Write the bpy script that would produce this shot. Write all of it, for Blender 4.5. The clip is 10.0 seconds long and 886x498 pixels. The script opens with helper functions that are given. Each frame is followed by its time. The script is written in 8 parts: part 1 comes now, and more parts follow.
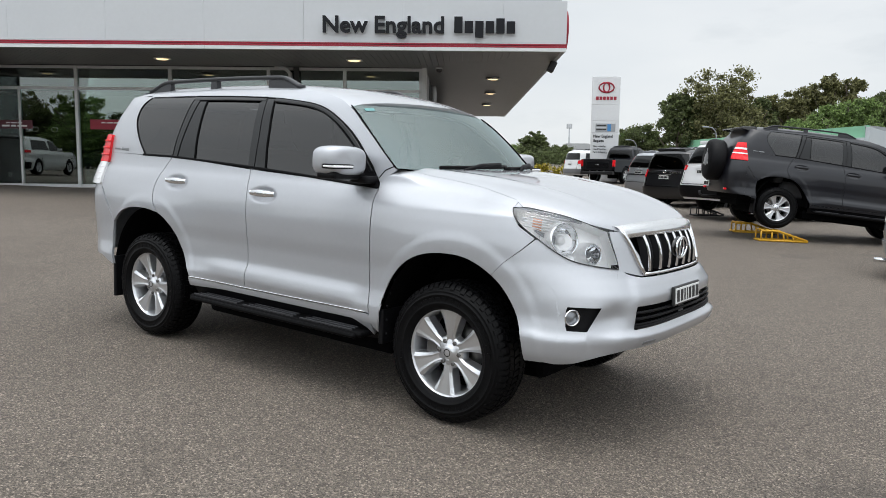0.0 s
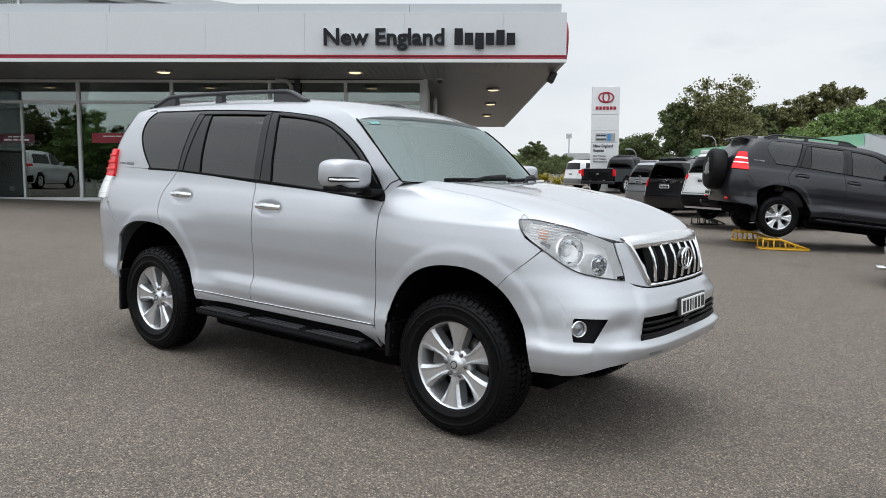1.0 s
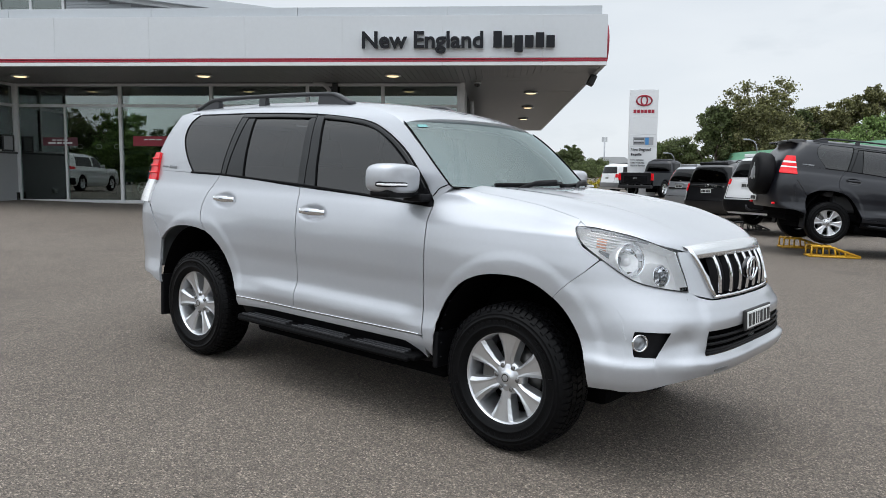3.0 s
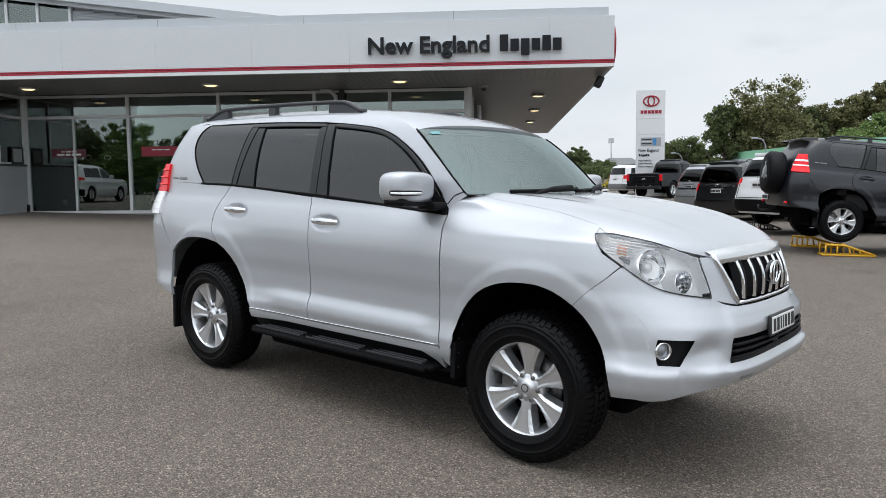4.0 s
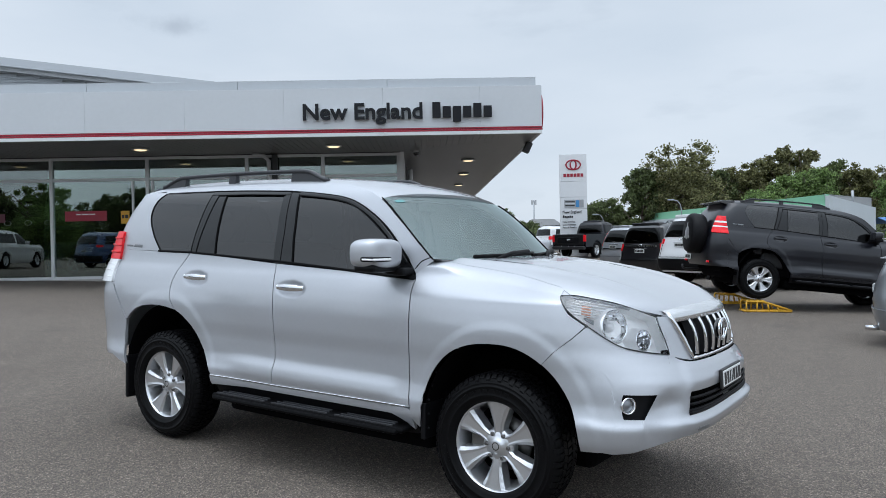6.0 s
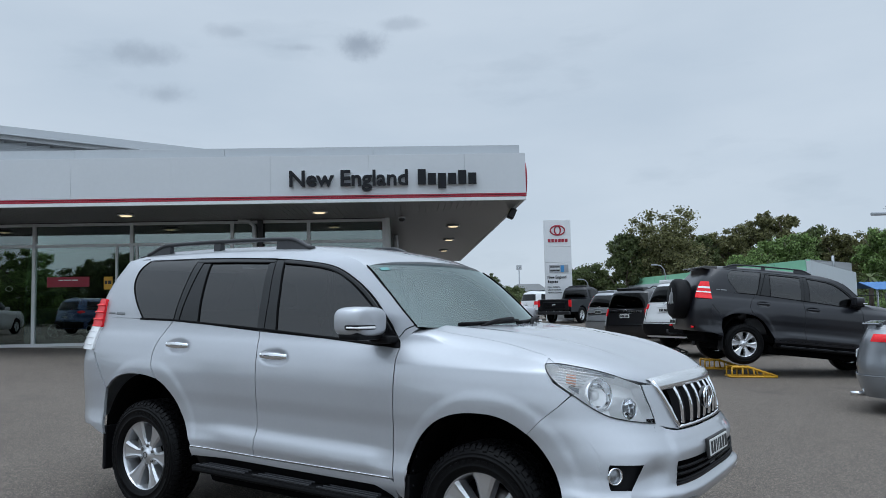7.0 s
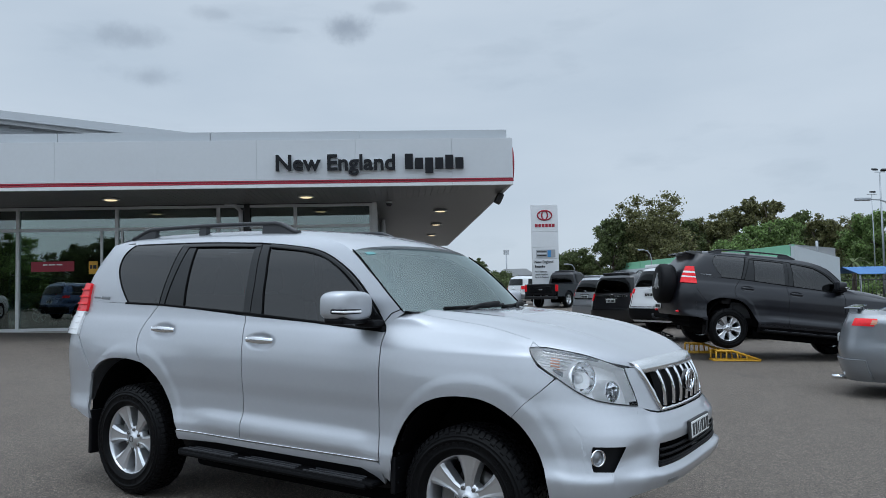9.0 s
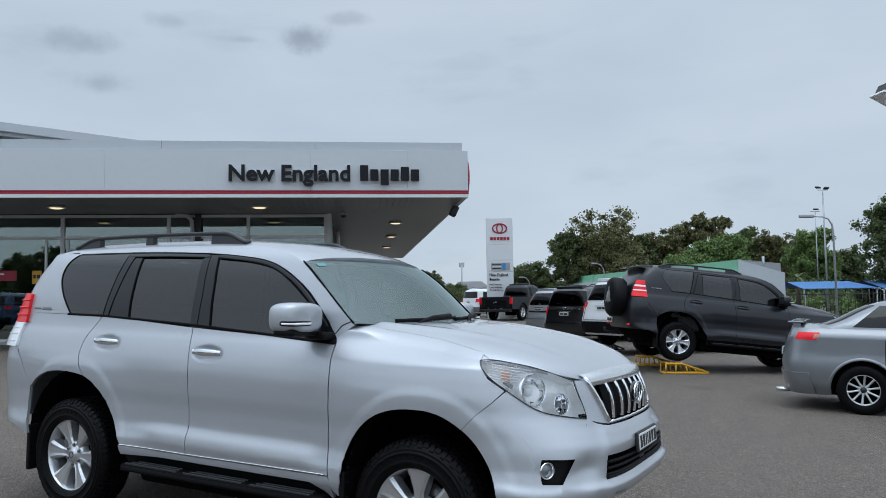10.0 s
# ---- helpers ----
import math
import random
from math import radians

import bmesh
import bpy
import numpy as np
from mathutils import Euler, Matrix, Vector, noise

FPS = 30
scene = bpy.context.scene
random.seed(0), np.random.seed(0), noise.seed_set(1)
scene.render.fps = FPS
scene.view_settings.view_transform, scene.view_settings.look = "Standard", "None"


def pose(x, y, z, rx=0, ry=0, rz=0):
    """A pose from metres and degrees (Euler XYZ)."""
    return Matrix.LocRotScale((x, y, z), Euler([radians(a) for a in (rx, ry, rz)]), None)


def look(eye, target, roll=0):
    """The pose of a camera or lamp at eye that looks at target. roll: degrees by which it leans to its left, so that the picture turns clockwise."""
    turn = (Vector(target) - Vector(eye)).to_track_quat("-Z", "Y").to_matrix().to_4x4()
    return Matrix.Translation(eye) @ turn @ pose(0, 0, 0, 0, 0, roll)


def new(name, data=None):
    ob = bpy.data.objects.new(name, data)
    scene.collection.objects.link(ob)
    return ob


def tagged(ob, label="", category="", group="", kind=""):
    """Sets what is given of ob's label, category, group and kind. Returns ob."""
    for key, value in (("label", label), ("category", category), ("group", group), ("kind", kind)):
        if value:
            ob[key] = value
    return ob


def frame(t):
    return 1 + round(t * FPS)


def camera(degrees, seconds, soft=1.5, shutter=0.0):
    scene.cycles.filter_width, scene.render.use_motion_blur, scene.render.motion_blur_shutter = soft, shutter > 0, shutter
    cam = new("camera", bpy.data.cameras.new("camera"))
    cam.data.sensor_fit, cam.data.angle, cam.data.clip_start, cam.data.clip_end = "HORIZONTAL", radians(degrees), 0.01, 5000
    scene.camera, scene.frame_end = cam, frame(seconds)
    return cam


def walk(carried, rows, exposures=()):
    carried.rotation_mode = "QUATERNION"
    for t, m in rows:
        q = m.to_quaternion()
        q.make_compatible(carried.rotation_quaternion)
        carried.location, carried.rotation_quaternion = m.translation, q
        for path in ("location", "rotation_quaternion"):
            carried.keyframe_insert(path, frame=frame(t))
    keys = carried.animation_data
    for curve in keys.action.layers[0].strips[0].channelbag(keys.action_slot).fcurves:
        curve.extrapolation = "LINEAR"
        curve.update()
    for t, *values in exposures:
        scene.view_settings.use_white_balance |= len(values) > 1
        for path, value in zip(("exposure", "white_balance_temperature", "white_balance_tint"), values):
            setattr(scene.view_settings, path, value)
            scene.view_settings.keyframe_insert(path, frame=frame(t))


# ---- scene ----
cam = camera(60.0, 10.0, soft=0.6)
PATH = [
    (0, (2.513, -4.108, 1.43), (1.283, -2.547, 1.203), 0.7),
    (0.5, (2.508, -4.131, 1.437), (1.269, -2.576, 1.216), 0.4),
    (1, (2.498, -4.137, 1.441), (1.265, -2.575, 1.241), 0.3),
    (1.5, (2.481, -4.177, 1.452), (1.24, -2.618, 1.279), 0.8),
    (2, (2.442, -4.186, 1.451), (1.173, -2.649, 1.295), 1.3),
    (2.5, (2.392, -4.14, 1.445), (1.117, -2.611, 1.262), 1.2),
    (3.8, (2.25, -4.016, 1.463), (0.911, -2.541, 1.278), -0.8),
    (4, (2.248, -4.049, 1.467), (0.932, -2.555, 1.286), -0.6),
    (4.5, (2.189, -4.167, 1.462), (0.949, -2.609, 1.277), -0.6),
    (5, (2.15, -4.271, 1.467), (0.97, -2.67, 1.262), -0.4),
    (5.5, (2.156, -4.314, 1.471), (0.989, -2.7, 1.293), -0.7),
    (6, (2.173, -4.33, 1.497), (1.004, -2.707, 1.473), -1.1),
    (6.2, (2.185, -4.331, 1.512), (1.019, -2.707, 1.568), -1.2),
    (7.3, (2.19, -4.343, 1.514), (1.06, -2.699, 1.66), -1.2),
    (7.5, (2.193, -4.342, 1.516), (1.062, -2.698, 1.653), -1.3),
    (8, (2.198, -4.344, 1.514), (1.061, -2.703, 1.638), -1.5),
    (8.5, (2.196, -4.346, 1.511), (1.063, -2.701, 1.625), -1.3),
    (9, (2.205, -4.347, 1.51), (1.097, -2.684, 1.614), -1.2),
    (9.5, (2.205, -4.319, 1.502), (1.118, -2.644, 1.597), -1.2),
    (10, (2.218, -4.327, 1.509), (1.21, -2.605, 1.643), -0.9),
]
EXPOSURES = [
    (0.0, 0.19, 6650, 9), (1.0, 0.21, 6600, 9), (2.0, 0.20, 6450, 9), (5.0, 0.18, 6500, 9), (5.6, 0.18, 6450, 9), (6.0, 0.03, 6000, 8), (6.3, -0.12, 5850, 7), (7.3, -0.23, 5800, 6), (10.0, -0.26, 5800, 6),
]
walk(cam, [(t, look(eye, target, roll)) for t, eye, target, roll in PATH], EXPOSURES)

# ---- world: overcast sky over a weak, wide sun ----
world = bpy.data.worlds.new("overcast")
scene.world = world
world.use_nodes = True
wt = world.node_tree
wn, wl = wt.nodes, wt.links
wn.clear()
w_out = wn.new("ShaderNodeOutputWorld")
w_bg = wn.new("ShaderNodeBackground")
w_sky = wn.new("ShaderNodeTexSky")
w_sky.sky_type, w_sky.sun_disc = "NISHITA", False
w_sky.sun_elevation, w_sky.sun_rotation = radians(81), radians(157)
w_co = wn.new("ShaderNodeTexCoord")
w_big = wn.new("ShaderNodeTexNoise")
w_big.inputs["Scale"].default_value, w_big.inputs["Detail"].default_value = 2.2, 5
w_map = wn.new("ShaderNodeMapping")
w_map.inputs["Scale"].default_value = (1, 1, 3.2)
wl.new(w_co.outputs["Generated"], w_map.inputs["Vector"])
wl.new(w_map.outputs["Vector"], w_big.inputs["Vector"])
w_ramp = wn.new("ShaderNodeValToRGB")
w_ramp.color_ramp.elements[0].position, w_ramp.color_ramp.elements[0].color = 0.30, (0.65, 0.70, 0.755, 1)
w_ramp.color_ramp.elements[1].position, w_ramp.color_ramp.elements[1].color = 0.72, (0.79, 0.82, 0.855, 1)
wl.new(w_big.outputs["Fac"], w_ramp.inputs["Fac"])
# ragged darker scud below the cloud deck
w_scud = wn.new("ShaderNodeTexNoise")
w_scud.inputs["Scale"].default_value, w_scud.inputs["Detail"].default_value, w_scud.inputs["Roughness"].default_value = 5.5, 6, 0.55
wl.new(w_map.outputs["Vector"], w_scud.inputs["Vector"])
w_scr = wn.new("ShaderNodeValToRGB")
w_scr.color_ramp.elements[0].position, w_scr.color_ramp.elements[0].color = 0.60, (1, 1, 1, 1)
w_scr.color_ramp.elements[1].position, w_scr.color_ramp.elements[1].color = 0.80, (0.88, 0.89, 0.90, 1)
wl.new(w_scud.outputs["Fac"], w_scr.inputs["Fac"])
w_cl = wn.new("ShaderNodeMixRGB")
w_cl.blend_type, w_cl.inputs["Fac"].default_value = "MULTIPLY", 1.0
wl.new(w_ramp.outputs["Color"], w_cl.inputs["Color1"])
wl.new(w_scr.outputs["Color"], w_cl.inputs["Color2"])
CLOUDS = [
    ((-0.6169, 0.7153, 0.3282), 0.034, 0.020, 0.75),
    ((-0.5735, 0.7406, 0.3502), 0.034, 0.008, 0.35),
    ((-0.7251, 0.6019, 0.3345), 0.026, 0.009, 0.32),
    ((-0.7863, 0.5396, 0.3010), 0.042, 0.014, 0.45),
    ((-0.7889, 0.5569, 0.2597), 0.045, 0.017, 0.45),
    ((-0.6696, 0.6696, 0.3213), 0.030, 0.006, 0.35),
]
# the torn grey clouds low over the showroom: bearing as a unit vector, half size
w_rag = wn.new("ShaderNodeTexNoise")
w_rag.inputs["Scale"].default_value, w_rag.inputs["Detail"].default_value, w_rag.inputs["Roughness"].default_value = 14, 6, 0.62
wl.new(w_co.outputs["Generated"], w_rag.inputs["Vector"])
w_last = w_cl.outputs["Color"]
for way, wide, high, dark in CLOUDS:
    w_off, w_rot, w_len, w_add, w_fall, w_tint = (wn.new("ShaderNode" + k) for k in ("VectorMath", "VectorMath", "VectorMath", "Math", "MapRange", "MixRGB"))
    w_off.operation, w_rot.operation, w_len.operation, w_add.operation = "SUBTRACT", "MULTIPLY", "LENGTH", "MULTIPLY_ADD"
    w_off.inputs[1].default_value, w_rot.inputs[1].default_value = way, (1 / wide, 1 / wide, 1 / high)
    wl.new(w_co.outputs["Generated"], w_off.inputs[0])
    wl.new(w_off.outputs["Vector"], w_rot.inputs[0])
    wl.new(w_rot.outputs["Vector"], w_len.inputs[0])
    wl.new(w_rag.outputs["Fac"], w_add.inputs[0])
    w_add.inputs[1].default_value = 2.6
    wl.new(w_len.outputs["Value"], w_add.inputs[2])
    w_fall.interpolation_type = "SMOOTHSTEP"
    w_fall.inputs["From Min"].default_value, w_fall.inputs["From Max"].default_value = 1.35, 2.5
    w_fall.inputs["To Min"].default_value, w_fall.inputs["To Max"].default_value = dark, 0.0
    wl.new(w_add.outputs[0], w_fall.inputs["Value"])
    wl.new(w_fall.outputs["Result"], w_tint.inputs["Fac"])
    wl.new(w_last, w_tint.inputs["Color1"])
    w_tint.inputs["Color2"].default_value = (0.34, 0.37, 0.42, 1)
    w_last = w_tint.outputs["Color"]
w_dim = wn.new("ShaderNodeVectorMath")
w_dim.operation = "SCALE"
w_dim.inputs["Scale"].default_value = 0.1
wl.new(w_sky.outputs["Color"], w_dim.inputs[0])
w_mix = wn.new("ShaderNodeMixRGB")
w_mix.inputs["Fac"].default_value = 0.93
wl.new(w_dim.outputs["Vector"], w_mix.inputs["Color1"])
wl.new(w_last, w_mix.inputs["Color2"])
# an overcast dome is brighter overhead than near the horizon
w_sep = wn.new("ShaderNodeSeparateXYZ")
wl.new(w_co.outputs["Generated"], w_sep.inputs["Vector"])
w_up = wn.new("ShaderNodeMapRange")
w_up.interpolation_type = "SMOOTHSTEP"
w_up.inputs["From Min"].default_value, w_up.inputs["From Max"].default_value = 0.38, 0.95
w_up.inputs["To Min"].default_value, w_up.inputs["To Max"].default_value = 1.0, 1.75
wl.new(w_sep.outputs["Z"], w_up.inputs["Value"])
# and brighter towards the hidden sun than away from it
w_dot = wn.new("ShaderNodeVectorMath")
w_dot.operation, w_dot.inputs[1].default_value = "DOT_PRODUCT", (0.2, -0.65, 0.73)
wl.new(w_co.outputs["Generated"], w_dot.inputs[0])
w_side = wn.new("ShaderNodeMapRange")
w_side.interpolation_type = "SMOOTHSTEP"
w_side.inputs["From Min"].default_value, w_side.inputs["From Max"].default_value = 0.0, 1.0
w_side.inputs["To Min"].default_value, w_side.inputs["To Max"].default_value = 1.0, 1.6
wl.new(w_dot.outputs["Value"], w_side.inputs["Value"])
w_both = wn.new("ShaderNodeMath")
w_both.operation = "MULTIPLY"
wl.new(w_up.outputs["Result"], w_both.inputs[0])
wl.new(w_side.outputs["Result"], w_both.inputs[1])
w_mul = wn.new("ShaderNodeVectorMath")
w_mul.operation = "SCALE"
wl.new(w_mix.outputs["Color"], w_mul.inputs[0])
wl.new(w_both.outputs[0], w_mul.inputs["Scale"])
wl.new(w_mul.outputs["Vector"], w_bg.inputs["Color"])
w_bg.inputs["Strength"].default_value = 1.0
wl.new(w_bg.outputs["Background"], w_out.inputs["Surface"])

sun = new("sun", bpy.data.lights.new("sun", "SUN"))
sun.data.energy, sun.data.angle, sun.data.color = 0.75, radians(38), (1.0, 0.97, 0.93)
sun.matrix_world = look((1.5, -3.5, 26), (0, 0, 0))

# ---- materials ----
def material(name, base, rough=0.5, metal=0.0, vary=0.0, scale=8.0, bump=0.0, bump_scale=60.0, coat=0.0, spec=0.5, spot=None):
    """A principled surface with colour variation at two scales and fine relief."""
    m = bpy.data.materials.new(name)
    m.use_nodes = True
    nt = m.node_tree
    b = nt.nodes["Principled BSDF"]
    b.inputs["Base Color"].default_value = (*base, 1)
    b.inputs["Roughness"].default_value, b.inputs["Metallic"].default_value = rough, metal
    b.inputs["Coat Weight"].default_value, b.inputs["Specular IOR Level"].default_value = coat, spec
    b.inputs["Coat Roughness"].default_value = 0.03
    co = nt.nodes.new("ShaderNodeTexCoord")
    if vary:
        big, small = nt.nodes.new("ShaderNodeTexNoise"), nt.nodes.new("ShaderNodeTexNoise")
        big.inputs["Scale"].default_value, big.inputs["Detail"].default_value = scale, 6
        small.inputs["Scale"].default_value, small.inputs["Detail"].default_value = scale * 14, 4
        add = nt.nodes.new("ShaderNodeMath")
        add.operation = "ADD"
        for n, k in ((big, 0), (small, 1)):
            nt.links.new(co.outputs["Object"], n.inputs["Vector"])
            nt.links.new(n.outputs["Fac"], add.inputs[k])
        ramp = nt.nodes.new("ShaderNodeMapRange")
        ramp.inputs["From Min"].default_value, ramp.inputs["From Max"].default_value = 0.6, 1.4
        ramp.inputs["To Min"].default_value, ramp.inputs["To Max"].default_value = 1 - vary, 1 + vary
        nt.links.new(add.outputs[0], ramp.inputs["Value"])
        mul = nt.nodes.new("ShaderNodeVectorMath")
        mul.operation = "SCALE"
        mul.inputs[0].default_value = base
        nt.links.new(ramp.outputs[0], mul.inputs["Scale"])
        nt.links.new(mul.outputs["Vector"], b.inputs["Base Color"])
    if bump:
        nz, bp = nt.nodes.new("ShaderNodeTexNoise"), nt.nodes.new("ShaderNodeBump")
        nz.inputs["Scale"].default_value, nz.inputs["Detail"].default_value = bump_scale, 5
        bp.inputs["Strength"].default_value, bp.inputs["Distance"].default_value = bump, 0.01
        nt.links.new(co.outputs["Object"], nz.inputs["Vector"])
        nt.links.new(nz.outputs["Fac"], bp.inputs["Height"])
        nt.links.new(bp.outputs["Normal"], b.inputs["Normal"])
    return m


def glass_material(name, tint, gloss_rough=0.0, ior=1.5, sheen=(1, 1, 1)):
    """A thin pane: what is behind it shows through the tint, and it mirrors by its Fresnel."""
    m = bpy.data.materials.new(name)
    m.use_nodes = True
    nt = m.node_tree
    nt.nodes.remove(nt.nodes["Principled BSDF"])
    tr, gl, mx, fr = (nt.nodes.new("ShaderNodeBsdf" + k) if k in ("Transparent", "Glossy") else nt.nodes.new("ShaderNode" + k) for k in ("Transparent", "Glossy", "MixShader", "Fresnel"))
    tr.inputs["Color"].default_value = (*tint, 1)
    gl.inputs["Roughness"].default_value = gloss_rough
    gl.inputs["Color"].default_value = (*sheen, 1)
    fr.inputs["IOR"].default_value = ior
    nt.links.new(fr.outputs["Fac"], mx.inputs[0])
    nt.links.new(tr.outputs[0], mx.inputs[1])
    nt.links.new(gl.outputs[0], mx.inputs[2])
    nt.links.new(mx.outputs[0], nt.nodes["Material Output"].inputs["Surface"])
    return m


def glowing(name, colour, strength):
    m = material(name, colour, 0.4)
    b = m.node_tree.nodes["Principled BSDF"]
    b.inputs["Emission Color"].default_value, b.inputs["Emission Strength"].default_value = (*colour, 1), strength
    return m


def paint_material(name, base, flake=0.0, metal=0.6, rough=0.38, coat=1.0):
    """Metallic car paint under clear lacquer, with flake and a film of dust."""
    m = material(name, base, rough, metal, vary=0.02, scale=3.0, coat=coat)
    nt = m.node_tree
    b = nt.nodes["Principled BSDF"]
    co, vo, bp = nt.nodes.new("ShaderNodeTexCoord"), nt.nodes.new("ShaderNodeTexVoronoi"), nt.nodes.new("ShaderNodeBump")
    vo.inputs["Scale"].default_value = 900
    bp.inputs["Strength"].default_value, bp.inputs["Distance"].default_value = flake, 0.002
    nt.links.new(co.outputs["Object"], vo.inputs["Vector"])
    nt.links.new(vo.outputs["Distance"], bp.inputs["Height"])
    nt.links.new(bp.outputs["Normal"], b.inputs["Normal"])
    return m


def asphalt_material():
    m = material("asphalt", (0.1, 0.1, 0.1), 0.85)
    nt = m.node_tree
    b = nt.nodes["Principled BSDF"]
    co = nt.nodes.new("ShaderNodeTexCoord")

    def tex(kind, scale, **kw):
        n = nt.nodes.new("ShaderNodeTex" + kind)
        n.inputs["Scale"].default_value = scale
        for k, v in kw.items():
            n.inputs[k].default_value = v
        nt.links.new(co.outputs["Object"], n.inputs["Vector"])
        return n
    big = tex("Noise", 0.22, Detail=6)
    mid = tex("Noise", 2.6, Detail=5)
    fine = tex("Voronoi", 120)
    grit = tex("Noise", 120, Detail=5, Roughness=0.7)
    r1 = nt.nodes.new("ShaderNodeValToRGB")
    r1.color_ramp.elements[0].position, r1.color_ramp.elements[0].color = 0.30, (0.119, 0.101, 0.086, 1)
    r1.color_ramp.elements[1].position, r1.color_ramp.elements[1].color = 0.72, (0.163, 0.142, 0.123, 1)
    ad = nt.nodes.new("ShaderNodeMixRGB")
    ad.inputs["Fac"].default_value = 0.4
    nt.links.new(big.outputs["Fac"], ad.inputs["Color1"])
    nt.links.new(mid.outputs["Fac"], ad.inputs["Color2"])
    nt.links.new(ad.outputs[0], r1.inputs["Fac"])
    r2 = nt.nodes.new("ShaderNodeValToRGB")
    r2.color_ramp.elements[0].position, r2.color_ramp.elements[0].color = 0.36, (0.42, 0.42, 0.43, 1)
    r2.color_ramp.elements[1].position, r2.color_ramp.elements[1].color = 0.68, (1.75, 1.72, 1.66, 1)
    nt.links.new(grit.outputs["Fac"], r2.inputs["Fac"])
    mu = nt.nodes.new("ShaderNodeMixRGB")
    mu.blend_type, mu.inputs["Fac"].default_value = "MULTIPLY", 1.0
    nt.links.new(r1.outputs[0], mu.inputs["Color1"])
    nt.links.new(r2.outputs[0], mu.inputs["Color2"])
    # single stones of the seal, lighter and darker
    cell = tex("Voronoi", 120)
    r3 = nt.nodes.new("ShaderNodeValToRGB")
    for p, k in ((0.0, 0.42), (0.35, 0.78), (0.80, 1.10), (0.93, 2.2)):
        e = r3.color_ramp.elements[0 if p == 0 else 1] if p in (0.0, 0.92) else r3.color_ramp.elements.new(p)
        e.position, e.color = p, (k, k * 0.985, k * 0.96, 1)
    sx = nt.nodes.new("ShaderNodeSeparateXYZ")
    nt.links.new(cell.outputs["Color"], sx.inputs[0])
    nt.links.new(sx.outputs["X"], r3.inputs["Fac"])
    mv = nt.nodes.new("ShaderNodeMixRGB")
    mv.blend_type, mv.inputs["Fac"].default_value = "MULTIPLY", 1.0
    nt.links.new(mu.outputs[0], mv.inputs["Color1"])
    nt.links.new(r3.outputs[0], mv.inputs["Color2"])
    # dark oil drips and tyre scuffs
    oil = tex("Noise", 0.75, Detail=3)
    r4 = nt.nodes.new("ShaderNodeValToRGB")
    r4.color_ramp.elements[0].position, r4.color_ramp.elements[0].color = 0.60, (1, 1, 1, 1)
    r4.color_ramp.elements[1].position, r4.color_ramp.elements[1].color = 0.74, (0.74, 0.74, 0.75, 1)
    nt.links.new(oil.outputs["Fac"], r4.inputs["Fac"])
    mw = nt.nodes.new("ShaderNodeMixRGB")
    mw.blend_type, mw.inputs["Fac"].default_value = "MULTIPLY", 1.0
    nt.links.new(mv.outputs[0], mw.inputs["Color1"])
    nt.links.new(r4.outputs[0], mw.inputs["Color2"])
    nt.links.new(mw.outputs[0], b.inputs["Base Color"])
    bp = nt.nodes.new("ShaderNodeBump")
    bp.inputs["Strength"].default_value, bp.inputs["Distance"].default_value = 0.8, 0.008
    nt.links.new(fine.outputs["Distance"], bp.inputs["Height"])
    nt.links.new(bp.outputs["Normal"], b.inputs["Normal"])
    return m


ASPHALT = asphalt_material()
SILVER = paint_material("silver_paint", (0.475, 0.49, 0.52), 0.10, 0.62, 0.46)
GRAPHITE = paint_material("graphite_paint", (0.0060, 0.0066, 0.0105), 0.05, 0.2, 0.34, 0.38)
WHITE_PAINT = paint_material("white_car_paint", (0.78, 0.79, 0.80), 0.0, 0.0, 0.4)
BLACK_PAINT = paint_material("black_car_paint", (0.012, 0.012, 0.014), 0.05, 0.2, 0.3)
STEEL_PAINT = paint_material("steel_grey_paint", (0.25, 0.265, 0.285), 0.1, 0.6, 0.36)
BLUE_PAINT = paint_material("blue_car_paint", (0.03, 0.06, 0.16), 0.1, 0.4, 0.36)
SATIN = material("satin_bright_trim", (0.78, 0.79, 0.80), 0.22, 0.9)
TEAL = material("teal_label", (0.14, 0.36, 0.36), 0.5)
BADGE = material("grey_badge", (0.20, 0.21, 0.22), 0.4, 0.3)
CHROME = material("chrome", (0.82, 0.83, 0.85), 0.06, 1.0)
ALLOY = material("machined_alloy", (0.66, 0.67, 0.69), 0.30, 0.85, vary=0.05, scale=20)
DARK_ALLOY = material("dark_alloy", (0.03, 0.03, 0.032), 0.35, 0.4)
RUBBER = material("tyre_rubber", (0.004, 0.004, 0.0045), 0.46, vary=0.3, scale=30, bump=0.12, bump_scale=200, spec=0.10)
TRIM = material("black_plastic_trim", (0.005, 0.005, 0.006), 0.5, spec=0.14, vary=0.2, scale=40, bump=0.1, bump_scale=400)
PILLAR = material("black_pillar_film", (0.011, 0.012, 0.013), 0.2, spec=0.4)
SEAL = material("black_window_seal", (0.003, 0.003, 0.0035), 0.6, spec=0.08)
GLOSS_BLACK = material("gloss_black_trim", (0.008, 0.008, 0.009), 0.12, coat=0.6)
# near black for gaps and cavities, where it also stands in for shade
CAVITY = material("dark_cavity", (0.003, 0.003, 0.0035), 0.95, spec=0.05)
RAIL = material("grey_roof_rail", (0.035, 0.036, 0.04), 0.4, 0.3)
TINT = glass_material("tinted_side_glass", (0.06, 0.066, 0.066), 0.02, 1.68)
TINT_FAR = glass_material("dark_car_glass", (0.05, 0.055, 0.056), 0.02, 1.4)
SCREEN = glass_material("windscreen_glass", (0.60, 0.74, 0.70), 0.0, 2.7, (0.86, 1.0, 0.98))
LENS = glass_material("clear_lamp_lens", (0.97, 0.975, 0.98), 0.02, 1.40)
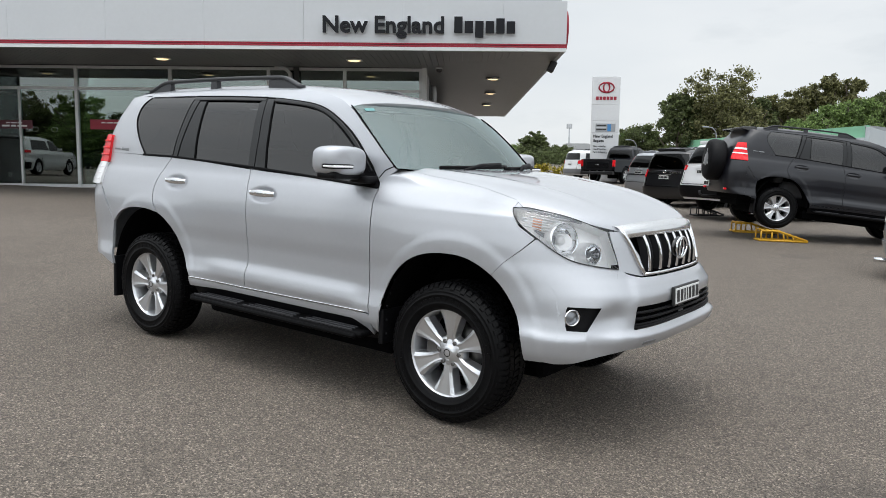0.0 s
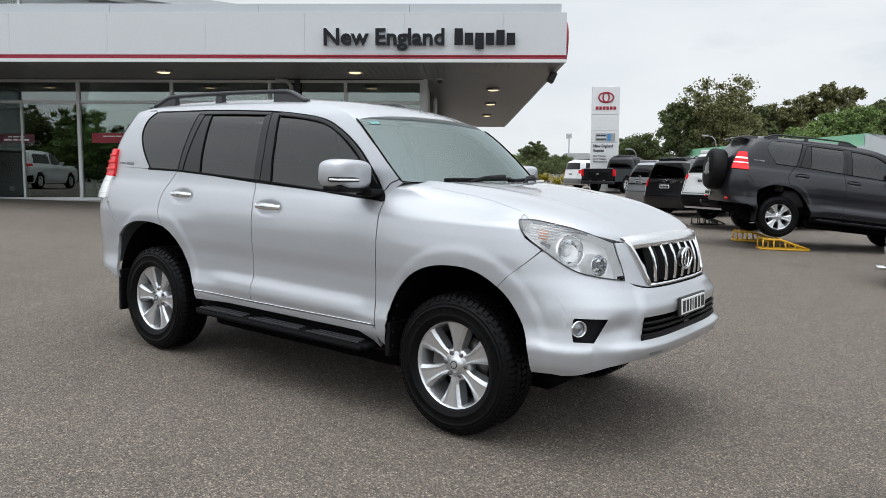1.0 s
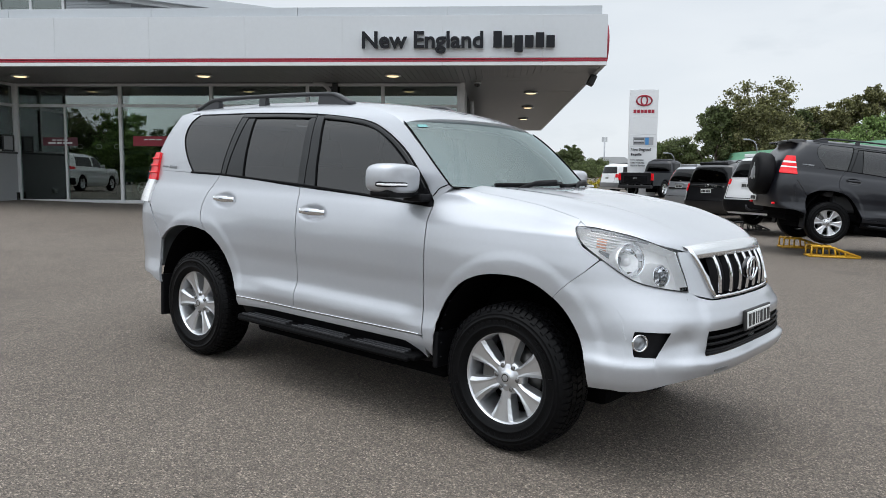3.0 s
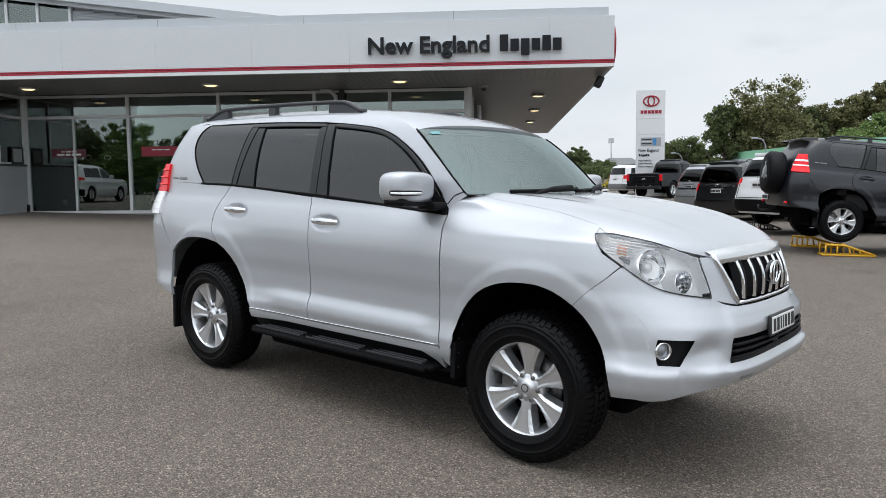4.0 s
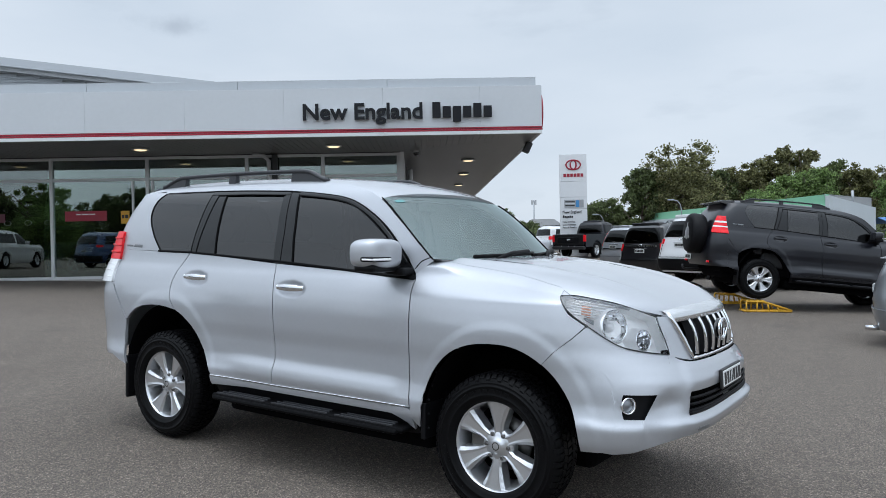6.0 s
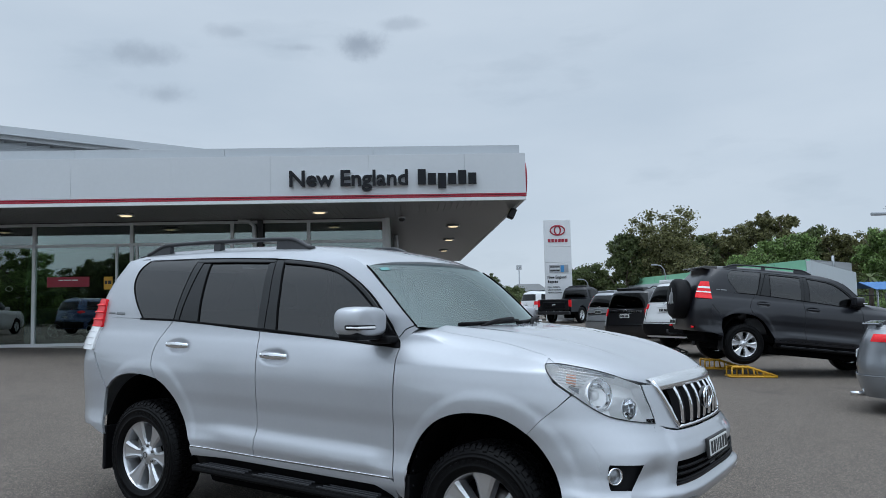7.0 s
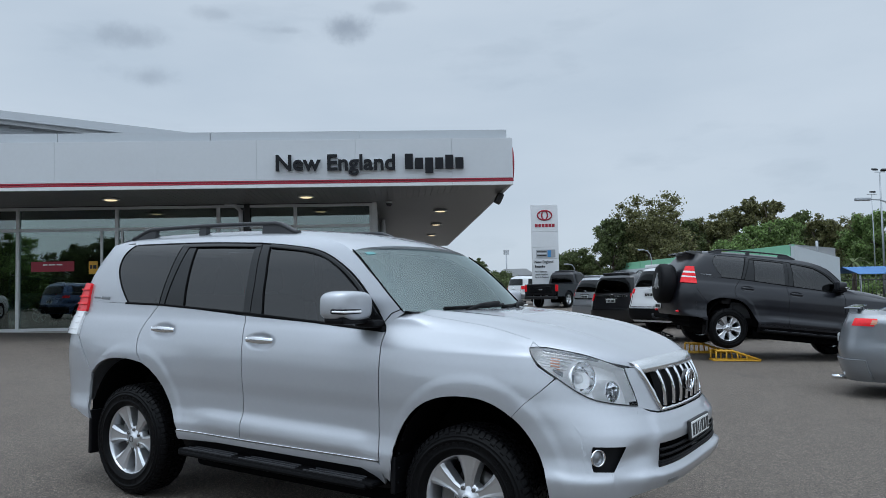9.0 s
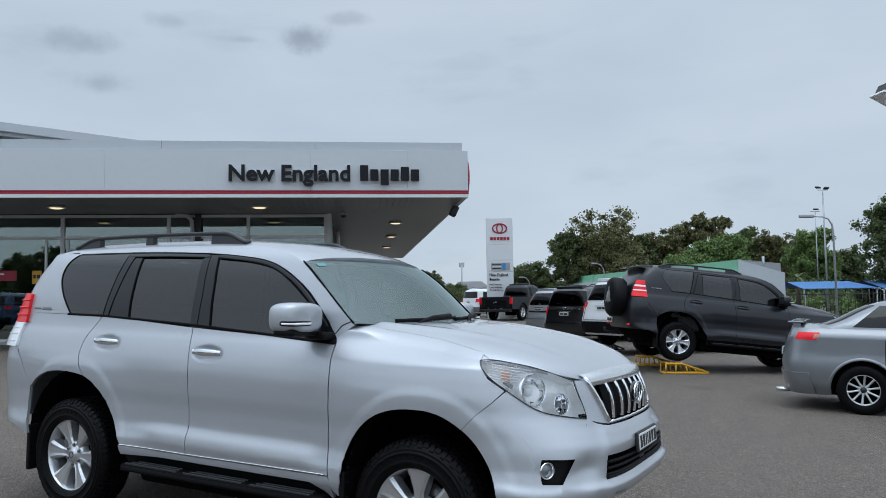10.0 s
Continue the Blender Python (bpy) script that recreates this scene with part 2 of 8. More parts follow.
REFLECTOR = material("lamp_reflector", (0.95, 0.95, 0.95), 0.30, 0.12, vary=0.05, scale=40, bump=0.5, bump_scale=42)
AMBER = material("amber_lens", (0.55, 0.27, 0.17), 0.2, coat=0.5)
RED_LENS = material("red_lamp_lens", (0.80, 0.012, 0.02), 0.25, coat=0.25, spec=0.3, vary=0.12, scale=30)
WHITE_LENS = material("white_lamp_lens", (0.82, 0.83, 0.84), 0.12, coat=1.0, vary=0.1, scale=30)
PLATE_WHITE = material("plate_white", (0.72, 0.73, 0.72), 0.45, vary=0.04)
PLATE_BLACK = material("plate_black", (0.02, 0.02, 0.02), 0.5)
SEAT = material("dark_seat_cloth", (0.05, 0.05, 0.052), 0.9, vary=0.1, scale=40)
DASH = material("grey_dashboard", (0.09, 0.092, 0.095), 0.75, vary=0.08, scale=50)
DISC = material("brake_steel", (0.16, 0.155, 0.15), 0.4, 0.8, vary=0.1, scale=20)
PANEL_WHITE = material("white_fascia_panel", (0.56, 0.58, 0.60), 0.42, vary=0.025, scale=0.9)
PANEL_EDGE = material("pale_edge_trim", (0.67, 0.68, 0.69), 0.4, vary=0.03)
RED_SIGN = material("red_sign_vinyl", (0.30, 0.007, 0.027), 0.4, vary=0.04)
MAROON = material("maroon_banner_vinyl", (0.085, 0.012, 0.022), 0.4, vary=0.06)
DECAL = material("faint_window_decal", (0.16, 0.18, 0.175), 0.4, vary=0.05)
LETTER = material("dark_sign_letter", (0.010, 0.011, 0.014), 0.5, vary=0.05, spec=0.2)
LETTER_EDGE = material("pale_letter_return", (0.60, 0.62, 0.64), 0.5)
CAP_METAL = material("grey_parapet_cap", (0.43, 0.45, 0.47), 0.45, vary=0.03, scale=1.0)
SOFFIT = material("grey_soffit_lining", (0.20, 0.20, 0.205), 0.32, vary=0.10, scale=1.5)
FRAME = material("silver_window_frame", (0.62, 0.63, 0.64), 0.4, 0.2, vary=0.04)
SHOP_GLASS = glass_material("shop_glass", (0.50, 0.56, 0.54), 0.0, 2.25, (0.90, 1.0, 0.96))
WALL_GREY = material("grey_render_wall", (0.33, 0.34, 0.35), 0.8, vary=0.06, scale=1.5, bump=0.1)
# dark caps, and room walls with indoor dimness put into the colour
DARK_WALL = material("dim_room_wall_and_cap", (0.05, 0.052, 0.055), 0.7, vary=0.1, scale=1.0)
SHOP_FLOOR = material("showroom_tile", (0.22, 0.21, 0.20), 0.3, vary=0.08, scale=1.2)
ROOF_METAL = material("grey_metal_roof", (0.42, 0.43, 0.44), 0.4, 0.4, vary=0.05, scale=1.0)
CONCRETE = material("concrete", (0.36, 0.35, 0.33), 0.85, vary=0.12, scale=3.0, bump=0.2)
YELLOW = material("yellow_ramp_paint", (0.66, 0.36, 0.02), 0.45, vary=0.12, scale=12)
BLACK_STEEL = material("black_painted_steel", (0.018, 0.018, 0.02), 0.45, vary=0.1)
GALV = material("galvanised_pole", (0.36, 0.38, 0.40), 0.45, 0.6, vary=0.06)
GREEN_PANEL = material("pale_green_cladding", (0.22, 0.50, 0.32), 0.5, vary=0.06, scale=1.0)
PALE_WALL = material("pale_cladding", (0.50, 0.54, 0.56), 0.6, vary=0.05, scale=1.0)
BLUE_SHADE = material("blue_shade_cloth", (0.09, 0.22, 0.48), 0.7, vary=0.1, scale=2.0)
BRICK_FAR = material("distant_brick", (0.30, 0.17, 0.12), 0.85, vary=0.15, scale=1.0)
BARK = material("bark", (0.12, 0.095, 0.075), 0.9, vary=0.25, scale=2.0, bump=0.4, bump_scale=12)
BLUE_SIGN = material("blue_sign", (0.05, 0.22, 0.48), 0.4)
LAMP_GLOW = glowing("lamp_diffuser", (1.0, 0.74, 0.42), 1.3)
YELLOW_WALL = material("ochre_wall", (0.40, 0.26, 0.05), 0.7, vary=0.1)


def leaf_material(name, base):
    m = material(name, base, 0.6)
    nt = m.node_tree
    b = nt.nodes["Principled BSDF"]
    g, r = nt.nodes.new("ShaderNodeNewGeometry"), nt.nodes.new("ShaderNodeMapRange")
    r.inputs["To Min"].default_value, r.inputs["To Max"].default_value = 0.30, 1.75
    mul = nt.nodes.new("ShaderNodeVectorMath")
    mul.operation, mul.inputs[0].default_value = "SCALE", base
    nt.links.new(g.outputs["Random Per Island"], r.inputs["Value"])
    nt.links.new(r.outputs[0], mul.inputs["Scale"])
    nt.links.new(mul.outputs["Vector"], b.inputs["Base Color"])
    # thin blades let part of the light through
    tl, mx = nt.nodes.new("ShaderNodeBsdfTranslucent"), nt.nodes.new("ShaderNodeMixShader")
    mx.inputs[0].default_value = 0.5
    nt.links.new(mul.outputs["Vector"], tl.inputs["Color"])
    nt.links.new(b.outputs[0], mx.inputs[1])
    nt.links.new(tl.outputs[0], mx.inputs[2])
    nt.links.new(mx.outputs[0], nt.nodes["Material Output"].inputs["Surface"])
    return m


GUM = leaf_material("gum_leaves", (0.112, 0.140, 0.054))
GUM_BROWN = leaf_material("olive_gum_leaves", (0.165, 0.165, 0.070))
BRIGHT_LEAF = leaf_material("fresh_green_leaves", (0.170, 0.245, 0.080))
HEDGE = leaf_material("yellow_flower_leaves", (0.34, 0.28, 0.03))


# ---- mesh helpers ----
def mesh_of(name, verts, faces, mat, smooth=False):
    me = bpy.data.meshes.new(name)
    me.from_pydata([tuple(map(float, v)) for v in verts], [], [tuple(map(int, f)) for f in faces])
    if smooth:
        me.shade_smooth()
    for mt in mat if isinstance(mat, (list, tuple)) else (mat,):
        me.materials.append(mt)
    return me


def hung(name, me, parent, label="", m=None):
    ob = new(name, me)
    if m is not None:
        ob.matrix_basis = m
    ob.parent = parent
    if label:
        ob["label"] = label
    return ob


def part(name, bm, mat, parent, label="", smooth=False):
    """Links a bmesh as one mesh object under a thing or a part."""
    me = bpy.data.meshes.new(name)
    bm.to_mesh(me)
    bm.free()
    if smooth:
        me.shade_smooth()
    me.materials.append(mat)
    return hung(name, me, parent, label)


def empty(name, m, label="", category="", group="", kind=""):
    ob = new(name)
    ob.empty_display_size = 0.2
    ob.matrix_basis = m
    return tagged(ob, label, category, group, kind)


def box_bm(bm, lo, hi, bevel=0.0, m=None):
    """Adds a box between two corners, with bevelled edges."""
    lo, hi = Vector(lo), Vector(hi)
    made = bmesh.ops.create_cube(bm, size=1.0)["verts"]
    for v in made:
        v.co = Vector([(lo[k] + hi[k]) / 2 + v.co[k] * (hi[k] - lo[k]) for k in range(3)])
    if bevel:
        edges = list({e for v in made for e in v.link_edges})
        got = bmesh.ops.bevel(bm, geom=edges, offset=bevel, segments=2, affect="EDGES", profile=0.5)
        made = list({v for f in got["faces"] for v in f.verts} | {v for v in made if v.is_valid})
    if m is not None:
        bmesh.ops.transform(bm, matrix=m, verts=[v for v in made if v.is_valid])
    return made


def box(name, lo, hi, mat, parent=None, bevel=0.0, label="", m=None):
    bm = bmesh.new()
    box_bm(bm, lo, hi, bevel, m)
    return part(name, bm, mat, parent, label)


def tube_data(points, radius, sides=8, taper=None, caps=True):
    """Rings round a polyline."""
    pts = [Vector(p) for p in points]
    verts, faces = [], []
    up = Vector((0, 0, 1))
    for k, p in enumerate(pts):
        d = (pts[min(k + 1, len(pts) - 1)] - pts[max(k - 1, 0)]).normalized()
        a = d.cross(up if abs(d.z) < 0.9 else Vector((1, 0, 0))).normalized()
        b = d.cross(a).normalized()
        r = radius if taper is None else radius + (taper - radius) * k / (len(pts) - 1)
        for s in range(sides):
            t = 2 * math.pi * s / sides
            verts.append(p + a * math.cos(t) * r + b * math.sin(t) * r)
    for k in range(len(pts) - 1):
        for s in range(sides):
            i, j = k * sides + s, k * sides + (s + 1) % sides
            faces.append((i, j, j + sides, i + sides))
    if caps:
        faces.append(tuple(range(sides))[::-1])
        faces.append(tuple(range((len(pts) - 1) * sides, len(pts) * sides)))
    return verts, faces


def tube(name, points, radius, mat, parent=None, sides=8, label="", taper=None):
    v, f = tube_data(points, radius, sides, taper)
    return hung(name, mesh_of(name, v, f, mat, True), parent, label)


def lathe_data(profile, steps=48, axis="y"):
    """Turns (radius, along) pairs about an axis."""
    verts, faces, n = [], [], len(profile)
    for s in range(steps):
        t = 2 * math.pi * s / steps
        for r, h in profile:
            verts.append((r * math.cos(t), h, r * math.sin(t)) if axis == "y" else ((r * math.cos(t), r * math.sin(t), h) if axis == "z" else (h, r * math.cos(t), r * math.sin(t))))
    for s in range(steps):
        for k in range(n - 1):
            a, b = s * n + k, ((s + 1) % steps) * n + k
            faces.append((a, b, b + 1, a + 1))
    return verts, faces


def lathe(name, profile, mat, parent=None, steps=48, axis="y", label="", smooth=True, m=None):
    v, f = lathe_data(profile, steps, axis)
    return hung(name, mesh_of(name, v, f, mat, smooth), parent, label, m)


def prism(name, outline, depth, mat, parent=None, m=None, bevel=0.0, label="", smooth=False):
    """A flat outline in x and z given depth along +y."""
    bm = bmesh.new()
    face = bm.faces.new([bm.verts.new((x, 0, z)) for x, z in outline])
    ex = bmesh.ops.extrude_face_region(bm, geom=[face])
    bmesh.ops.translate(bm, vec=(0, depth, 0), verts=[g for g in ex["geom"] if isinstance(g, bmesh.types.BMVert)])
    bmesh.ops.recalc_face_normals(bm, faces=bm.faces)
    if bevel:
        bmesh.ops.bevel(bm, geom=list(bm.edges), offset=bevel, segments=2, affect="EDGES", profile=0.5)
    if m is not None:
        bmesh.ops.transform(bm, matrix=m, verts=bm.verts)
    return part(name, bm, mat, parent, label, smooth)


def letters(name, text, size, depth, mat, parent, m, width=1.0, label="", bold=0.0):
    """Raised lettering in the built-in font, as a mesh; it stands on the x axis and faces -y."""
    cu = bpy.data.curves.new(name, "FONT")
    cu.body, cu.size, cu.extrude, cu.resolution_u, cu.offset = text, size, depth / 2, 3, bold
    tmp = bpy.data.objects.new(name, cu)
    scene.collection.objects.link(tmp)
    me = bpy.data.meshes.new_from_object(tmp.evaluated_get(bpy.context.evaluated_depsgraph_get()))
    bpy.data.objects.remove(tmp)
    me.transform(m @ Matrix.Diagonal((width, 1, 1, 1)).to_4x4() @ pose(0, 0, 0, 90, 0, 0))
    me.materials.clear()
    me.materials.append(mat)
    return hung(name, me, parent, label)


# ---- the wagon's body surface, in its own frame: x forward from the front axle, y left, z up ----
def smooth_curve(xs, ys):
    """A cubic curve through points, without overshoot."""
    xs, ys = np.array(xs, float), np.array(ys, float)
    h, d = np.diff(xs), np.diff(ys) / np.diff(xs)
    m = np.zeros(len(xs))
    m[0], m[-1] = d[0], d[-1]
    for k in range(1, len(xs) - 1):
        if d[k - 1] * d[k] > 0:
            w1, w2 = 2 * h[k] + h[k - 1], h[k] + 2 * h[k - 1]
            m[k] = (w1 + w2) / (w1 / d[k - 1] + w2 / d[k])

    def at(x):
        x = np.clip(np.asarray(x, float), xs[0], xs[-1])
        k = np.clip(np.searchsorted(xs, x) - 1, 0, len(xs) - 2)
        t = (x - xs[k]) / h[k]
        return ys[k] * (1 + 2 * t) * (1 - t) ** 2 + m[k] * h[k] * t * (1 - t) ** 2 + ys[k + 1] * t * t * (3 - 2 * t) + m[k + 1] * h[k] * t * t * (t - 1)
    return at


def ramp01(v, a, b):
    t = np.clip((v - a) / (b - a), 0, 1)
    return t * t * (3 - 2 * t)


HALF = smooth_curve([0.30, 0.36, 0.42, 0.50, 0.56, 0.62, 0.69, 0.78, 0.90, 1.00, 1.08, 1.15, 1.22, 1.27, 1.33, 1.45, 1.58, 1.68, 1.76, 1.83],
                    [0.80, 0.86, 0.893, 0.914, 0.914, 0.901, 0.8905, 0.8905, 0.900, 0.902, 0.895, 0.880, 0.857, 0.835, 0.822, 0.806, 0.775, 0.742, 0.705, 0.64])
NOSE = smooth_curve([0.30, 0.37, 0.43, 0.50, 0.60, 0.70, 0.78, 0.83, 0.88, 0.95, 1.05, 1.12, 1.20, 1.30], [0.78, 0.86, 0.93, 0.955, 0.965, 0.97, 0.968, 0.945, 0.920, 0.91, 0.89, 0.86, 0.80, 0.70])
NOSE_N = smooth_curve([0.30, 0.55, 0.72, 0.85, 0.95, 1.10, 1.25], [3.4, 3.6, 3.4, 2.9, 2.45, 2.25, 2.2])
TAIL = smooth_curve([0.30, 0.42, 0.50, 0.62, 0.84, 0.98, 1.20, 1.45, 1.60, 1.75], [-3.50, -3.58, -3.68, -3.77, -3.81, -3.815, -3.78, -3.70, -3.62, -3.50])
X_FRONT, X_REAR, AXLE_R, WHEEL_Z, ARCH = 0.18, -3.05, -2.79, 0.385, 0.455


def flare(x, z):
    """The swell round the wheel arches, ending in a soft crease."""
    out = 0.0
    for ax, k, rx, rz in ((0.035, 0.018, 0.465, 0.512), (-2.765, 0.020, 0.475, 0.545)):
        rho = np.hypot((x - ax) / rx, (z - 0.42) / rz)
        lip = 1 - ramp01(rho, 1.14, 1.26)
        out = out + (0.30 * k * lip + 0.7 * k * (1 - ramp01(rho, 1.05, 1.75))) * ramp01(z, 0.36, 0.52) * ramp01(1.17 - z, 0.0, 0.20)
    return out


def kick(x, z):
    """The lower door moulding: a sharp ledge that runs out before the wheels."""
    run = ramp01(x, -2.16, -1.86) * (1 - ramp01(x, -0.74, -0.585))
    z0 = 0.612 + 0.012 * ramp01(-x, 0.6, 2.0)
    up, down = np.exp(-(np.maximum(z - z0, 0) / 0.046) ** 2), np.exp(-(np.maximum(z0 - z, 0) / 0.075) ** 2)
    return 0.019 * run * up * down


def half_width(x, z):
    """How far the body's side stands from the middle plane."""
    x, z = np.broadcast_arrays(np.asarray(x, float), np.asarray(z, float))
    w = HALF(z)
    # the glasshouse draws in towards the windscreen, the flanks towards the tail
    w = w * (1 - 0.075 * ramp01(z, 1.15, 1.30) * np.clip((x + 1.25) / 0.85, 0, 1.6) ** 2)
    w = w * (1 - 0.012 * np.clip((-2.4 - x) / 1.2, 0, 1) ** 2)
    w = w + flare(x, z) + kick(x, z)
    f = np.clip((x - X_FRONT) / (NOSE(z) - X_FRONT), 0, 1)
    w = w * np.clip(1 - f ** NOSE_N(z), 0, 1) ** (1 / NOSE_N(z))
    r = np.clip((X_REAR - x) / (X_REAR - TAIL(z)), 0, 1)
    return w * np.clip(1 - r ** 5.0, 0, 1) ** 0.2


CROWN = smooth_curve([-0.60, -0.30, 0.0, 0.20, 0.40, 0.55, 0.70, 0.80, 0.86, 0.90], [1.375, 1.372, 1.352, 1.322, 1.285, 1.245, 1.195, 1.15, 1.11, 1.07])
SHOULDER = smooth_curve([-0.60, -0.45, -0.30, 0.0, 0.34, 0.51, 0.68, 0.78, 0.87, 0.90], [1.320, 1.312, 1.275, 1.24, 1.20, 1.18, 1.135, 1.10, 1.06, 1.04])


def over_top(x, ye, lean, zs, zc, q, full):
    """A lid from the flank's edge to the middle plane, leaving the flank along its own slope."""
    t = np.asarray(q, float)
    h = 0.62 * (zc - zs)
    y = ye * (1 - t) ** 3 + 3 * (ye + lean * h) * t * (1 - t) ** 2 + 3 * full * ye * t * t * (1 - t)
    z = zs * (1 - t) ** 3 + 3 * (zs + h) * t * (1 - t) ** 2 + 3 * zc * t * t * (1 - t) + zc * t ** 3
    return np.stack(np.broadcast_arrays(x, -y, z), -1)


def bonnet_point(x, q):
    """The bonnet and wing tops: q 0 at the shoulder, 1 on the middle plane."""
    zs = SHOULDER(x)
    ye = half_width(x, zs)
    lean = np.clip((ye - half_width(x, zs - 0.02)) / 0.02, -1.2, 0)
    return over_top(x, ye, lean, zs, CROWN(x), q, 0.80)


ROOF_Z = smooth_curve([-3.60, -3.40, -3.0, -2.4, -1.8, -1.3, -1.0, -0.80], [1.825, 1.865, 1.900, 1.912, 1.905, 1.872, 1.815, 1.757])
ROOF_EDGE = smooth_curve([-3.60, -3.30, -2.8, -2.0, -1.4, -1.1, -0.95, -0.80], [1.78, 1.80, 1.82, 1.83, 1.82, 1.785, 1.742, 1.685])


def roof_point(x, q):
    xe = np.maximum(x, -3.3)
    ze = ROOF_EDGE(x)
    ye = half_width(xe, ze)
    return over_top(x, ye, np.full(np.shape(ye), -0.75), ze, ROOF_Z(x), q, 0.62)


def side_point(x, z):
    return np.stack(np.broadcast_arrays(x, -half_width(x, z), z), -1)


def nose_point(a, z):
    """Round the nose: a 0 on the middle plane, 1 where the flank begins."""
    th = np.asarray(a, float) * math.pi / 2
    x = X_FRONT + (NOSE(z) - X_FRONT) * np.cos(th) ** (2 / NOSE_N(z))
    w = half_width(np.full(np.shape(x), X_FRONT), z)
    w = w + flare(x, z) - flare(np.full(np.shape(x), X_FRONT), z)
    return np.stack(np.broadcast_arrays(x, -np.minimum(w * np.sin(th) ** (2 / NOSE_N(z)), 9), z), -1)


def tail_point(a, z):
    th = np.asarray(a, float) * math.pi / 2
    x = X_REAR + (TAIL(z) - X_REAR) * np.cos(th) ** 0.4
    w = half_width(np.full(np.shape(x), X_REAR), z)
    w = w + flare(x, z) - flare(np.full(np.shape(x), X_REAR), z)
    w = w * (1 - 0.012 * np.clip((-2.4 - x) / 1.2, 0, 1) ** 2) / (1 - 0.012 * ((-2.4 - X_REAR) / 1.2) ** 2)
    return np.stack(np.broadcast_arrays(x, -w * np.sin(th) ** 0.4, z), -1)


def nose_a(x, z):
    f = np.clip((x - X_FRONT) / (NOSE(z) - X_FRONT), 0, 1)
    return np.arccos(np.clip(f ** (NOSE_N(z) / 2), 0, 1)) / (math.pi / 2)


def tail_a(x, z):
    f = np.clip((X_REAR - x) / (X_REAR - TAIL(z)), 0, 1)
    return np.arccos(np.clip(f ** 2.5, 0, 1)) / (math.pi / 2)


# ---- building body panels on that surface ----
def along(poly, n):
    """n points at even steps along a polyline."""
    p = np.array(poly, float)
    d = np.r_[0, np.cumsum(np.hypot(*np.diff(p, axis=0).T))]
    s = np.linspace(0, d[-1], n)
    return np.stack([np.interp(s, d, p[:, k]) for k in (0, 1)], -1)


def patch(bottom, top, rear, front, nu, nv):
    """A patch of the plane between four edges: bottom and top run forward, rear and front run up."""
    b, t, l, r = along(bottom, nu), along(top, nu), along(rear, nv), along(front, nv)
    s, v = np.linspace(0, 1, nu)[:, None, None], np.linspace(0, 1, nv)[None, :, None]
    c = (1 - s) * (1 - v) * b[0] + s * (1 - v) * b[-1] + (1 - s) * v * t[0] + s * v * t[-1]
    return (1 - v) * b[:, None] + v * t[:, None] + (1 - s) * l[None] + s * r[None] - c


def sheet(pts, side=1, flange=0.0, keep=None, thick=0.0):
    """Vertices and faces of a grid of points on the right-hand side (side -1: mirrored), with edges turned inwards by flange."""
    pts = np.array(pts, float)
    nu, nv = pts.shape[:2]
    du, dv = np.gradient(pts, axis=0), np.gradient(pts, axis=1)
    nrm = np.cross(du, dv)
    nrm /= np.linalg.norm(nrm, axis=-1, keepdims=True) + 1e-12
    verts, faces = list(pts.reshape(-1, 3)), []
    for i in range(nu - 1):
        for j in range(nv - 1):
            if keep is None or keep[i, j]:
                a = i * nv + j
                faces.append((a, a + nv, a + nv + 1, a + 1))
    if flange:
        ring = [(i, 0) for i in range(nu)] + [(nu - 1, j) for j in range(1, nv)] + [(i, nv - 1) for i in range(nu - 2, -1, -1)] + [(0, j) for j in range(nv - 2, 0, -1)]
        base = len(verts)
        for i, j in ring:
            verts += [pts[i, j], pts[i, j] - nrm[i, j] * flange]
        n = len(ring)
        for k in range(n):
            a, b = base + 2 * k, base + 2 * ((k + 1) % n)
            faces.append((a, a + 1, b + 1, b))
    verts = np.array(verts)
    if side < 0:
        verts[:, 1] *= -1
        faces = [f[::-1] for f in faces]
    return verts, faces


def panel(name, pts, mat, parent, side=1, flange=0.02, label="", keep=None):
    v, f = sheet(pts, side, flange, keep)
    return hung(name, mesh_of(name, v, f, mat, True), parent, label)


def lifted(pts, d):
    """The same grid moved d along its outward normal."""
    pts = np.array(pts, float)
    nrm = np.cross(np.gradient(pts, axis=0), np.gradient(pts, axis=1))
    return pts + d * nrm / (np.linalg.norm(nrm, axis=-1, keepdims=True) + 1e-12)


def ribbon(name, line, width, height, mat, parent, side=1, label=""):
    """A raised strip along a line of (x, z) on the flank."""
    p = np.array(line, float)
    t = np.gradient(p, axis=0)
    n = np.stack([-t[:, 1], t[:, 0]], -1) / np.linalg.norm(t, axis=1)[:, None]
    rows = []
    for k, h in ((-0.5, -0.012), (-0.5, height * 0.7), (-0.3, height), (0.3, height), (0.5, height * 0.7), (0.5, -0.012)):
        q = p + n * k * width
        s = side_point(q[:, 0], q[:, 1])
        s[:, 1] -= h
        rows.append(s)
    v, f = sheet(np.stack(rows, 1), side)
    return hung(name, mesh_of(name, v, f, mat, True), parent, label)


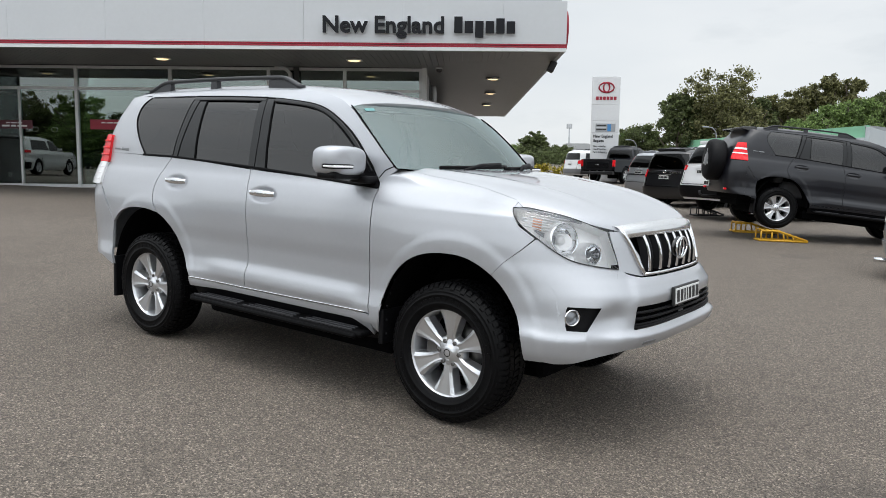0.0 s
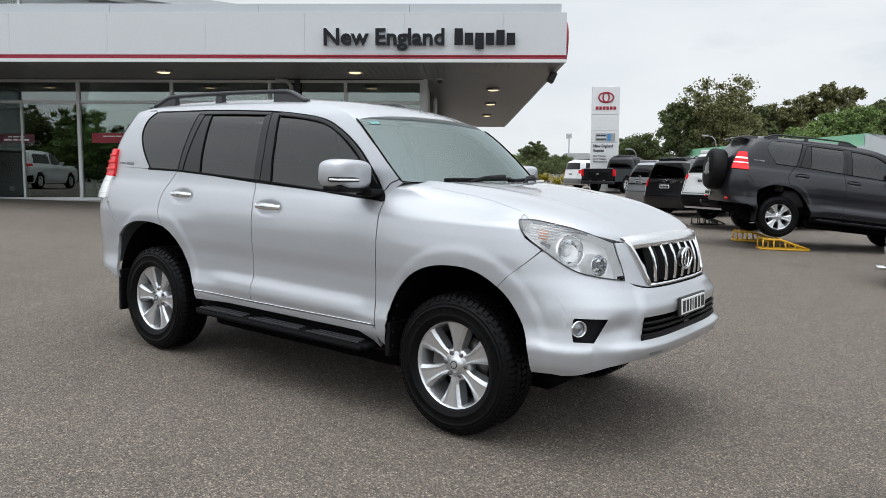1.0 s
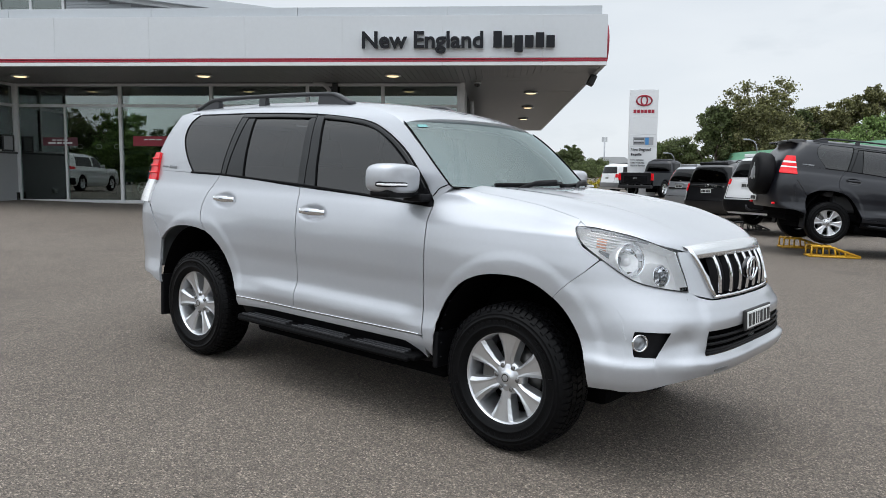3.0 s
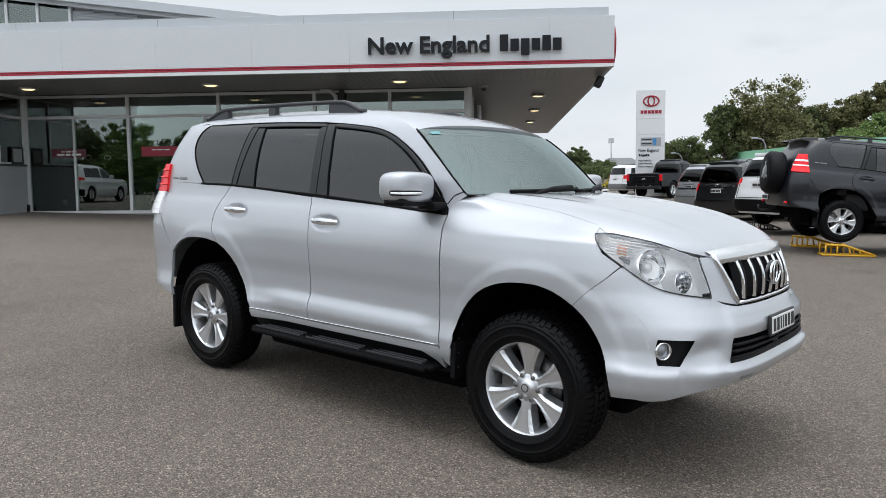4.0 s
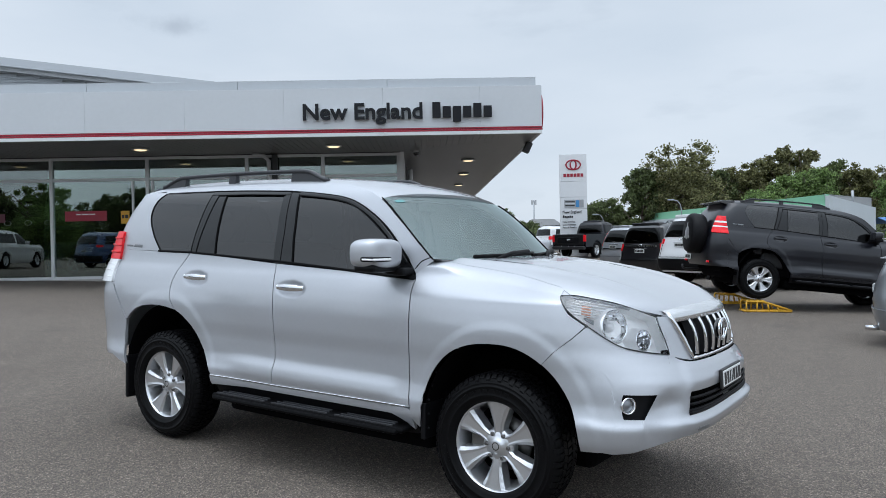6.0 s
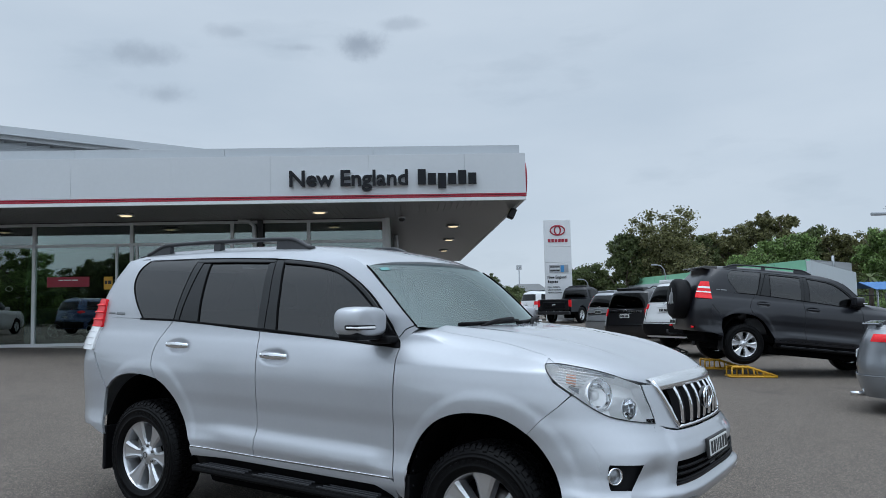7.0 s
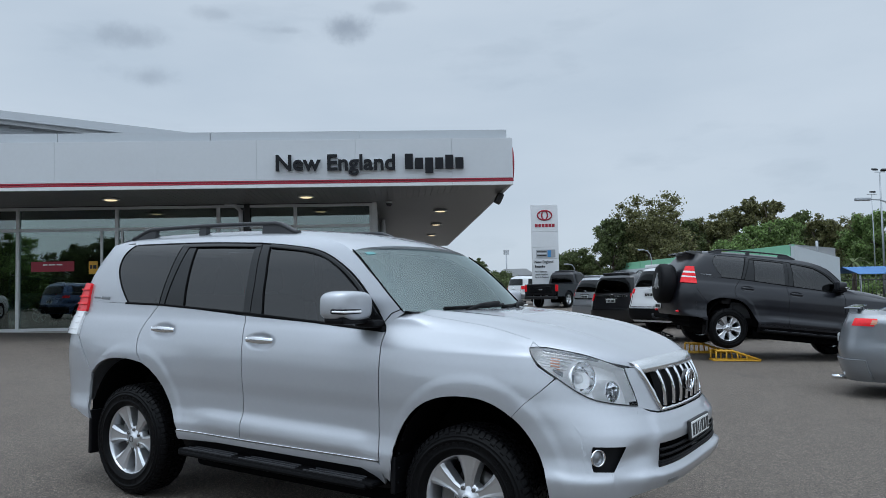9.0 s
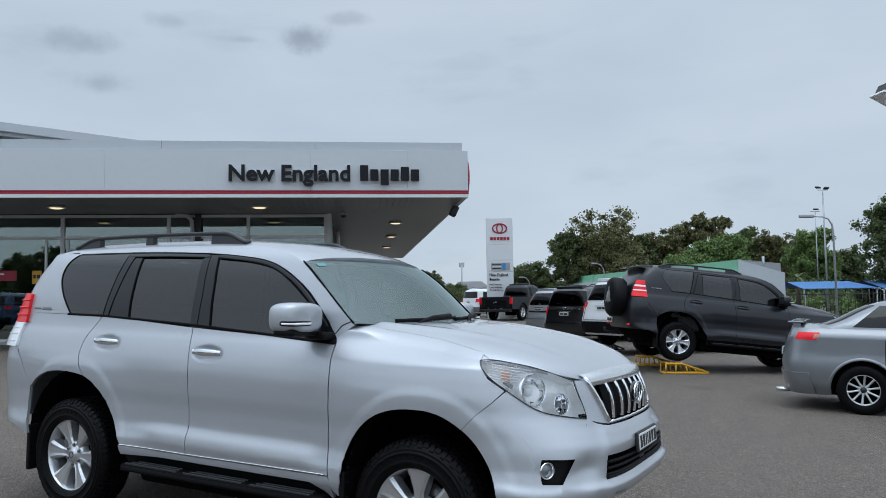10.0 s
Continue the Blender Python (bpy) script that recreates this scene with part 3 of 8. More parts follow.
# outlines on the flank, as (x, z)
DOOR_B = [(-1.632, 0.521), (-1.636, 0.72), (-1.648, 0.95), (-1.662, 1.12), (-1.70, 1.30)]
DOOR_F = [(-0.535, 0.530), (-0.552, 0.64), (-0.560, 0.735), (-0.562, 1.0), (-0.565, 1.134), (-0.578, 1.243)]
DOOR_R = [(-2.240, 0.548), (-2.338, 0.708), (-2.45, 0.845), (-2.63, 0.946), (-2.70, 1.04), (-2.716, 1.127), (-2.672, 1.25), (-2.588, 1.350)]
def arch_line(a0, a1, cx, fore, aft, n=26):
    """A wheel arch's edge between two angles: rounder towards the front than towards the back."""
    out = []
    for t in np.linspace(a0, a1, n):
        c, s = math.cos(t), math.sin(t)
        r, e = (fore, 2.0) if c > 0 else (aft, 2.5)
        out.append((cx + math.copysign(abs(c) ** (2 / e), c) * r, 0.42 + 0.514 * abs(s) ** (2 / e) * (1 if s > 0 else -1)))
    return out


def soft_line(poly, rounds=3):
    """The same line with its corners rounded off."""
    p = [tuple(q) for q in poly]
    for _ in range(rounds):
        q = [p[0]]
        for (x0, z0), (x1, z1) in zip(p, p[1:]):
            q += [(0.75 * x0 + 0.25 * x1, 0.75 * z0 + 0.25 * z1), (0.25 * x0 + 0.75 * x1, 0.25 * z0 + 0.75 * z1)]
        p = q + [p[-1]]
    return p


JOIN = 1.006
ARCH_F = arch_line(math.pi - 0.08, JOIN, 0.035, 0.463, 0.492)
ARCH_F2 = arch_line(JOIN, 0.06, 0.035, 0.463, 0.492, 18)
ARCH_R = [(-3.235, 0.835), (-3.17, 0.89), (-3.10, 0.928), (-3.03, 0.950), (-2.96, 0.961), (-2.88, 0.966), (-2.80, 0.966), (-2.72, 0.960), (-2.63, 0.946)]
DOOR_R = [(-2.222, 0.522), (-2.275, 0.61), (-2.338, 0.708), (-2.40, 0.79), (-2.47, 0.858), (-2.55, 0.912), (-2.63, 0.946)] + soft_line([(-2.63, 0.946), (-2.70, 1.03), (-2.722, 1.127), (-2.672, 1.25), (-2.588, 1.350)])
DOOR_B, DOOR_F = soft_line(DOOR_B), soft_line(DOOR_F)
BELT = [(-2.97, 1.355), (-2.585, 1.352), (-2.32, 1.341), (-1.66, 1.312), (-1.1, 1.28), (-0.58, 1.245)]
WIN_REAR = [(-2.945, 1.357), (-3.05, 1.47), (-3.125, 1.575), (-3.148, 1.655), (-3.125, 1.735), (-3.06, 1.793)]
WIN_TOP = [(-3.06, 1.793), (-2.49, 1.800), (-1.70, 1.783), (-1.38, 1.757), (-1.20, 1.735), (-1.074, 1.697), (-0.933, 1.625), (-0.823, 1.549), (-0.741, 1.471), (-0.64, 1.350), (-0.585, 1.275)]
LAMP_TOP = [(0.340, 1.196), (0.40, 1.201), (0.509, 1.184), (0.60, 1.165), (0.676, 1.134), (0.746, 1.098)]
LAMP_LOW = [(0.340, 1.190), (0.403, 1.118), (0.489, 1.062), (0.595, 0.986), (0.658, 0.952), (0.73, 0.933), (0.819, 0.914)]


WIN_REAR, WIN_TOP, LAMP_TOP, LAMP_LOW = soft_line(WIN_REAR), soft_line(WIN_TOP, 2), soft_line(LAMP_TOP), soft_line(LAMP_LOW)
QE = smooth_curve([-0.60, -0.30, 0.25, 0.33, 0.37, 0.50, 0.86], [0.42, 0.34, 0.23, 0.19, 0.05, 0.0, 0.0])


def strip(a, b, n, m, lift=0.0):
    """The flank between two outlines, n steps along and m across."""
    pa, pb = along(a, n), along(b, n)
    g = pa[:, None] + (pb - pa)[:, None] * np.linspace(0, 1, m)[None, :, None]
    p = side_point(g[..., 0], g[..., 1])
    p[..., 1] -= lift
    return p


def flank(bottom, top, rear, front, nu, nv, lift=0.0):
    g = patch(bottom, top, rear, front, nu, nv)
    p = side_point(g[..., 0], g[..., 1])
    p[..., 1] -= lift
    return p


def scooped(p, x, z):
    """The panel with a finger cup pressed in behind its handle."""
    d = np.clip(1 - ((p[..., 0] - x) / 0.128) ** 2 - ((p[..., 2] - z) / 0.050) ** 2, 0, 1)
    p[..., 1] += 0.024 * d ** 0.6
    return p


def wheel_data():
    """Meshes of one road wheel, its face towards -y and its middle at the hub."""
    r, w = 0.388, 0.132
    tyre = [(0.236, 0.098), (0.243, 0.116), (0.256, 0.126), (0.272, 0.131), (0.274, 0.1335), (0.279, 0.1335), (0.281, 0.132), (0.318, 0.1325), (0.320, 0.135), (0.325, 0.135), (0.327, 0.131), (0.338, 0.127), (0.340, 0.1285), (0.344, 0.127), (0.346, 0.123), (0.360, 0.114), (0.371, 0.102), (0.3775, 0.085), (0.379, 0.0)]
    prof = [(a, b) for a, b in tyre] + [(a, -b) for a, b in tyre[-2::-1]]
    tv, tf = lathe_data(prof, 72)
    case = (list(tv), list(tf))
    tv, tf = [], []
    # tread blocks in five staggered rows, the outer ones bent over the shoulder
    def block(a0, a1, tw, rows):
        b = len(tv)
        for y, lo, hi, t in rows:
            for a in (a0 + tw * t, a1 + tw * t):
                for rr in (lo, hi):
                    tv.append((rr * math.cos(a), y, rr * math.sin(a)))
        for k in range(len(rows) - 1):
            q = b + 4 * k
            tf.extend(((q + 1, q + 5, q + 7, q + 3), (q, q + 4, q + 5, q + 1), (q + 3, q + 7, q + 6, q + 2)))
        e = b + 4 * (len(rows) - 1)
        tf.extend(((b, b + 1, b + 3, b + 2), (e, e + 2, e + 3, e + 1)))
    for k in range(64):
        for row, (y0, y1) in enumerate(((-0.068, -0.030), (-0.022, 0.022), (0.030, 0.068))):
            a0 = 2 * math.pi * (k + 0.5 * (row % 2)) / 64
            block(a0, a0 + 2 * math.pi / 64 * 0.76, 0.030 * (1 if row % 2 else -1), ((y0, 0.374, r, 0), (y1, 0.374, r, 1)))
        for sg in (-1, 1):
            a0 = 2 * math.pi * (k + 0.25) / 64
            long = 0.121 if k % 2 else 0.114
            block(a0, a0 + 2 * math.pi / 64 * (0.66 if k % 2 else 0.78), 0.02, ((sg * 0.076, 0.374, 0.3875, 1), (sg * 0.096, 0.370, 0.383, 0.6), (sg * 0.108, 0.360, 0.3735, 0.3), (sg * long, 0.350, 0.3585 if k % 2 else 0.366, 0)))
    # raised sidewall marks
    for k in range(44):
        if k % 22 in (1, 2, 3, 4, 5, 6, 9, 10, 11, 12, 13, 14, 15, 16, 17):
            a0, a1 = 2 * math.pi * (k + 0.14) / 44, 2 * math.pi * (k + 0.80) / 44
            block(a0, a1, 0, ((-0.1315, 0.288, 0.310, 0), (-0.1345, 0.289, 0.309, 0)))
    return case, (tv, tf)


def rim_data():
    """A six-spoke alloy rim facing -y."""
    prof = [(0.205, 0.10), (0.208, -0.03), (0.214, -0.085), (0.220, -0.100), (0.225, -0.107), (0.230, -0.107), (0.232, -0.098), (0.226, 0.10)]
    v, f = lathe_data(prof, 72)
    for k in range(6):
        a = math.pi / 2 + k * math.pi / 3
        ca, sa = math.cos(a), math.sin(a)
        # spoke by radius: half width at the foot, half width of the flat, depth of flat, shoulder and foot
        rows = [(0.040, 0.030, 0.020, -0.074, -0.068, -0.030), (0.070, 0.029, 0.018, -0.077, -0.068, -0.020), (0.105, 0.031, 0.018, -0.082, -0.071, -0.012), (0.140, 0.043, 0.026, -0.087, -0.075, -0.012), (0.175, 0.056, 0.034, -0.092, -0.080, -0.020), (0.203, 0.070, 0.044, -0.096, -0.086, -0.035), (0.219, 0.080, 0.050, -0.099, -0.093, -0.060)]
        b = len(v)
        for rr, hw, fl, face, edge, back in rows:
            for off, y in ((-hw, back), (-hw * 0.93, edge), (-fl, face), (-fl * 0.55, face + 0.0035), (fl * 0.55, face + 0.0035), (fl, face), (hw * 0.93, edge), (hw, back)):
                v.append((rr * ca - off * sa, y, rr * sa + off * ca))
        for i in range(len(rows) - 1):
            for j in range(7):
                q = b + i * 8 + j
                f.append((q, q + 8, q + 9, q + 1))
    return v, f


def build_wheels(car, steer=0.0, lift=(0, 0, 0, 0)):
    case, blocks = wheel_data()
    tyre = mesh_of("tyre", *case, RUBBER, True)
    tread = mesh_of("tread", *blocks, RUBBER, False)
    rv, rf = rim_data()
    rim = mesh_of("rim", [(p[0] * 1.065, p[1], p[2] * 1.065) for p in rv], rf, ALLOY, True)
    rim.polygons.foreach_set("use_smooth", [i < 72 * 7 for i in range(len(rf))])
    cap = mesh_of("hub_cap", *lathe_data([(0.0, -0.094), (0.026, -0.0935), (0.034, -0.091), (0.040, -0.084), (0.048, -0.080), (0.054, -0.076), (0.082, -0.072), (0.092, -0.062), (0.096, -0.02)], 36), ALLOY, True)
    disc = mesh_of("brake_disc", *lathe_data([(0.06, 0.02), (0.150, 0.02), (0.150, 0.042), (0.06, 0.042)], 40), DISC, True)
    # black disc behind the spokes stands in for shade inside the wheel
    shade_disc = mesh_of("wheel_shadow_well", *lathe_data([(0.0, 0.06), (0.211, 0.06)], 40), CAVITY, False)
    nut = mesh_of("wheel_nut", *lathe_data([(0.0, -0.086), (0.008, -0.086), (0.012, -0.082), (0.013, -0.05)], 6), DISC, False)
    cal = bmesh.new()
    box_bm(cal, (-0.19, -0.035, -0.075), (-0.10, 0.05, 0.075), 0.015)
    caliper = bpy.data.meshes.new("brake_caliper")
    cal.to_mesh(caliper)
    cal.free()
    caliper.materials.append(DISC)
    ring = mesh_of("centre_ring", *lathe_data([(0.017, -0.0950), (0.020, -0.0958), (0.022, -0.0950), (0.022, -0.092), (0.017, -0.092)], 24), DARK_ALLOY)
    for n, (x, s) in enumerate(((0.0, 1), (AXLE_R, 1), (0.0, -1), (AXLE_R, -1))):
        m = pose(x, -0.777 * s, WHEEL_Z + lift[n], 0, (3, 33, 12, 50)[n], (0 if s > 0 else 180) + (steer if x == 0 else 0))
        w = hung("wheel", tyre, car, "", m)
        w["label"] = "all-terrain tyre on a silver six-spoke alloy rim"
        tagged(hung("tread", tread, w), "", "", "", "stuff")
        for nm, me in (("rim", rim), ("hub_cap", cap), ("brake_disc", disc), ("spoke_shade_disc", shade_disc), ("brake_caliper", caliper), ("centre_ring", ring)):
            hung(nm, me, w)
        for k in range(6):
            a = k * math.pi / 3 + math.pi / 6 + math.pi / 2
            hung("wheel_nut", nut, w, "", pose(0.066 * math.cos(a), 0, 0.066 * math.sin(a)))


def flat_bars(name, m, width, height, counts, mat, parent, label=""):
    """Plain bars in place of writing: counts gives each bar's share of the width."""
    bm = bmesh.new()
    total, x = sum(abs(c) for c in counts), 0.0
    for c in counts:
        if c > 0:
            box_bm(bm, (x / total * width - width / 2, -0.002, -height / 2), ((x + c) / total * width - width / 2, 0.002, height / 2), 0, m)
        x += abs(c)
    return part(name, bm, mat, parent, label)


def build_wagon(name, m, paint, label, spare=False, side_step=True, roof_mark=False, wheels_lift=(0, 0, 0, 0), dark_tail=False):
    """A four-wheel-drive station wagon with five doors."""
    car = empty(name, m, label, "car")
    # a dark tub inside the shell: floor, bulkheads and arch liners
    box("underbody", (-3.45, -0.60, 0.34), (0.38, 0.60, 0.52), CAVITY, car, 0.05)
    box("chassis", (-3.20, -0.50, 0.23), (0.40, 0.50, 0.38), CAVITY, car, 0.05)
    # the -2.26 block is added in black to stand in for shadow under the step
    box("step_shade_block", (-2.26, -0.74, 0.245), (-0.50, 0.74, 0.40), CAVITY, car, 0.04)
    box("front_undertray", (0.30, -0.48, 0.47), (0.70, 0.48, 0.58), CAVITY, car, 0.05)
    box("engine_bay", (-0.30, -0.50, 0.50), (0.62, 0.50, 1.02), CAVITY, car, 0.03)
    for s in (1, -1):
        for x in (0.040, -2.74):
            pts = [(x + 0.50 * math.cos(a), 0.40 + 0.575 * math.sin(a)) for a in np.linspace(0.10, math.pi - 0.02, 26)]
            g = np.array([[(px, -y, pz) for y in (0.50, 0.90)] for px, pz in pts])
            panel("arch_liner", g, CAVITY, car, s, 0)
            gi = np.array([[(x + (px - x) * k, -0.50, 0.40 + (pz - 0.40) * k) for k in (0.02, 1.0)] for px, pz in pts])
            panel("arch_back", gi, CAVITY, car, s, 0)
    # flanks
    for s in (1, -1):
        door = panel("front_door", scooped(flank([(-1.628, 0.521), (-0.535, 0.530)], [(-1.694, 1.306), (-1.1, 1.275), (-0.584, 1.240)], DOOR_B, DOOR_F, 76, 70), -1.515, 1.146), paint, car, s, 0.03)
        rear = panel("rear_door", scooped(flank([(-2.222, 0.522), (-1.638, 0.521)], [(-2.588, 1.347), (-2.32, 1.337), (-1.706, 1.307)], DOOR_R, [(x - 0.006, z) for x, z in DOOR_B], 60, 70), -2.463, 1.175), paint, car, s, 0.03)
        wing = flank([(-0.528, 0.530), (-0.505, 0.455), (-0.470, 0.42)] + ARCH_F, [(-0.603, 1.318)] + [(x, float(SHOULDER(x))) for x in (-0.5, -0.4, -0.2, 0.0, 0.2, 0.335)], [(x + 0.007, z) for x, z in DOOR_F] + [(-0.603, 1.318)],
                     [ARCH_F[-1], (0.36, 0.935), (0.43, 0.995), (0.487, 1.056), (0.40, 1.112), (0.335, 1.2)], 90, 56)
        lid = np.array([bonnet_point(np.full(9, p[0]), np.linspace(0, float(QE(p[0])) - 0.006, 9))[1:] for p in wing[:, -1]])
        panel("front_wing", np.concatenate([wing, lid], 1), paint, car, s, 0.008)
        tip = np.array([bonnet_point(np.full(6, x), np.linspace(0, 0.26, 6)) for x in np.linspace(0.30, 0.43, 8)])
        panel("bonnet_corner", lifted(tip, -0.004), paint, car, s, 0)
        panel("rear_wing", flank([(-3.44, 1.10)] + ARCH_R, [(-3.44, 1.36), (-2.97, 1.352), (-2.595, 1.347)], [(-3.44, 1.10), (-3.44, 1.36)],
              [(x - 0.007, z) for x, z in DOOR_R[7:]], 70, 40), paint, car, s, 0.02)
        panel("rear_pillar", flank([(-3.44, 1.36), (-2.97, 1.352)], [(-3.44, 1.80), (-3.06, 1.80)], [(-3.44, 1.36), (-3.44, 1.80)], WIN_REAR[:-1] + [(-3.06, 1.80)], 16, 20), paint, car, s, 0.02)
        sill = strip([(-2.222, 0.462), (-1.86, 0.478), (-1.2, 0.478), (-0.66, 0.478), (-0.56, 0.44), (-0.512, 0.40)], [(-2.235, 0.517), (-1.632, 0.515), (-0.535, 0.524), (-0.512, 0.49)], 60, 7)
        panel("sill", sill, paint, car, s, 0.02)
        # black strip below the painted sill: the step's shadow put into its colour
        under = strip([(-2.215, 0.36), (-1.2, 0.36), (-0.56, 0.36), (-0.50, 0.37)], [(-2.222, 0.462), (-1.86, 0.478), (-1.2, 0.478), (-0.66, 0.478), (-0.56, 0.44), (-0.512, 0.40)], 60, 5, -0.03)
        panel("sill_shade", under, TRIM, car, s, 0.02, "black strip for the step shadow on the lower sill")
        # window surrounds, pillars and glass
        outer = [(x, float(ROOF_EDGE(x)) + 0.004) for x in np.linspace(-3.10, -1.10, 20)] + [(-0.99, 1.758), (-0.92, 1.722), (-0.86, 1.684), (-0.69, 1.543), (-0.59, 1.449), (-0.500, 1.371), (-0.487, 1.352)]
        panel("roof_side_rail", strip(WIN_TOP, outer, 60, 7), paint, car, s, 0.015)
        panel("front_glass", flank([(-1.64, 1.31), (-1.1, 1.278), (-0.60, 1.246)], [(-1.66, 1.780), (-1.38, 1.757), (-1.20, 1.735)], [(-1.64, 1.31), (-1.66, 1.780)],
              [(-0.60, 1.246), (-0.66, 1.35), (-0.755, 1.471), (-0.84, 1.549), (-0.945, 1.622), (-1.08, 1.692), (-1.20, 1.735)], 24, 20, -0.004), TINT, door, s, 0.0, "dark tinted glass")
        panel("rear_glass", flank([(-2.585, 1.352), (-1.705, 1.312)], [(-2.49, 1.797), (-1.705, 1.785)], [(-2.585, 1.352), (-2.49, 1.797)], [(-1.705, 1.312), (-1.725, 1.785)], 16, 14, -0.004), TINT, rear, s, 0.0, "dark tinted glass")
        panel("quarter_glass", flank([(-2.945, 1.358), (-2.59, 1.354)], [(-3.06, 1.793), (-2.50, 1.800)], WIN_REAR, [(-2.59, 1.354), (-2.50, 1.800)], 14, 16, -0.004), TINT, car, s, 0.0, "dark tinted glass")
        panel("middle_pillar", strip([(-1.732, 1.305), (-1.728, 1.5), (-1.752, 1.785)], [(-1.560, 1.300), (-1.578, 1.55), (-1.612, 1.775)], 18, 5, 0.002), PILLAR, car, s, -0.01, "black pillar trim")
        panel("rear_pillar_trim", strip([(-2.586, 1.352), (-2.485, 1.799)], [(-2.530, 1.350), (-2.410, 1.790)], 14, 4, 0.003), PILLAR, car, s, -0.01, "black pillar trim")
        panel("fixed_pane", strip([(-2.530, 1.350), (-2.412, 1.776)], [(-2.323, 1.347), (-2.333, 1.770)], 14, 4, 0.0015), PILLAR, rear, s, -0.006, "dark fixed pane")
        for line, w in (([(-2.586, 1.352), (-2.485, 1.799)], 0.013), ([(-2.530, 1.350), (-2.410, 1.785)], 0.013), ([(-1.668, 1.305), (-1.658, 1.5), (-1.690, 1.782)], 0.007), ([(-1.558, 1.305), (-1.577, 1.57), (-1.612, 1.762)], 0.010)):
            ribbon("window_seal", along(line, 14), w, 0.004, SEAL, car, s)
        ribbon("window_divider", along([(-2.323, 1.345), (-2.333, 1.770)], 12), 0.011, 0.004, SEAL, rear, s)
        ribbon("belt_moulding", along([(x, z + 0.002) for x, z in BELT], 50), 0.015, 0.005, SEAL, car, s)
        ribbon("weather_shield", along(soft_line([(-1.605, 1.766), (-1.38, 1.746), (-1.20, 1.723), (-1.078, 1.684), (-0.948, 1.616), (-0.842, 1.538), (-0.755, 1.455), (-0.66, 1.335)]), 50), 0.028, 0.008, PILLAR, door, s, "smoked rain deflector")
        ribbon("window_header", along([(-2.49, 1.783), (-2.1, 1.782), (-1.70, 1.771)], 24), 0.032, 0.004, PILLAR, rear, s)
        for line in ([(-2.42, 1.767), (-2.1, 1.765), (-1.745, 1.757)], [(-2.49, 1.800), (-2.1, 1.797), (-1.62, 1.780), (-1.38, 1.758), (-1.20, 1.736), (-1.074, 1.698), (-0.933, 1.626), (-0.823, 1.550), (-0.741, 1.472), (-0.64, 1.352)], [(-1.60, 1.750), (-1.36, 1.731), (-1.187, 1.703), (-1.081, 1.668), (-0.965, 1.603), (-0.859, 1.524), (-0.760, 1.438)]):
            ribbon("window_seal", along(soft_line(line), 40), 0.0055, 0.009, SEAL, car, s)
        ribbon("quarter_seal", along([(-3.04, 1.796), (-2.49, 1.800)], 16), 0.005, 0.003, SEAL, car, s)
        ribbon("quarter_seal", along(WIN_REAR[::-1] + [(-2.945, 1.357), (-2.60, 1.353)], 40), 0.006, 0.002, SEAL, car, s)
        ribbon("wing_gap", along([(-0.600, 1.300), (-0.562, 1.348), (-0.500, 1.373)], 10), 0.006, 0.002, SEAL, car, s)
        ribbon("door_bright_strip", along([(-2.225, 0.524), (-1.632, 0.523), (-0.56, 0.532)], 30), 0.008, 0.005, CHROME if paint is SILVER else TRIM, car, s)
        # mirror triangle and mirror
        tri = flank([(-0.80, 1.262), (-0.572, 1.246)], [(-0.735, 1.44), (-0.722, 1.44)], [(-0.80, 1.262), (-0.735, 1.44)], [(-0.572, 1.246), (-0.645, 1.345), (-0.722, 1.44)], 8, 6, 0.006)
        panel("mirror_triangle", tri, TRIM, door, s, 0.01)
        build_mirror(car, door, paint, s)
        for hx, hz in ((-1.512, 1.150), (-2.462, 1.180)):
            build_handle(door if hx > -2 else rear, paint, hx, hz, s)
        # side step and mud flaps
        if side_step:
            build_step(car, s)
        for fx, back in ((-0.44, 1), (-3.215, 1)):
            bm = bmesh.new()
            box_bm(bm, (fx - 0.02, -0.915 if s > 0 else 0.70, 0.24 if fx < -1 else 0.36), (fx + 0.012, -0.70 if s > 0 else 0.915, 0.56), 0.008)
            part("mud_flap", bm, TRIM, car)
        for bz in (0.42, 0.50, 0.58, 0.66, 0.74):
            lathe("arch_clip", [(0.0, -0.005), (0.006, -0.004), (0.008, 0.0)], TRIM, car, 8, "y", "", True, pose(-0.425 + max(0, bz - 0.6) * 0.35, -0.885 * s, bz))
        build_lamp(car, paint, s)
    # bonnet, roof, windscreen
    xs = np.r_[np.linspace(-0.44, 0.60, 30), np.linspace(0.63, 0.855, 16)]
    q = np.linspace(0, 1, 26)
    bon = np.array([bonnet_point(np.full(26, x), QE(x) + (1 - QE(x)) * q) for x in xs])
    full = np.concatenate([bon, bon[:, -2::-1] * (1, -1, 1)], 1)
    # a shallow dish with two raised lines runs along the bonnet
    yy, xx = np.abs(full[..., 1]), full[..., 0]
    full[..., 2] += 0.010 * np.exp(-((yy - 0.50 - 0.10 * (0.3 - xx)) / 0.05) ** 2) * ramp01(0.75 - xx, 0, 0.3) - 0.006 * np.exp(-(yy / 0.3) ** 2)
    panel("bonnet", full, paint, car, 1, 0.025)
    xr = np.linspace(-3.50, -0.842, 56)
    rows = []
    for x in xr:
        r = roof_point(np.full(20, x), np.linspace(0, 1, 20))
        rows.append(np.concatenate([r, r[-2::-1] * (1, -1, 1)]))
    rows = np.array(rows)
    back = np.clip((rows[..., 0] + 1.4) / 0.5, 0, 1) ** 2
    rows[..., 0] -= 0.075 * back * (rows[..., 1] / 0.68) ** 2
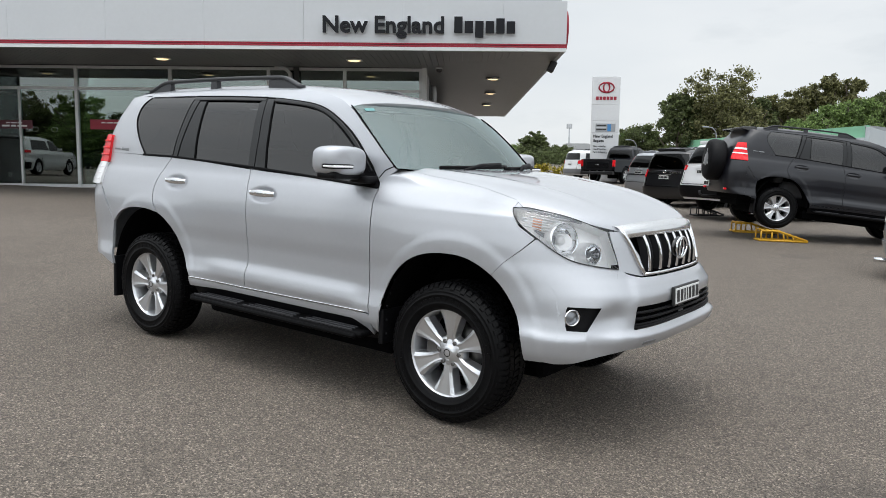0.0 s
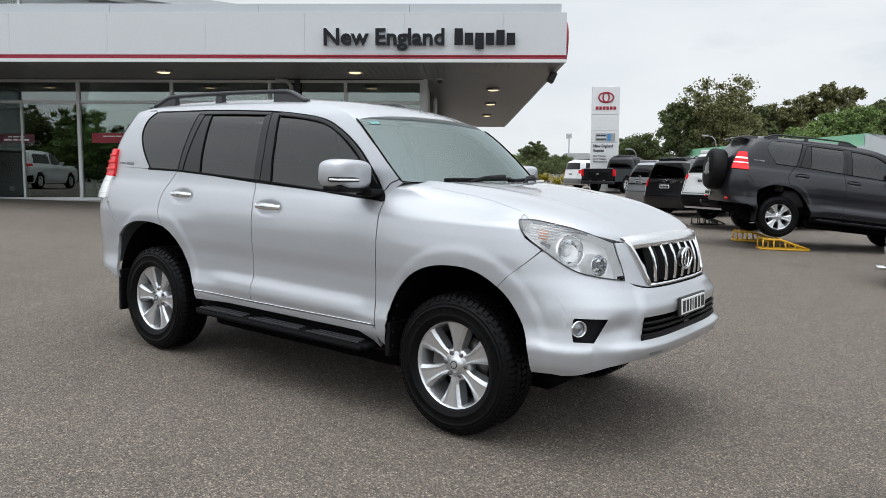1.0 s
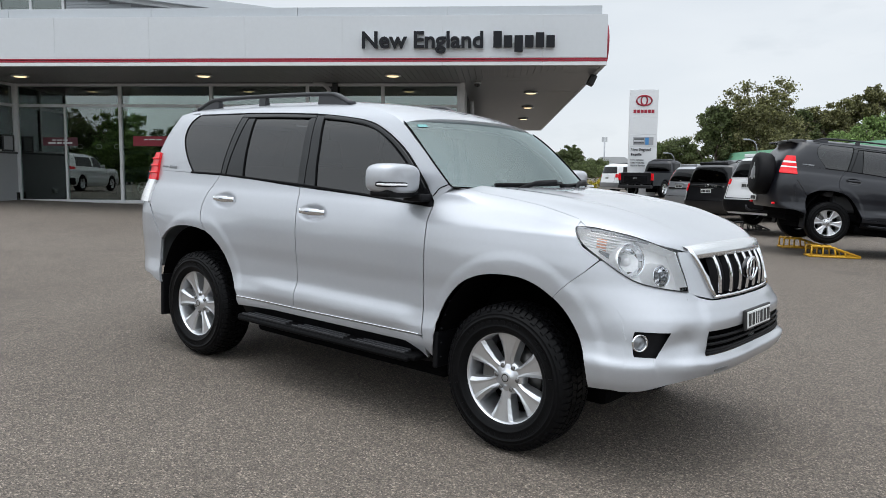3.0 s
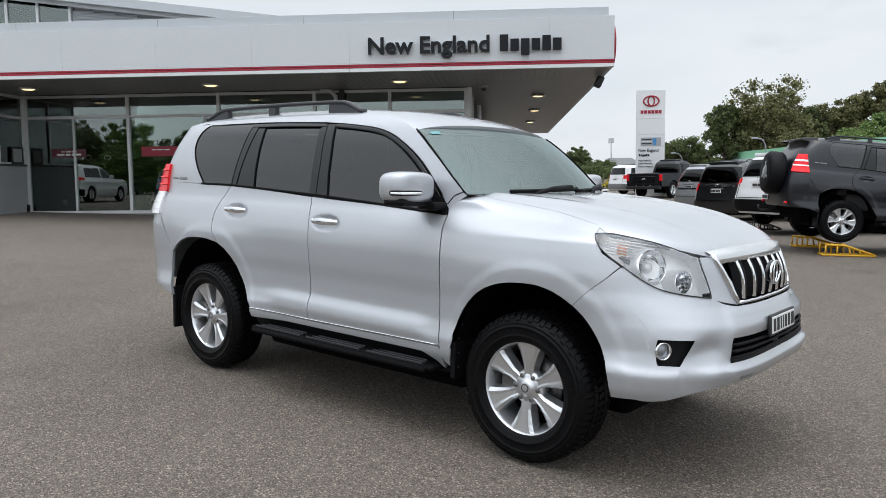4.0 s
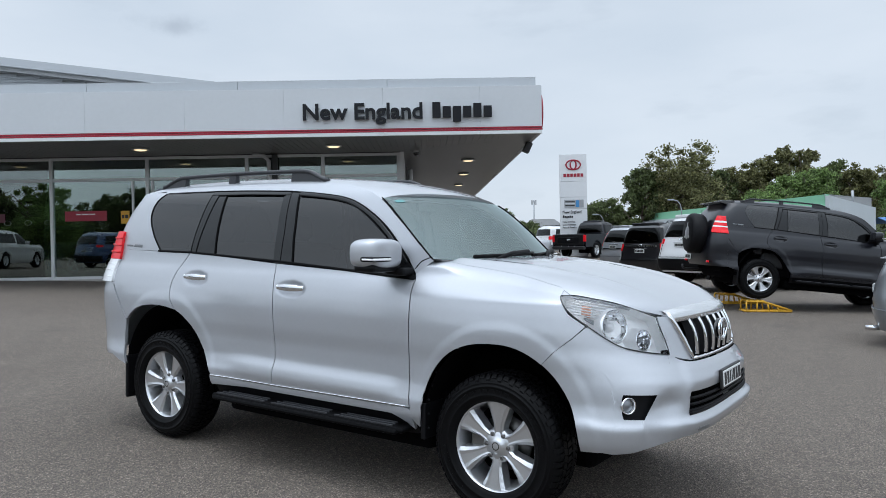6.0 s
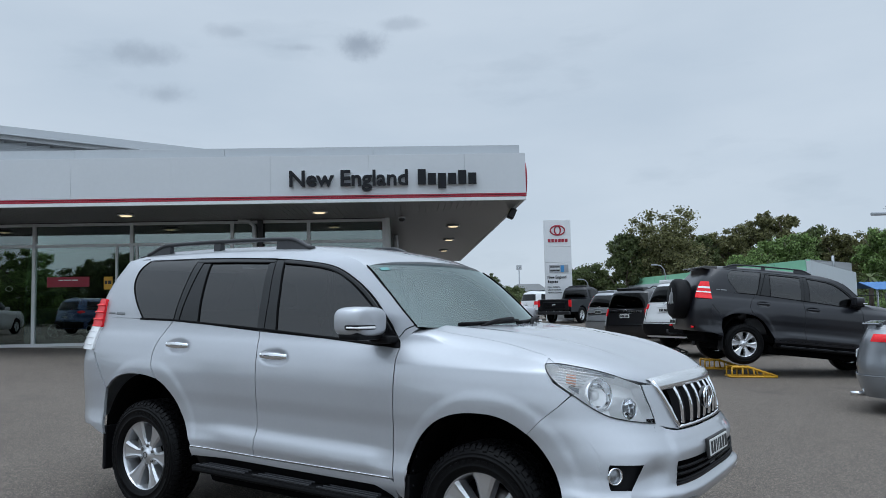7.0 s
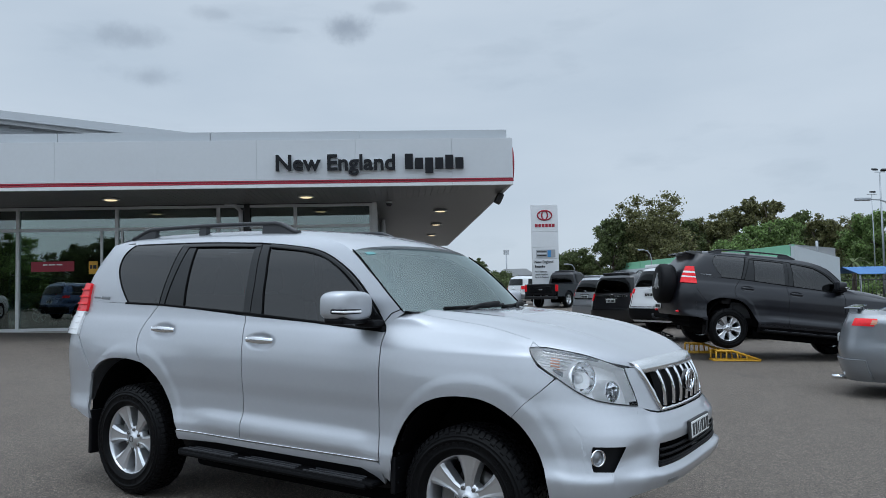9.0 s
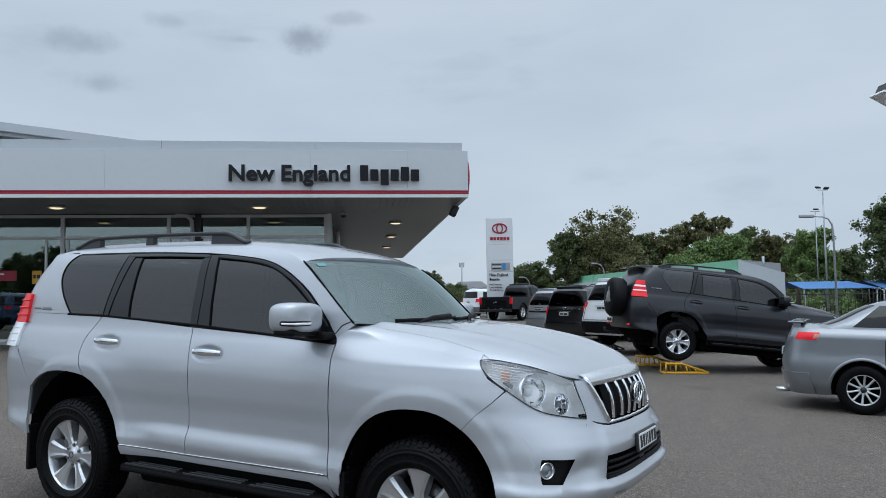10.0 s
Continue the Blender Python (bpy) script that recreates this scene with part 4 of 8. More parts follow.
    rows[..., 0] += 0.20 * np.clip((-3.10 - rows[..., 0]) / 0.40, 0, 1) * (rows[..., 1] / 0.68) ** 2
    panel("roof", rows, paint, car, 1, 0.02)
    u, v = np.meshgrid(np.linspace(-1, 1, 28), np.linspace(0, 1, 16), indexing="ij")
    ex, ey, ez = (smooth_curve([0, 0.24, 0.50, 0.89, 1.0], k)(v) for k in ([-0.490, -0.583, -0.685, -0.855, -0.915], [0.772, 0.768, 0.757, 0.722, 0.706], [1.362, 1.448, 1.543, 1.684, 1.724]))
    wx = (-0.30 - 0.545 * v) * (1 - u ** 2) + ex * u ** 2
    wz = (1.345 + 0.408 * v + 0.030 * np.sin(v * math.pi)) * (1 - u ** 2) + ez * u ** 2
    ws = np.stack([wx, -u * ey, wz], -1)[::-1]
    for s in (0, -1):
        tube("screen_seal", [Vector(p) for p in lifted(ws, 0.002)[s]], 0.005, SEAL, car, 6)
    panel("windscreen", ws, SCREEN, car, 1, 0.0, "green-tinted windscreen glass")
    if not spare:
        lab = lifted(ws, 0.003)
        ii, jj = np.interp(np.linspace(0.80, 0.90, 4), (np.linspace(-1, 1, 28)), np.arange(28)), np.linspace(0.90, 0.945, 4) * 15
        lab = np.array([[[np.interp(j, np.arange(16), [np.interp(27 - i, np.arange(28), lab[:, k, c]) for k in range(16)]) for c in range(3)] for j in jj] for i in ii])
        panel("screen_label", lab, TEAL, car, 1, 0, "small teal label on the windscreen")
    for lo, hi, nm in ((0.0, 0.06, "screen_border"),):
        k = (np.linspace(lo, hi, 3) * 15)
        sub = np.stack([np.stack([np.interp(k, range(16), ws[i, :, c]) for c in range(3)], -1) for i in range(28)])
        panel(nm, lifted(sub, -0.004), GLOSS_BLACK, car, 1, 0)
    cw = np.array([[(-0.30 - 0.13 * a * a + d, -a * 0.735, 1.332 - 0.012 * (d > 0.03) - 0.05 * a ** 4) for d in (-0.05, 0.0, 0.03, 0.08)] for a in np.linspace(1, -1, 20)])
    panel("cowl_panel", cw, TRIM, car, 1, 0.02)
    build_wipers(car)
    build_front(car, paint)
    build_back(car, paint, spare, dark_tail)
    build_rails(car)
    build_cabin(car)
    build_wheels(car, 0.0, wheels_lift)
    return car


def build_mirror(car, door, paint, s):
    """A door mirror: arm, housing, painted cap with a slim lamp."""
    c = Vector((-0.716, -0.985, 1.392))
    v, f = [], []
    n, k = 36, 18
    for i in range(k + 1):
        a = -math.pi / 2 + math.pi * i / k
        for j in range(n):
            b = 2 * math.pi * j / n
            e = lambda t, p: math.copysign(abs(t) ** p, t)
            y = 0.147 * e(math.cos(a), 0.32) * e(math.cos(b), 0.50)
            z = 0.086 * e(math.cos(a), 0.32) * e(math.sin(b), 0.52)
            x = 0.085 * e(math.sin(a), 0.7) - 0.04 * (y < 0) * (y / 0.147) ** 2
            z *= 1 - 0.10 * (z > 0) * max(0.0, y / 0.147) ** 2
            v.append((c.x + x, (c.y + y) * s, c.z + z))
    for i in range(k):
        for j in range(n):
            q = [i * n + j, i * n + (j + 1) % n, (i + 1) * n + (j + 1) % n, (i + 1) * n + j]
            f.append(tuple(q[::-1] if s > 0 else q))
    mir = hung("mirror_housing", mesh_of("mirror_housing", v, f, paint, True), door, "painted mirror housing")
    bm = bmesh.new()
    box_bm(bm, (c.x - 0.08, c.y - 0.125, c.z - 0.104), (c.x + 0.066, c.y + 0.140, c.z - 0.058), 0.020)
    box_bm(bm, (c.x - 0.02, c.y + 0.09, c.z - 0.126), (c.x + 0.115, c.y + 0.22, c.z - 0.082), 0.014)
    if s < 0:
        bmesh.ops.scale(bm, vec=(1, -1, 1), verts=bm.verts)
    part("mirror_arm", bm, TRIM, mir)
    bm = bmesh.new()
    box_bm(bm, (c.x - 0.010, c.y - 0.151, c.z - 0.044), (c.x + 0.090, c.y + 0.012, c.z - 0.016), 0.010)
    if s < 0:
        bmesh.ops.scale(bm, vec=(1, -1, 1), verts=bm.verts)
    part("lamp_slot", bm, TRIM, mir)
    bm = bmesh.new()
    box_bm(bm, (c.x + 0.004, c.y - 0.154, c.z - 0.037), (c.x + 0.097, c.y + 0.002, c.z - 0.024), 0.006)
    if s < 0:
        bmesh.ops.scale(bm, vec=(1, -1, 1), verts=bm.verts)
    part("mirror_lamp", bm, REFLECTOR, mir, "clear side repeater lamp")


def build_handle(door, paint, x, z, s):
    """A pull handle that bridges the scooped cup of its door."""
    y0 = float(half_width(x, z))
    v, f = [], []
    for i in range(13):
        t = -1 + i / 6
        px, out = x + 0.116 * t, 0.024 - 0.016 * t * t
        hz = 0.025 * (1 - 0.35 * t * t)
        for j in range(8):
            a = 2 * math.pi * j / 8
            v.append((px, -(y0 + out + 0.009 * math.cos(a)) * s, z + 0.004 + hz * math.sin(a)))
    for i in range(12):
        for j in range(8):
            q = (i * 8 + j, i * 8 + (j + 1) % 8, (i + 1) * 8 + (j + 1) % 8, (i + 1) * 8 + j)
            f.append(q)
    f += [tuple(range(8)), tuple(range(96, 104))]
    hung("door_handle", mesh_of("door_handle", v, f, CHROME if paint is SILVER else paint, True), door, "bright pull handle")


def build_step(car, s):
    """A ribbed black running board on brackets."""
    def piece(nm, lo, hi, bev, parent, label="", mat=TRIM):
        lo, hi = (lo, hi) if s > 0 else ((lo[0], -hi[1], lo[2]), (hi[0], -lo[1], hi[2]))
        return box(nm, lo, hi, mat, parent, bev, label)
    board = piece("side_step", (-2.16, -0.975, 0.385), (-0.54, -0.78, 0.418), 0.014, car, "ribbed black running board", SEAL)
    piece("step_nose", (-2.14, -0.992, 0.376), (-0.58, -0.955, 0.406), 0.014, board, "", SEAL)
    for x0, x1 in ((-2.12, -1.66), (-1.60, -1.12), (-1.06, -0.62)):
        for k in range(5):
            y = -0.966 + 0.036 * k
            piece("tread_rib", (x0 + 0.02 * k, y, 0.414), (x1 - 0.01 * k, y + 0.009, 0.427), 0.003, board, "", RAIL)
    for x in (-1.95, -1.34, -0.75):
        piece("bracket", (x - 0.03, -0.85, 0.36), (x + 0.03, -0.60, 0.41), 0.005, board)


def build_lamp(car, paint, s):
    """A head lamp: lens over a bright bowl with two projectors and an indicator."""
    g = patch(LAMP_LOW, LAMP_TOP, [(0.340, 1.190), (0.340, 1.196)], [(0.819, 0.914), (0.79, 0.995), (0.746, 1.098)], 30, 16)
    p = side_point(g[..., 0], g[..., 1])
    lamp = panel("headlamp", lifted(p, -0.075), REFLECTOR, car, s, -0.075, "clear head lamp with twin projectors")
    panel("lamp_lens", lifted(p, 0.004), LENS, lamp, s, 0.008)
    ring = lifted(p, 0.005)
    rim = np.concatenate([ring[:, 0], ring[-1, 1:], ring[::-1, -1][1:], ring[0, ::-1][1:]])
    rim[:, 1] *= s
    v, f = tube_data(list(map(Vector, rim)), 0.0028, 6)
    hung("lamp_seal", mesh_of("lamp_seal", v, f, GLOSS_BLACK, True), lamp)
    for x, z, r in ((0.622, 1.060, 0.082), (0.735, 0.990, 0.054)):
        c = side_point(x, z)
        eps = 0.01
        n = np.cross(side_point(x + eps, z) - c, side_point(x, z + eps) - c)
        n = n / np.linalg.norm(n)
        n = n * (0.35, 0.6, 0.5) + (0.55, 0, 0)
        d = Vector(n).normalized()
        m = Matrix.Translation(Vector(c) - d * (0.058 if r > 0.06 else 0.050)) @ d.to_track_quat("Z", "Y").to_matrix().to_4x4()
        if s < 0:
            m = Matrix.Diagonal((1, -1, 1, 1)) @ m
        lathe("projector_shroud", [(r, 0.030), (r * 1.06, 0.024), (r * 1.12, -0.01), (r * 1.20, -0.05)], REFLECTOR, lamp, 32, "z", "", True, m)
        lathe("projector_ring", [(r, 0.030), (r * 0.95, 0.034), (r * 0.90, 0.026), (r * 0.88, 0.018)], CHROME, lamp, 32, "z", "", True, m)
        lathe("projector_bowl", [(r * 0.88, 0.018), (r * 0.78, -0.004), (r * 0.58, -0.020), (r * 0.34, -0.030)], CHROME, lamp, 12, "z", "faceted bright bowl", False, m)
        lathe("bulb_cap", [(r * 0.34, -0.030), (r * 0.30, -0.004), (r * 0.18, 0.006), (0.0, 0.008)], REFLECTOR if r > 0.06 else BADGE, lamp, 20, "z", "", True, m)
    gw = patch([(0.475, 1.098), (0.575, 1.035)], [(0.475, 1.106), (0.575, 1.075)], [(0.475, 1.098), (0.475, 1.106)], [(0.575, 1.035), (0.575, 1.075)], 8, 4)
    panel("lamp_wedge", lifted(side_point(gw[..., 0], gw[..., 1]), -0.030), BADGE, lamp, s, 0.012, "grey wedge trim")
    gi = patch([(0.462, 1.115), (0.505, 1.10)], [(0.455, 1.165), (0.50, 1.155)], [(0.462, 1.115), (0.455, 1.165)], [(0.505, 1.10), (0.50, 1.155)], 6, 6)
    panel("indicator", lifted(side_point(gi[..., 0], gi[..., 1]), -0.018), AMBER, lamp, s, 0.01, "amber indicator")
    for k in range(6):
        z = 1.115 + 0.013 * k
        a = side_point(np.linspace(0.40, 0.60, 8), np.full(8, z) - np.linspace(0, 0.03, 8))
        a[:, 1] += 0.022
        a[:, 1] *= s
        tube("lamp_flute", a, 0.003, WHITE_LENS, lamp, 5)


def build_wipers(car):
    for y0, y1, nm in ((-0.50, 0.15, 1), (0.12, 0.64, 2)):
        def on_glass(y, up):
            u = y / 0.73
            return Vector((-0.30 - 0.13 * u * u - 0.95 * up, y, 1.353 + 0.75 * up + 0.004))
        arm = tube("wiper", [on_glass(y0 + 0.12, -0.02) + Vector((0.03, 0, 0.015)), on_glass((y0 + y1) / 2, 0.012) + Vector((0.016, 0, 0.026)), on_glass(y1 - 0.10, 0.022) + Vector((0.014, 0, 0.028))], 0.014, TRIM, car, 6, "black windscreen wiper")
        tube("wiper_blade", [on_glass(y0 - 0.02 + (y1 - y0) * t, 0.002 + 0.016 * t) + Vector((0.006, 0, 0.016)) for t in np.linspace(0, 1, 8)], 0.013, RUBBER, arm, 6)
        lathe("wiper_pivot", [(0.0, 0.02), (0.014, 0.016), (0.018, 0.0)], TRIM, arm, 12, "z", "", True, Matrix.Translation(on_glass(y0 + 0.12, -0.02) + Vector((0.03, 0, 0.0))))


def bumper_relief(a, z, ledge):
    """How far the bumper's mouldings stand out: a ledge below the fog lamps, a hollow beside the intake, a lip and a snout in the middle."""
    z0 = ledge(a)
    out = 0.011 * ramp01(a, 0.44, 0.56) * np.exp(-(np.maximum(z - z0, 0) / 0.026) ** 2) * np.exp(-(np.maximum(z0 - z, 0) / 0.085) ** 2)
    out = out - 0.026 * np.exp(-((a - 0.415) / 0.075) ** 2) * np.exp(-((z - 0.685) / 0.06) ** 2)
    mid = 1 - ramp01(a, 0.27, 0.335)
    out = out + 0.012 * mid * ramp01(z, 0.70, 0.78) * (1 - ramp01(z, 0.84, 0.90))
    lip = np.exp(-(np.maximum(z - 0.592, 0) / 0.022) ** 2) * np.exp(-(np.maximum(0.592 - z, 0) / 0.075) ** 2)
    return out + lip * (0.028 * (1 - ramp01(a, 0.36, 0.52)) + 0.012 * mid)


def build_front(car, paint):
    """Bumper with fog lamps and intake, grille, emblem and number plate."""
    low = smooth_curve([0.0, 0.30, 0.45, 0.54, 0.64, 0.735], [0.536, 0.528, 0.506, 0.486, 0.460, 0.450])
    ledge = smooth_curve([0.40, 0.46, 0.54, 0.64, 0.77, 0.855], [0.616, 0.612, 0.592, 0.574, 0.572, 0.588])
    edge = [(float(nose_a(x, z)), z) for x, z in LAMP_LOW[::-1] if x > 0.45]
    top = smooth_curve([0.0, 0.22, 0.30] + [a for a, _ in edge], [0.868, 0.870, 0.884] + [z for _, z in edge])
    a_in, a_f0, a_f1, a_end = 0.285, 0.505, 0.70, 0.735
    av = np.unique(np.r_[np.linspace(0, a_in, 18), np.linspace(a_in, a_f0, 22), np.linspace(a_f0, a_f1, 16), np.linspace(a_f1, a_end, 4)])
    fr = np.unique(np.r_[np.linspace(0, 0.30, 16), np.linspace(0.30, 0.60, 13), np.linspace(0.60, 1, 22)])
    rows = []
    for a in av:
        zz = np.interp(fr, [0, 0.30, 0.60, 1], [float(low(a)), 0.622, 0.738, float(top(a))])
        v = np.clip((fr - 0.30) / 0.30, 0, 1)
        aa = a + 0.075 * (1 - v) * math.exp(-((a - a_f0) / 0.06) ** 2) * np.clip(fr / 0.30, 0, 1) - 0.012 * np.abs(2 * v - 1) ** 3 * math.exp(-((a - a_f1) / 0.05) ** 2)
        p = nose_point(np.maximum(aa, 0), zz)
        plain = p
        p = p + bumper_relief(a, zz, ledge)[:, None] * np.array([math.cos(a * 1.3), -math.sin(a * 1.3), 0])
        rows.append(p)
    rows = np.array(rows)
    ac, fc = (av[:-1] + av[1:]) / 2, (fr[:-1] + fr[1:]) / 2
    inside = (fc > 0.30) & (fc < 0.60)
    hole = ((ac < a_in) | ((ac > a_f0) & (ac < a_f1)))[:, None] & inside[None]
    # the cheek runs from there to the wheel arch and the wing
    line = [tuple(p[[0, 2]]) for p in plain]
    x1, z1 = line[-1]
    cheek = patch([(ARCH_F2[-1][0] + 0.003, ARCH_F2[-1][1]), (0.60, 0.455), line[0]], [(ARCH_F2[0][0] + 0.003, ARCH_F2[0][1] - 0.004), (0.36, 0.929), (0.43, 0.989), (0.490, 1.050), (x1, z1)], [(x + 0.003, z) for x, z in ARCH_F2[::-1]], line, 34, len(fr))
    cheek = side_point(cheek[..., 0], cheek[..., 1])
    ca = nose_a(cheek[..., 0], cheek[..., 2])
    lift = bumper_relief(ca, cheek[..., 2], ledge) * ramp01(1 - ca, 0.06, 0.16)
    cheek = cheek + lift[..., None] * np.stack([np.cos(ca * 1.3), -np.sin(ca * 1.3), 0 * ca], -1)
    cheek[-1] = rows[-1]
    pan = np.concatenate([cheek, rows[-2::-1]], 0)
    keep = np.concatenate([np.ones((len(cheek) - 1, len(fr) - 1), bool), ~hole[::-1]], 0)
    bumper = None
    for s in (1, -1):
        v, f = sheet(pan, s, 0.025, keep)
        ob = hung("front_bumper" if bumper is None else "bumper_half", mesh_of("front_bumper", v, f, paint, True), car if bumper is None else bumper)
        bumper = bumper or ob
    return build_front_details(car, paint, bumper, a_in, a_f0, a_f1)


def nose_patch(a0, a1, z0, z1, n, m, lift=0.0):
    a, z = np.meshgrid(np.linspace(a1, a0, n), np.linspace(z0, z1, m), indexing="ij")
    return lifted(nose_point(a, z), lift) if lift else nose_point(a, z)


def both(p):
    """A patch that ends on the middle plane, with its mirror image."""
    return np.concatenate([p, p[-2::-1] * (1, -1, 1)], 0)


def build_front_details(car, paint, bumper, a_in, a_f0, a_f1):
    # lower intake
    panel("intake_back", both(nose_patch(0, a_in + 0.01, 0.60, 0.76, 12, 6, -0.06)), CAVITY, bumper, 1, 0)
    for z in (0.645, 0.675, 0.705):
        p = both(nose_patch(0, a_in, z, z, 14, 2, -0.025))[:, 0]
        tube("intake_bar", p, 0.008, TRIM, bumper, 6)
    p = both(nose_patch(0, a_in, 0.632, 0.632, 14, 2, -0.002))[:, 0]
    tube("intake_edge", p, 0.010, TRIM, bumper, 6)
    for s in (1, -1):
        a, z = np.meshgrid(np.linspace(0.235, 0.15, 8), np.linspace(0.546, 0.562, 3), indexing="ij")
        out = bumper_relief(a, z, lambda q: 0.6 + 0 * q) + 0.0025
        panel("lip_slot", nose_point(a, z) + out[..., None] * np.stack([np.cos(a * 1.3), -np.sin(a * 1.3), 0 * a], -1), BADGE, bumper, s, 0.004)
    # fog lamps in black bezels
    for s in (1, -1):
        bez = panel("fog_bezel", nose_patch(a_f0 - 0.012, a_f1 + 0.012, 0.612, 0.748, 10, 8, -0.035), TRIM, bumper, s, 0)
        c = nose_point(0.655, 0.685)
        m = Matrix.Translation(Vector(c) * 1.0 - Vector((0.03, -0.012, 0))) @ Vector((0.83, -0.5, 0)).normalized().to_track_quat("Z", "Y").to_matrix().to_4x4()
        if s < 0:
            m = Matrix.Diagonal((1, -1, 1, 1)) @ m
        lathe("fog_ring", [(0.042, 0.018), (0.040, 0.027), (0.035, 0.022), (0.033, 0.0)], CHROME, bez, 28, "z", "", True, m)
        lathe("fog_lens", [(0.033, 0.008), (0.026, 0.014), (0.0, 0.017)], STEEL_PAINT, bez, 24, "z", "clear fog lamp lens", True, m)
    # grille: dark well, bright frame, upright bars
    g_hi, g_lo = 1.105, 0.892
    well = both(nose_patch(0, 0.375, g_lo - 0.02, g_hi + 0.02, 16, 8, -0.05))
    grille = panel("grille", well, CAVITY, car, 1, -0.05, "dark grille with bright upright bars")

    def gp(y, z, lift):
        lo, hi = 0.0, 0.8
        for _ in range(24):
            mid = (lo + hi) / 2
            lo, hi = (mid, hi) if -nose_point(mid, z)[1] < abs(y) else (lo, mid)
        q = nose_point(lo, z)
        return np.array([q[0] + lift, y, z])
    for k in range(7):
        y = (k - 3) * 0.108
        ztop = g_hi - 0.004 - 0.02 * (abs(y) / 0.33) ** 2
        zz = np.linspace(g_lo + 0.006, ztop, 8)
        wide = 0.034
        rows = []
        for z in zz:
            bow = 0.016 * math.sin(math.pi * (z - g_lo) / (g_hi - g_lo))
            rows.append([gp(y + d * wide, z, l + bow) for d, l in ((-0.9, -0.045), (-0.55, -0.004), (0.0, 0.006), (0.55, -0.004), (0.9, -0.045))])
        panel("grille_bar", np.array(rows)[::-1], TRIM, grille, 1, 0)
        rows = [[gp(y + d * wide, z, 0.016 * math.sin(math.pi * (z - g_lo) / (g_hi - g_lo)) + l) for d, l in ((-0.71, -0.006), (-0.67, 0.005), (-0.58, 0.008), (-0.53, 0.002))] for z in zz]
        panel("bar_bright_edge", np.array(rows)[::-1], CHROME, grille, 1, 0)
    # frame: broad bright band above, slim sides and foot
    def band(line, w0, name, label=""):
        v, f = tube_data([Vector(p) for p in line], w0, 8)
        return hung(name, mesh_of(name, v, f, CHROME, True), grille, label)
    rows = []
    for y in np.linspace(-0.515, 0.515, 30):
        dz = -0.012 * (abs(y) / 0.5) ** 3
        rows.append([gp(y * k, z + dz, l) for k, z, l in ((0.915, g_hi - 0.030, -0.012), (0.92, g_hi - 0.024, 0.010), (0.96, g_hi + 0.006, 0.020), (1.0, g_hi + 0.030, 0.012), (1.0, g_hi + 0.038, -0.02))])
    panel("grille_header", np.array(rows), SATIN, grille, 1, 0, "broad bright grille header")
    for s in (1, -1):
        band([gp(s * (0.49 - 0.085 * t), g_hi + 0.008 - (g_hi - g_lo + 0.012) * t, 0.004) for t in np.linspace(0, 1, 8)], 0.014, "grille_side_frame")
        g = patch([(0.822, 0.910), (0.892, 0.874)], [(0.752, 1.100), (0.790, 1.098)], [(0.822, 0.910), (0.793, 0.998), (0.752, 1.100)], [(0.892, 0.874), (0.855, 0.99), (0.790, 1.098)], 5, 10)
        panel("lamp_filler", side_point(g[..., 0], g[..., 1]), paint, car, s, 0.02)
    band([gp(y, g_lo - 0.008, 0.004) for y in np.linspace(-0.405, 0.405, 16)], 0.009, "grille_foot")
    # oval emblem, plain
    c = gp(0, 1.0, 0.026)
    for rx, rz, th in ((0.078, 0.056, 0.0075), (0.028, 0.050, 0.006)):
        pts = [Vector((c[0] + 0.006, c[1] + rx * math.cos(t), c[2] + rz * math.sin(t))) for t in np.linspace(0, 2 * math.pi, 29)]
        v, f = tube_data(pts, th, 6)
        hung("emblem", mesh_of("emblem", v, f, CHROME, True), grille, "bright oval emblem")
    lathe("emblem_back", [(0.0, 0.004), (0.070, 0.002), (0.077, -0.02)], GLOSS_BLACK, grille, 28, "x", "", True, Matrix.Translation(c) @ Matrix.Diagonal((1, 1.02, 0.74, 1)))
    # number plate in a dark surround
    pl = Matrix.Translation((0.992, -0.025, 0.757)) @ pose(0, 0, 0, 0, 0, 90) @ pose(0, 0, 0, -4, 0, 0)
    bm = bmesh.new()
    box_bm(bm, (-0.198, -0.004, -0.052), (0.198, 0.014, 0.052), 0.006, pl)
    plate = part("number_plate", bm, PLATE_BLACK, car, "white number plate in a black surround")
    bm = bmesh.new()
    box_bm(bm, (-0.184, -0.007, -0.042), (0.184, 0.0, 0.042), 0.003, pl)
    part("plate_face", bm, PLATE_WHITE, plate)
    flat_bars("plate_bars", pl @ Matrix.Translation((0, -0.007, 0)), 0.335, 0.062, (4, -2.2, 4, -2.2, 2, -2.2, 1.5, -2.2, 4, -2.2, 4, -2.2, 5), PLATE_BLACK, plate)


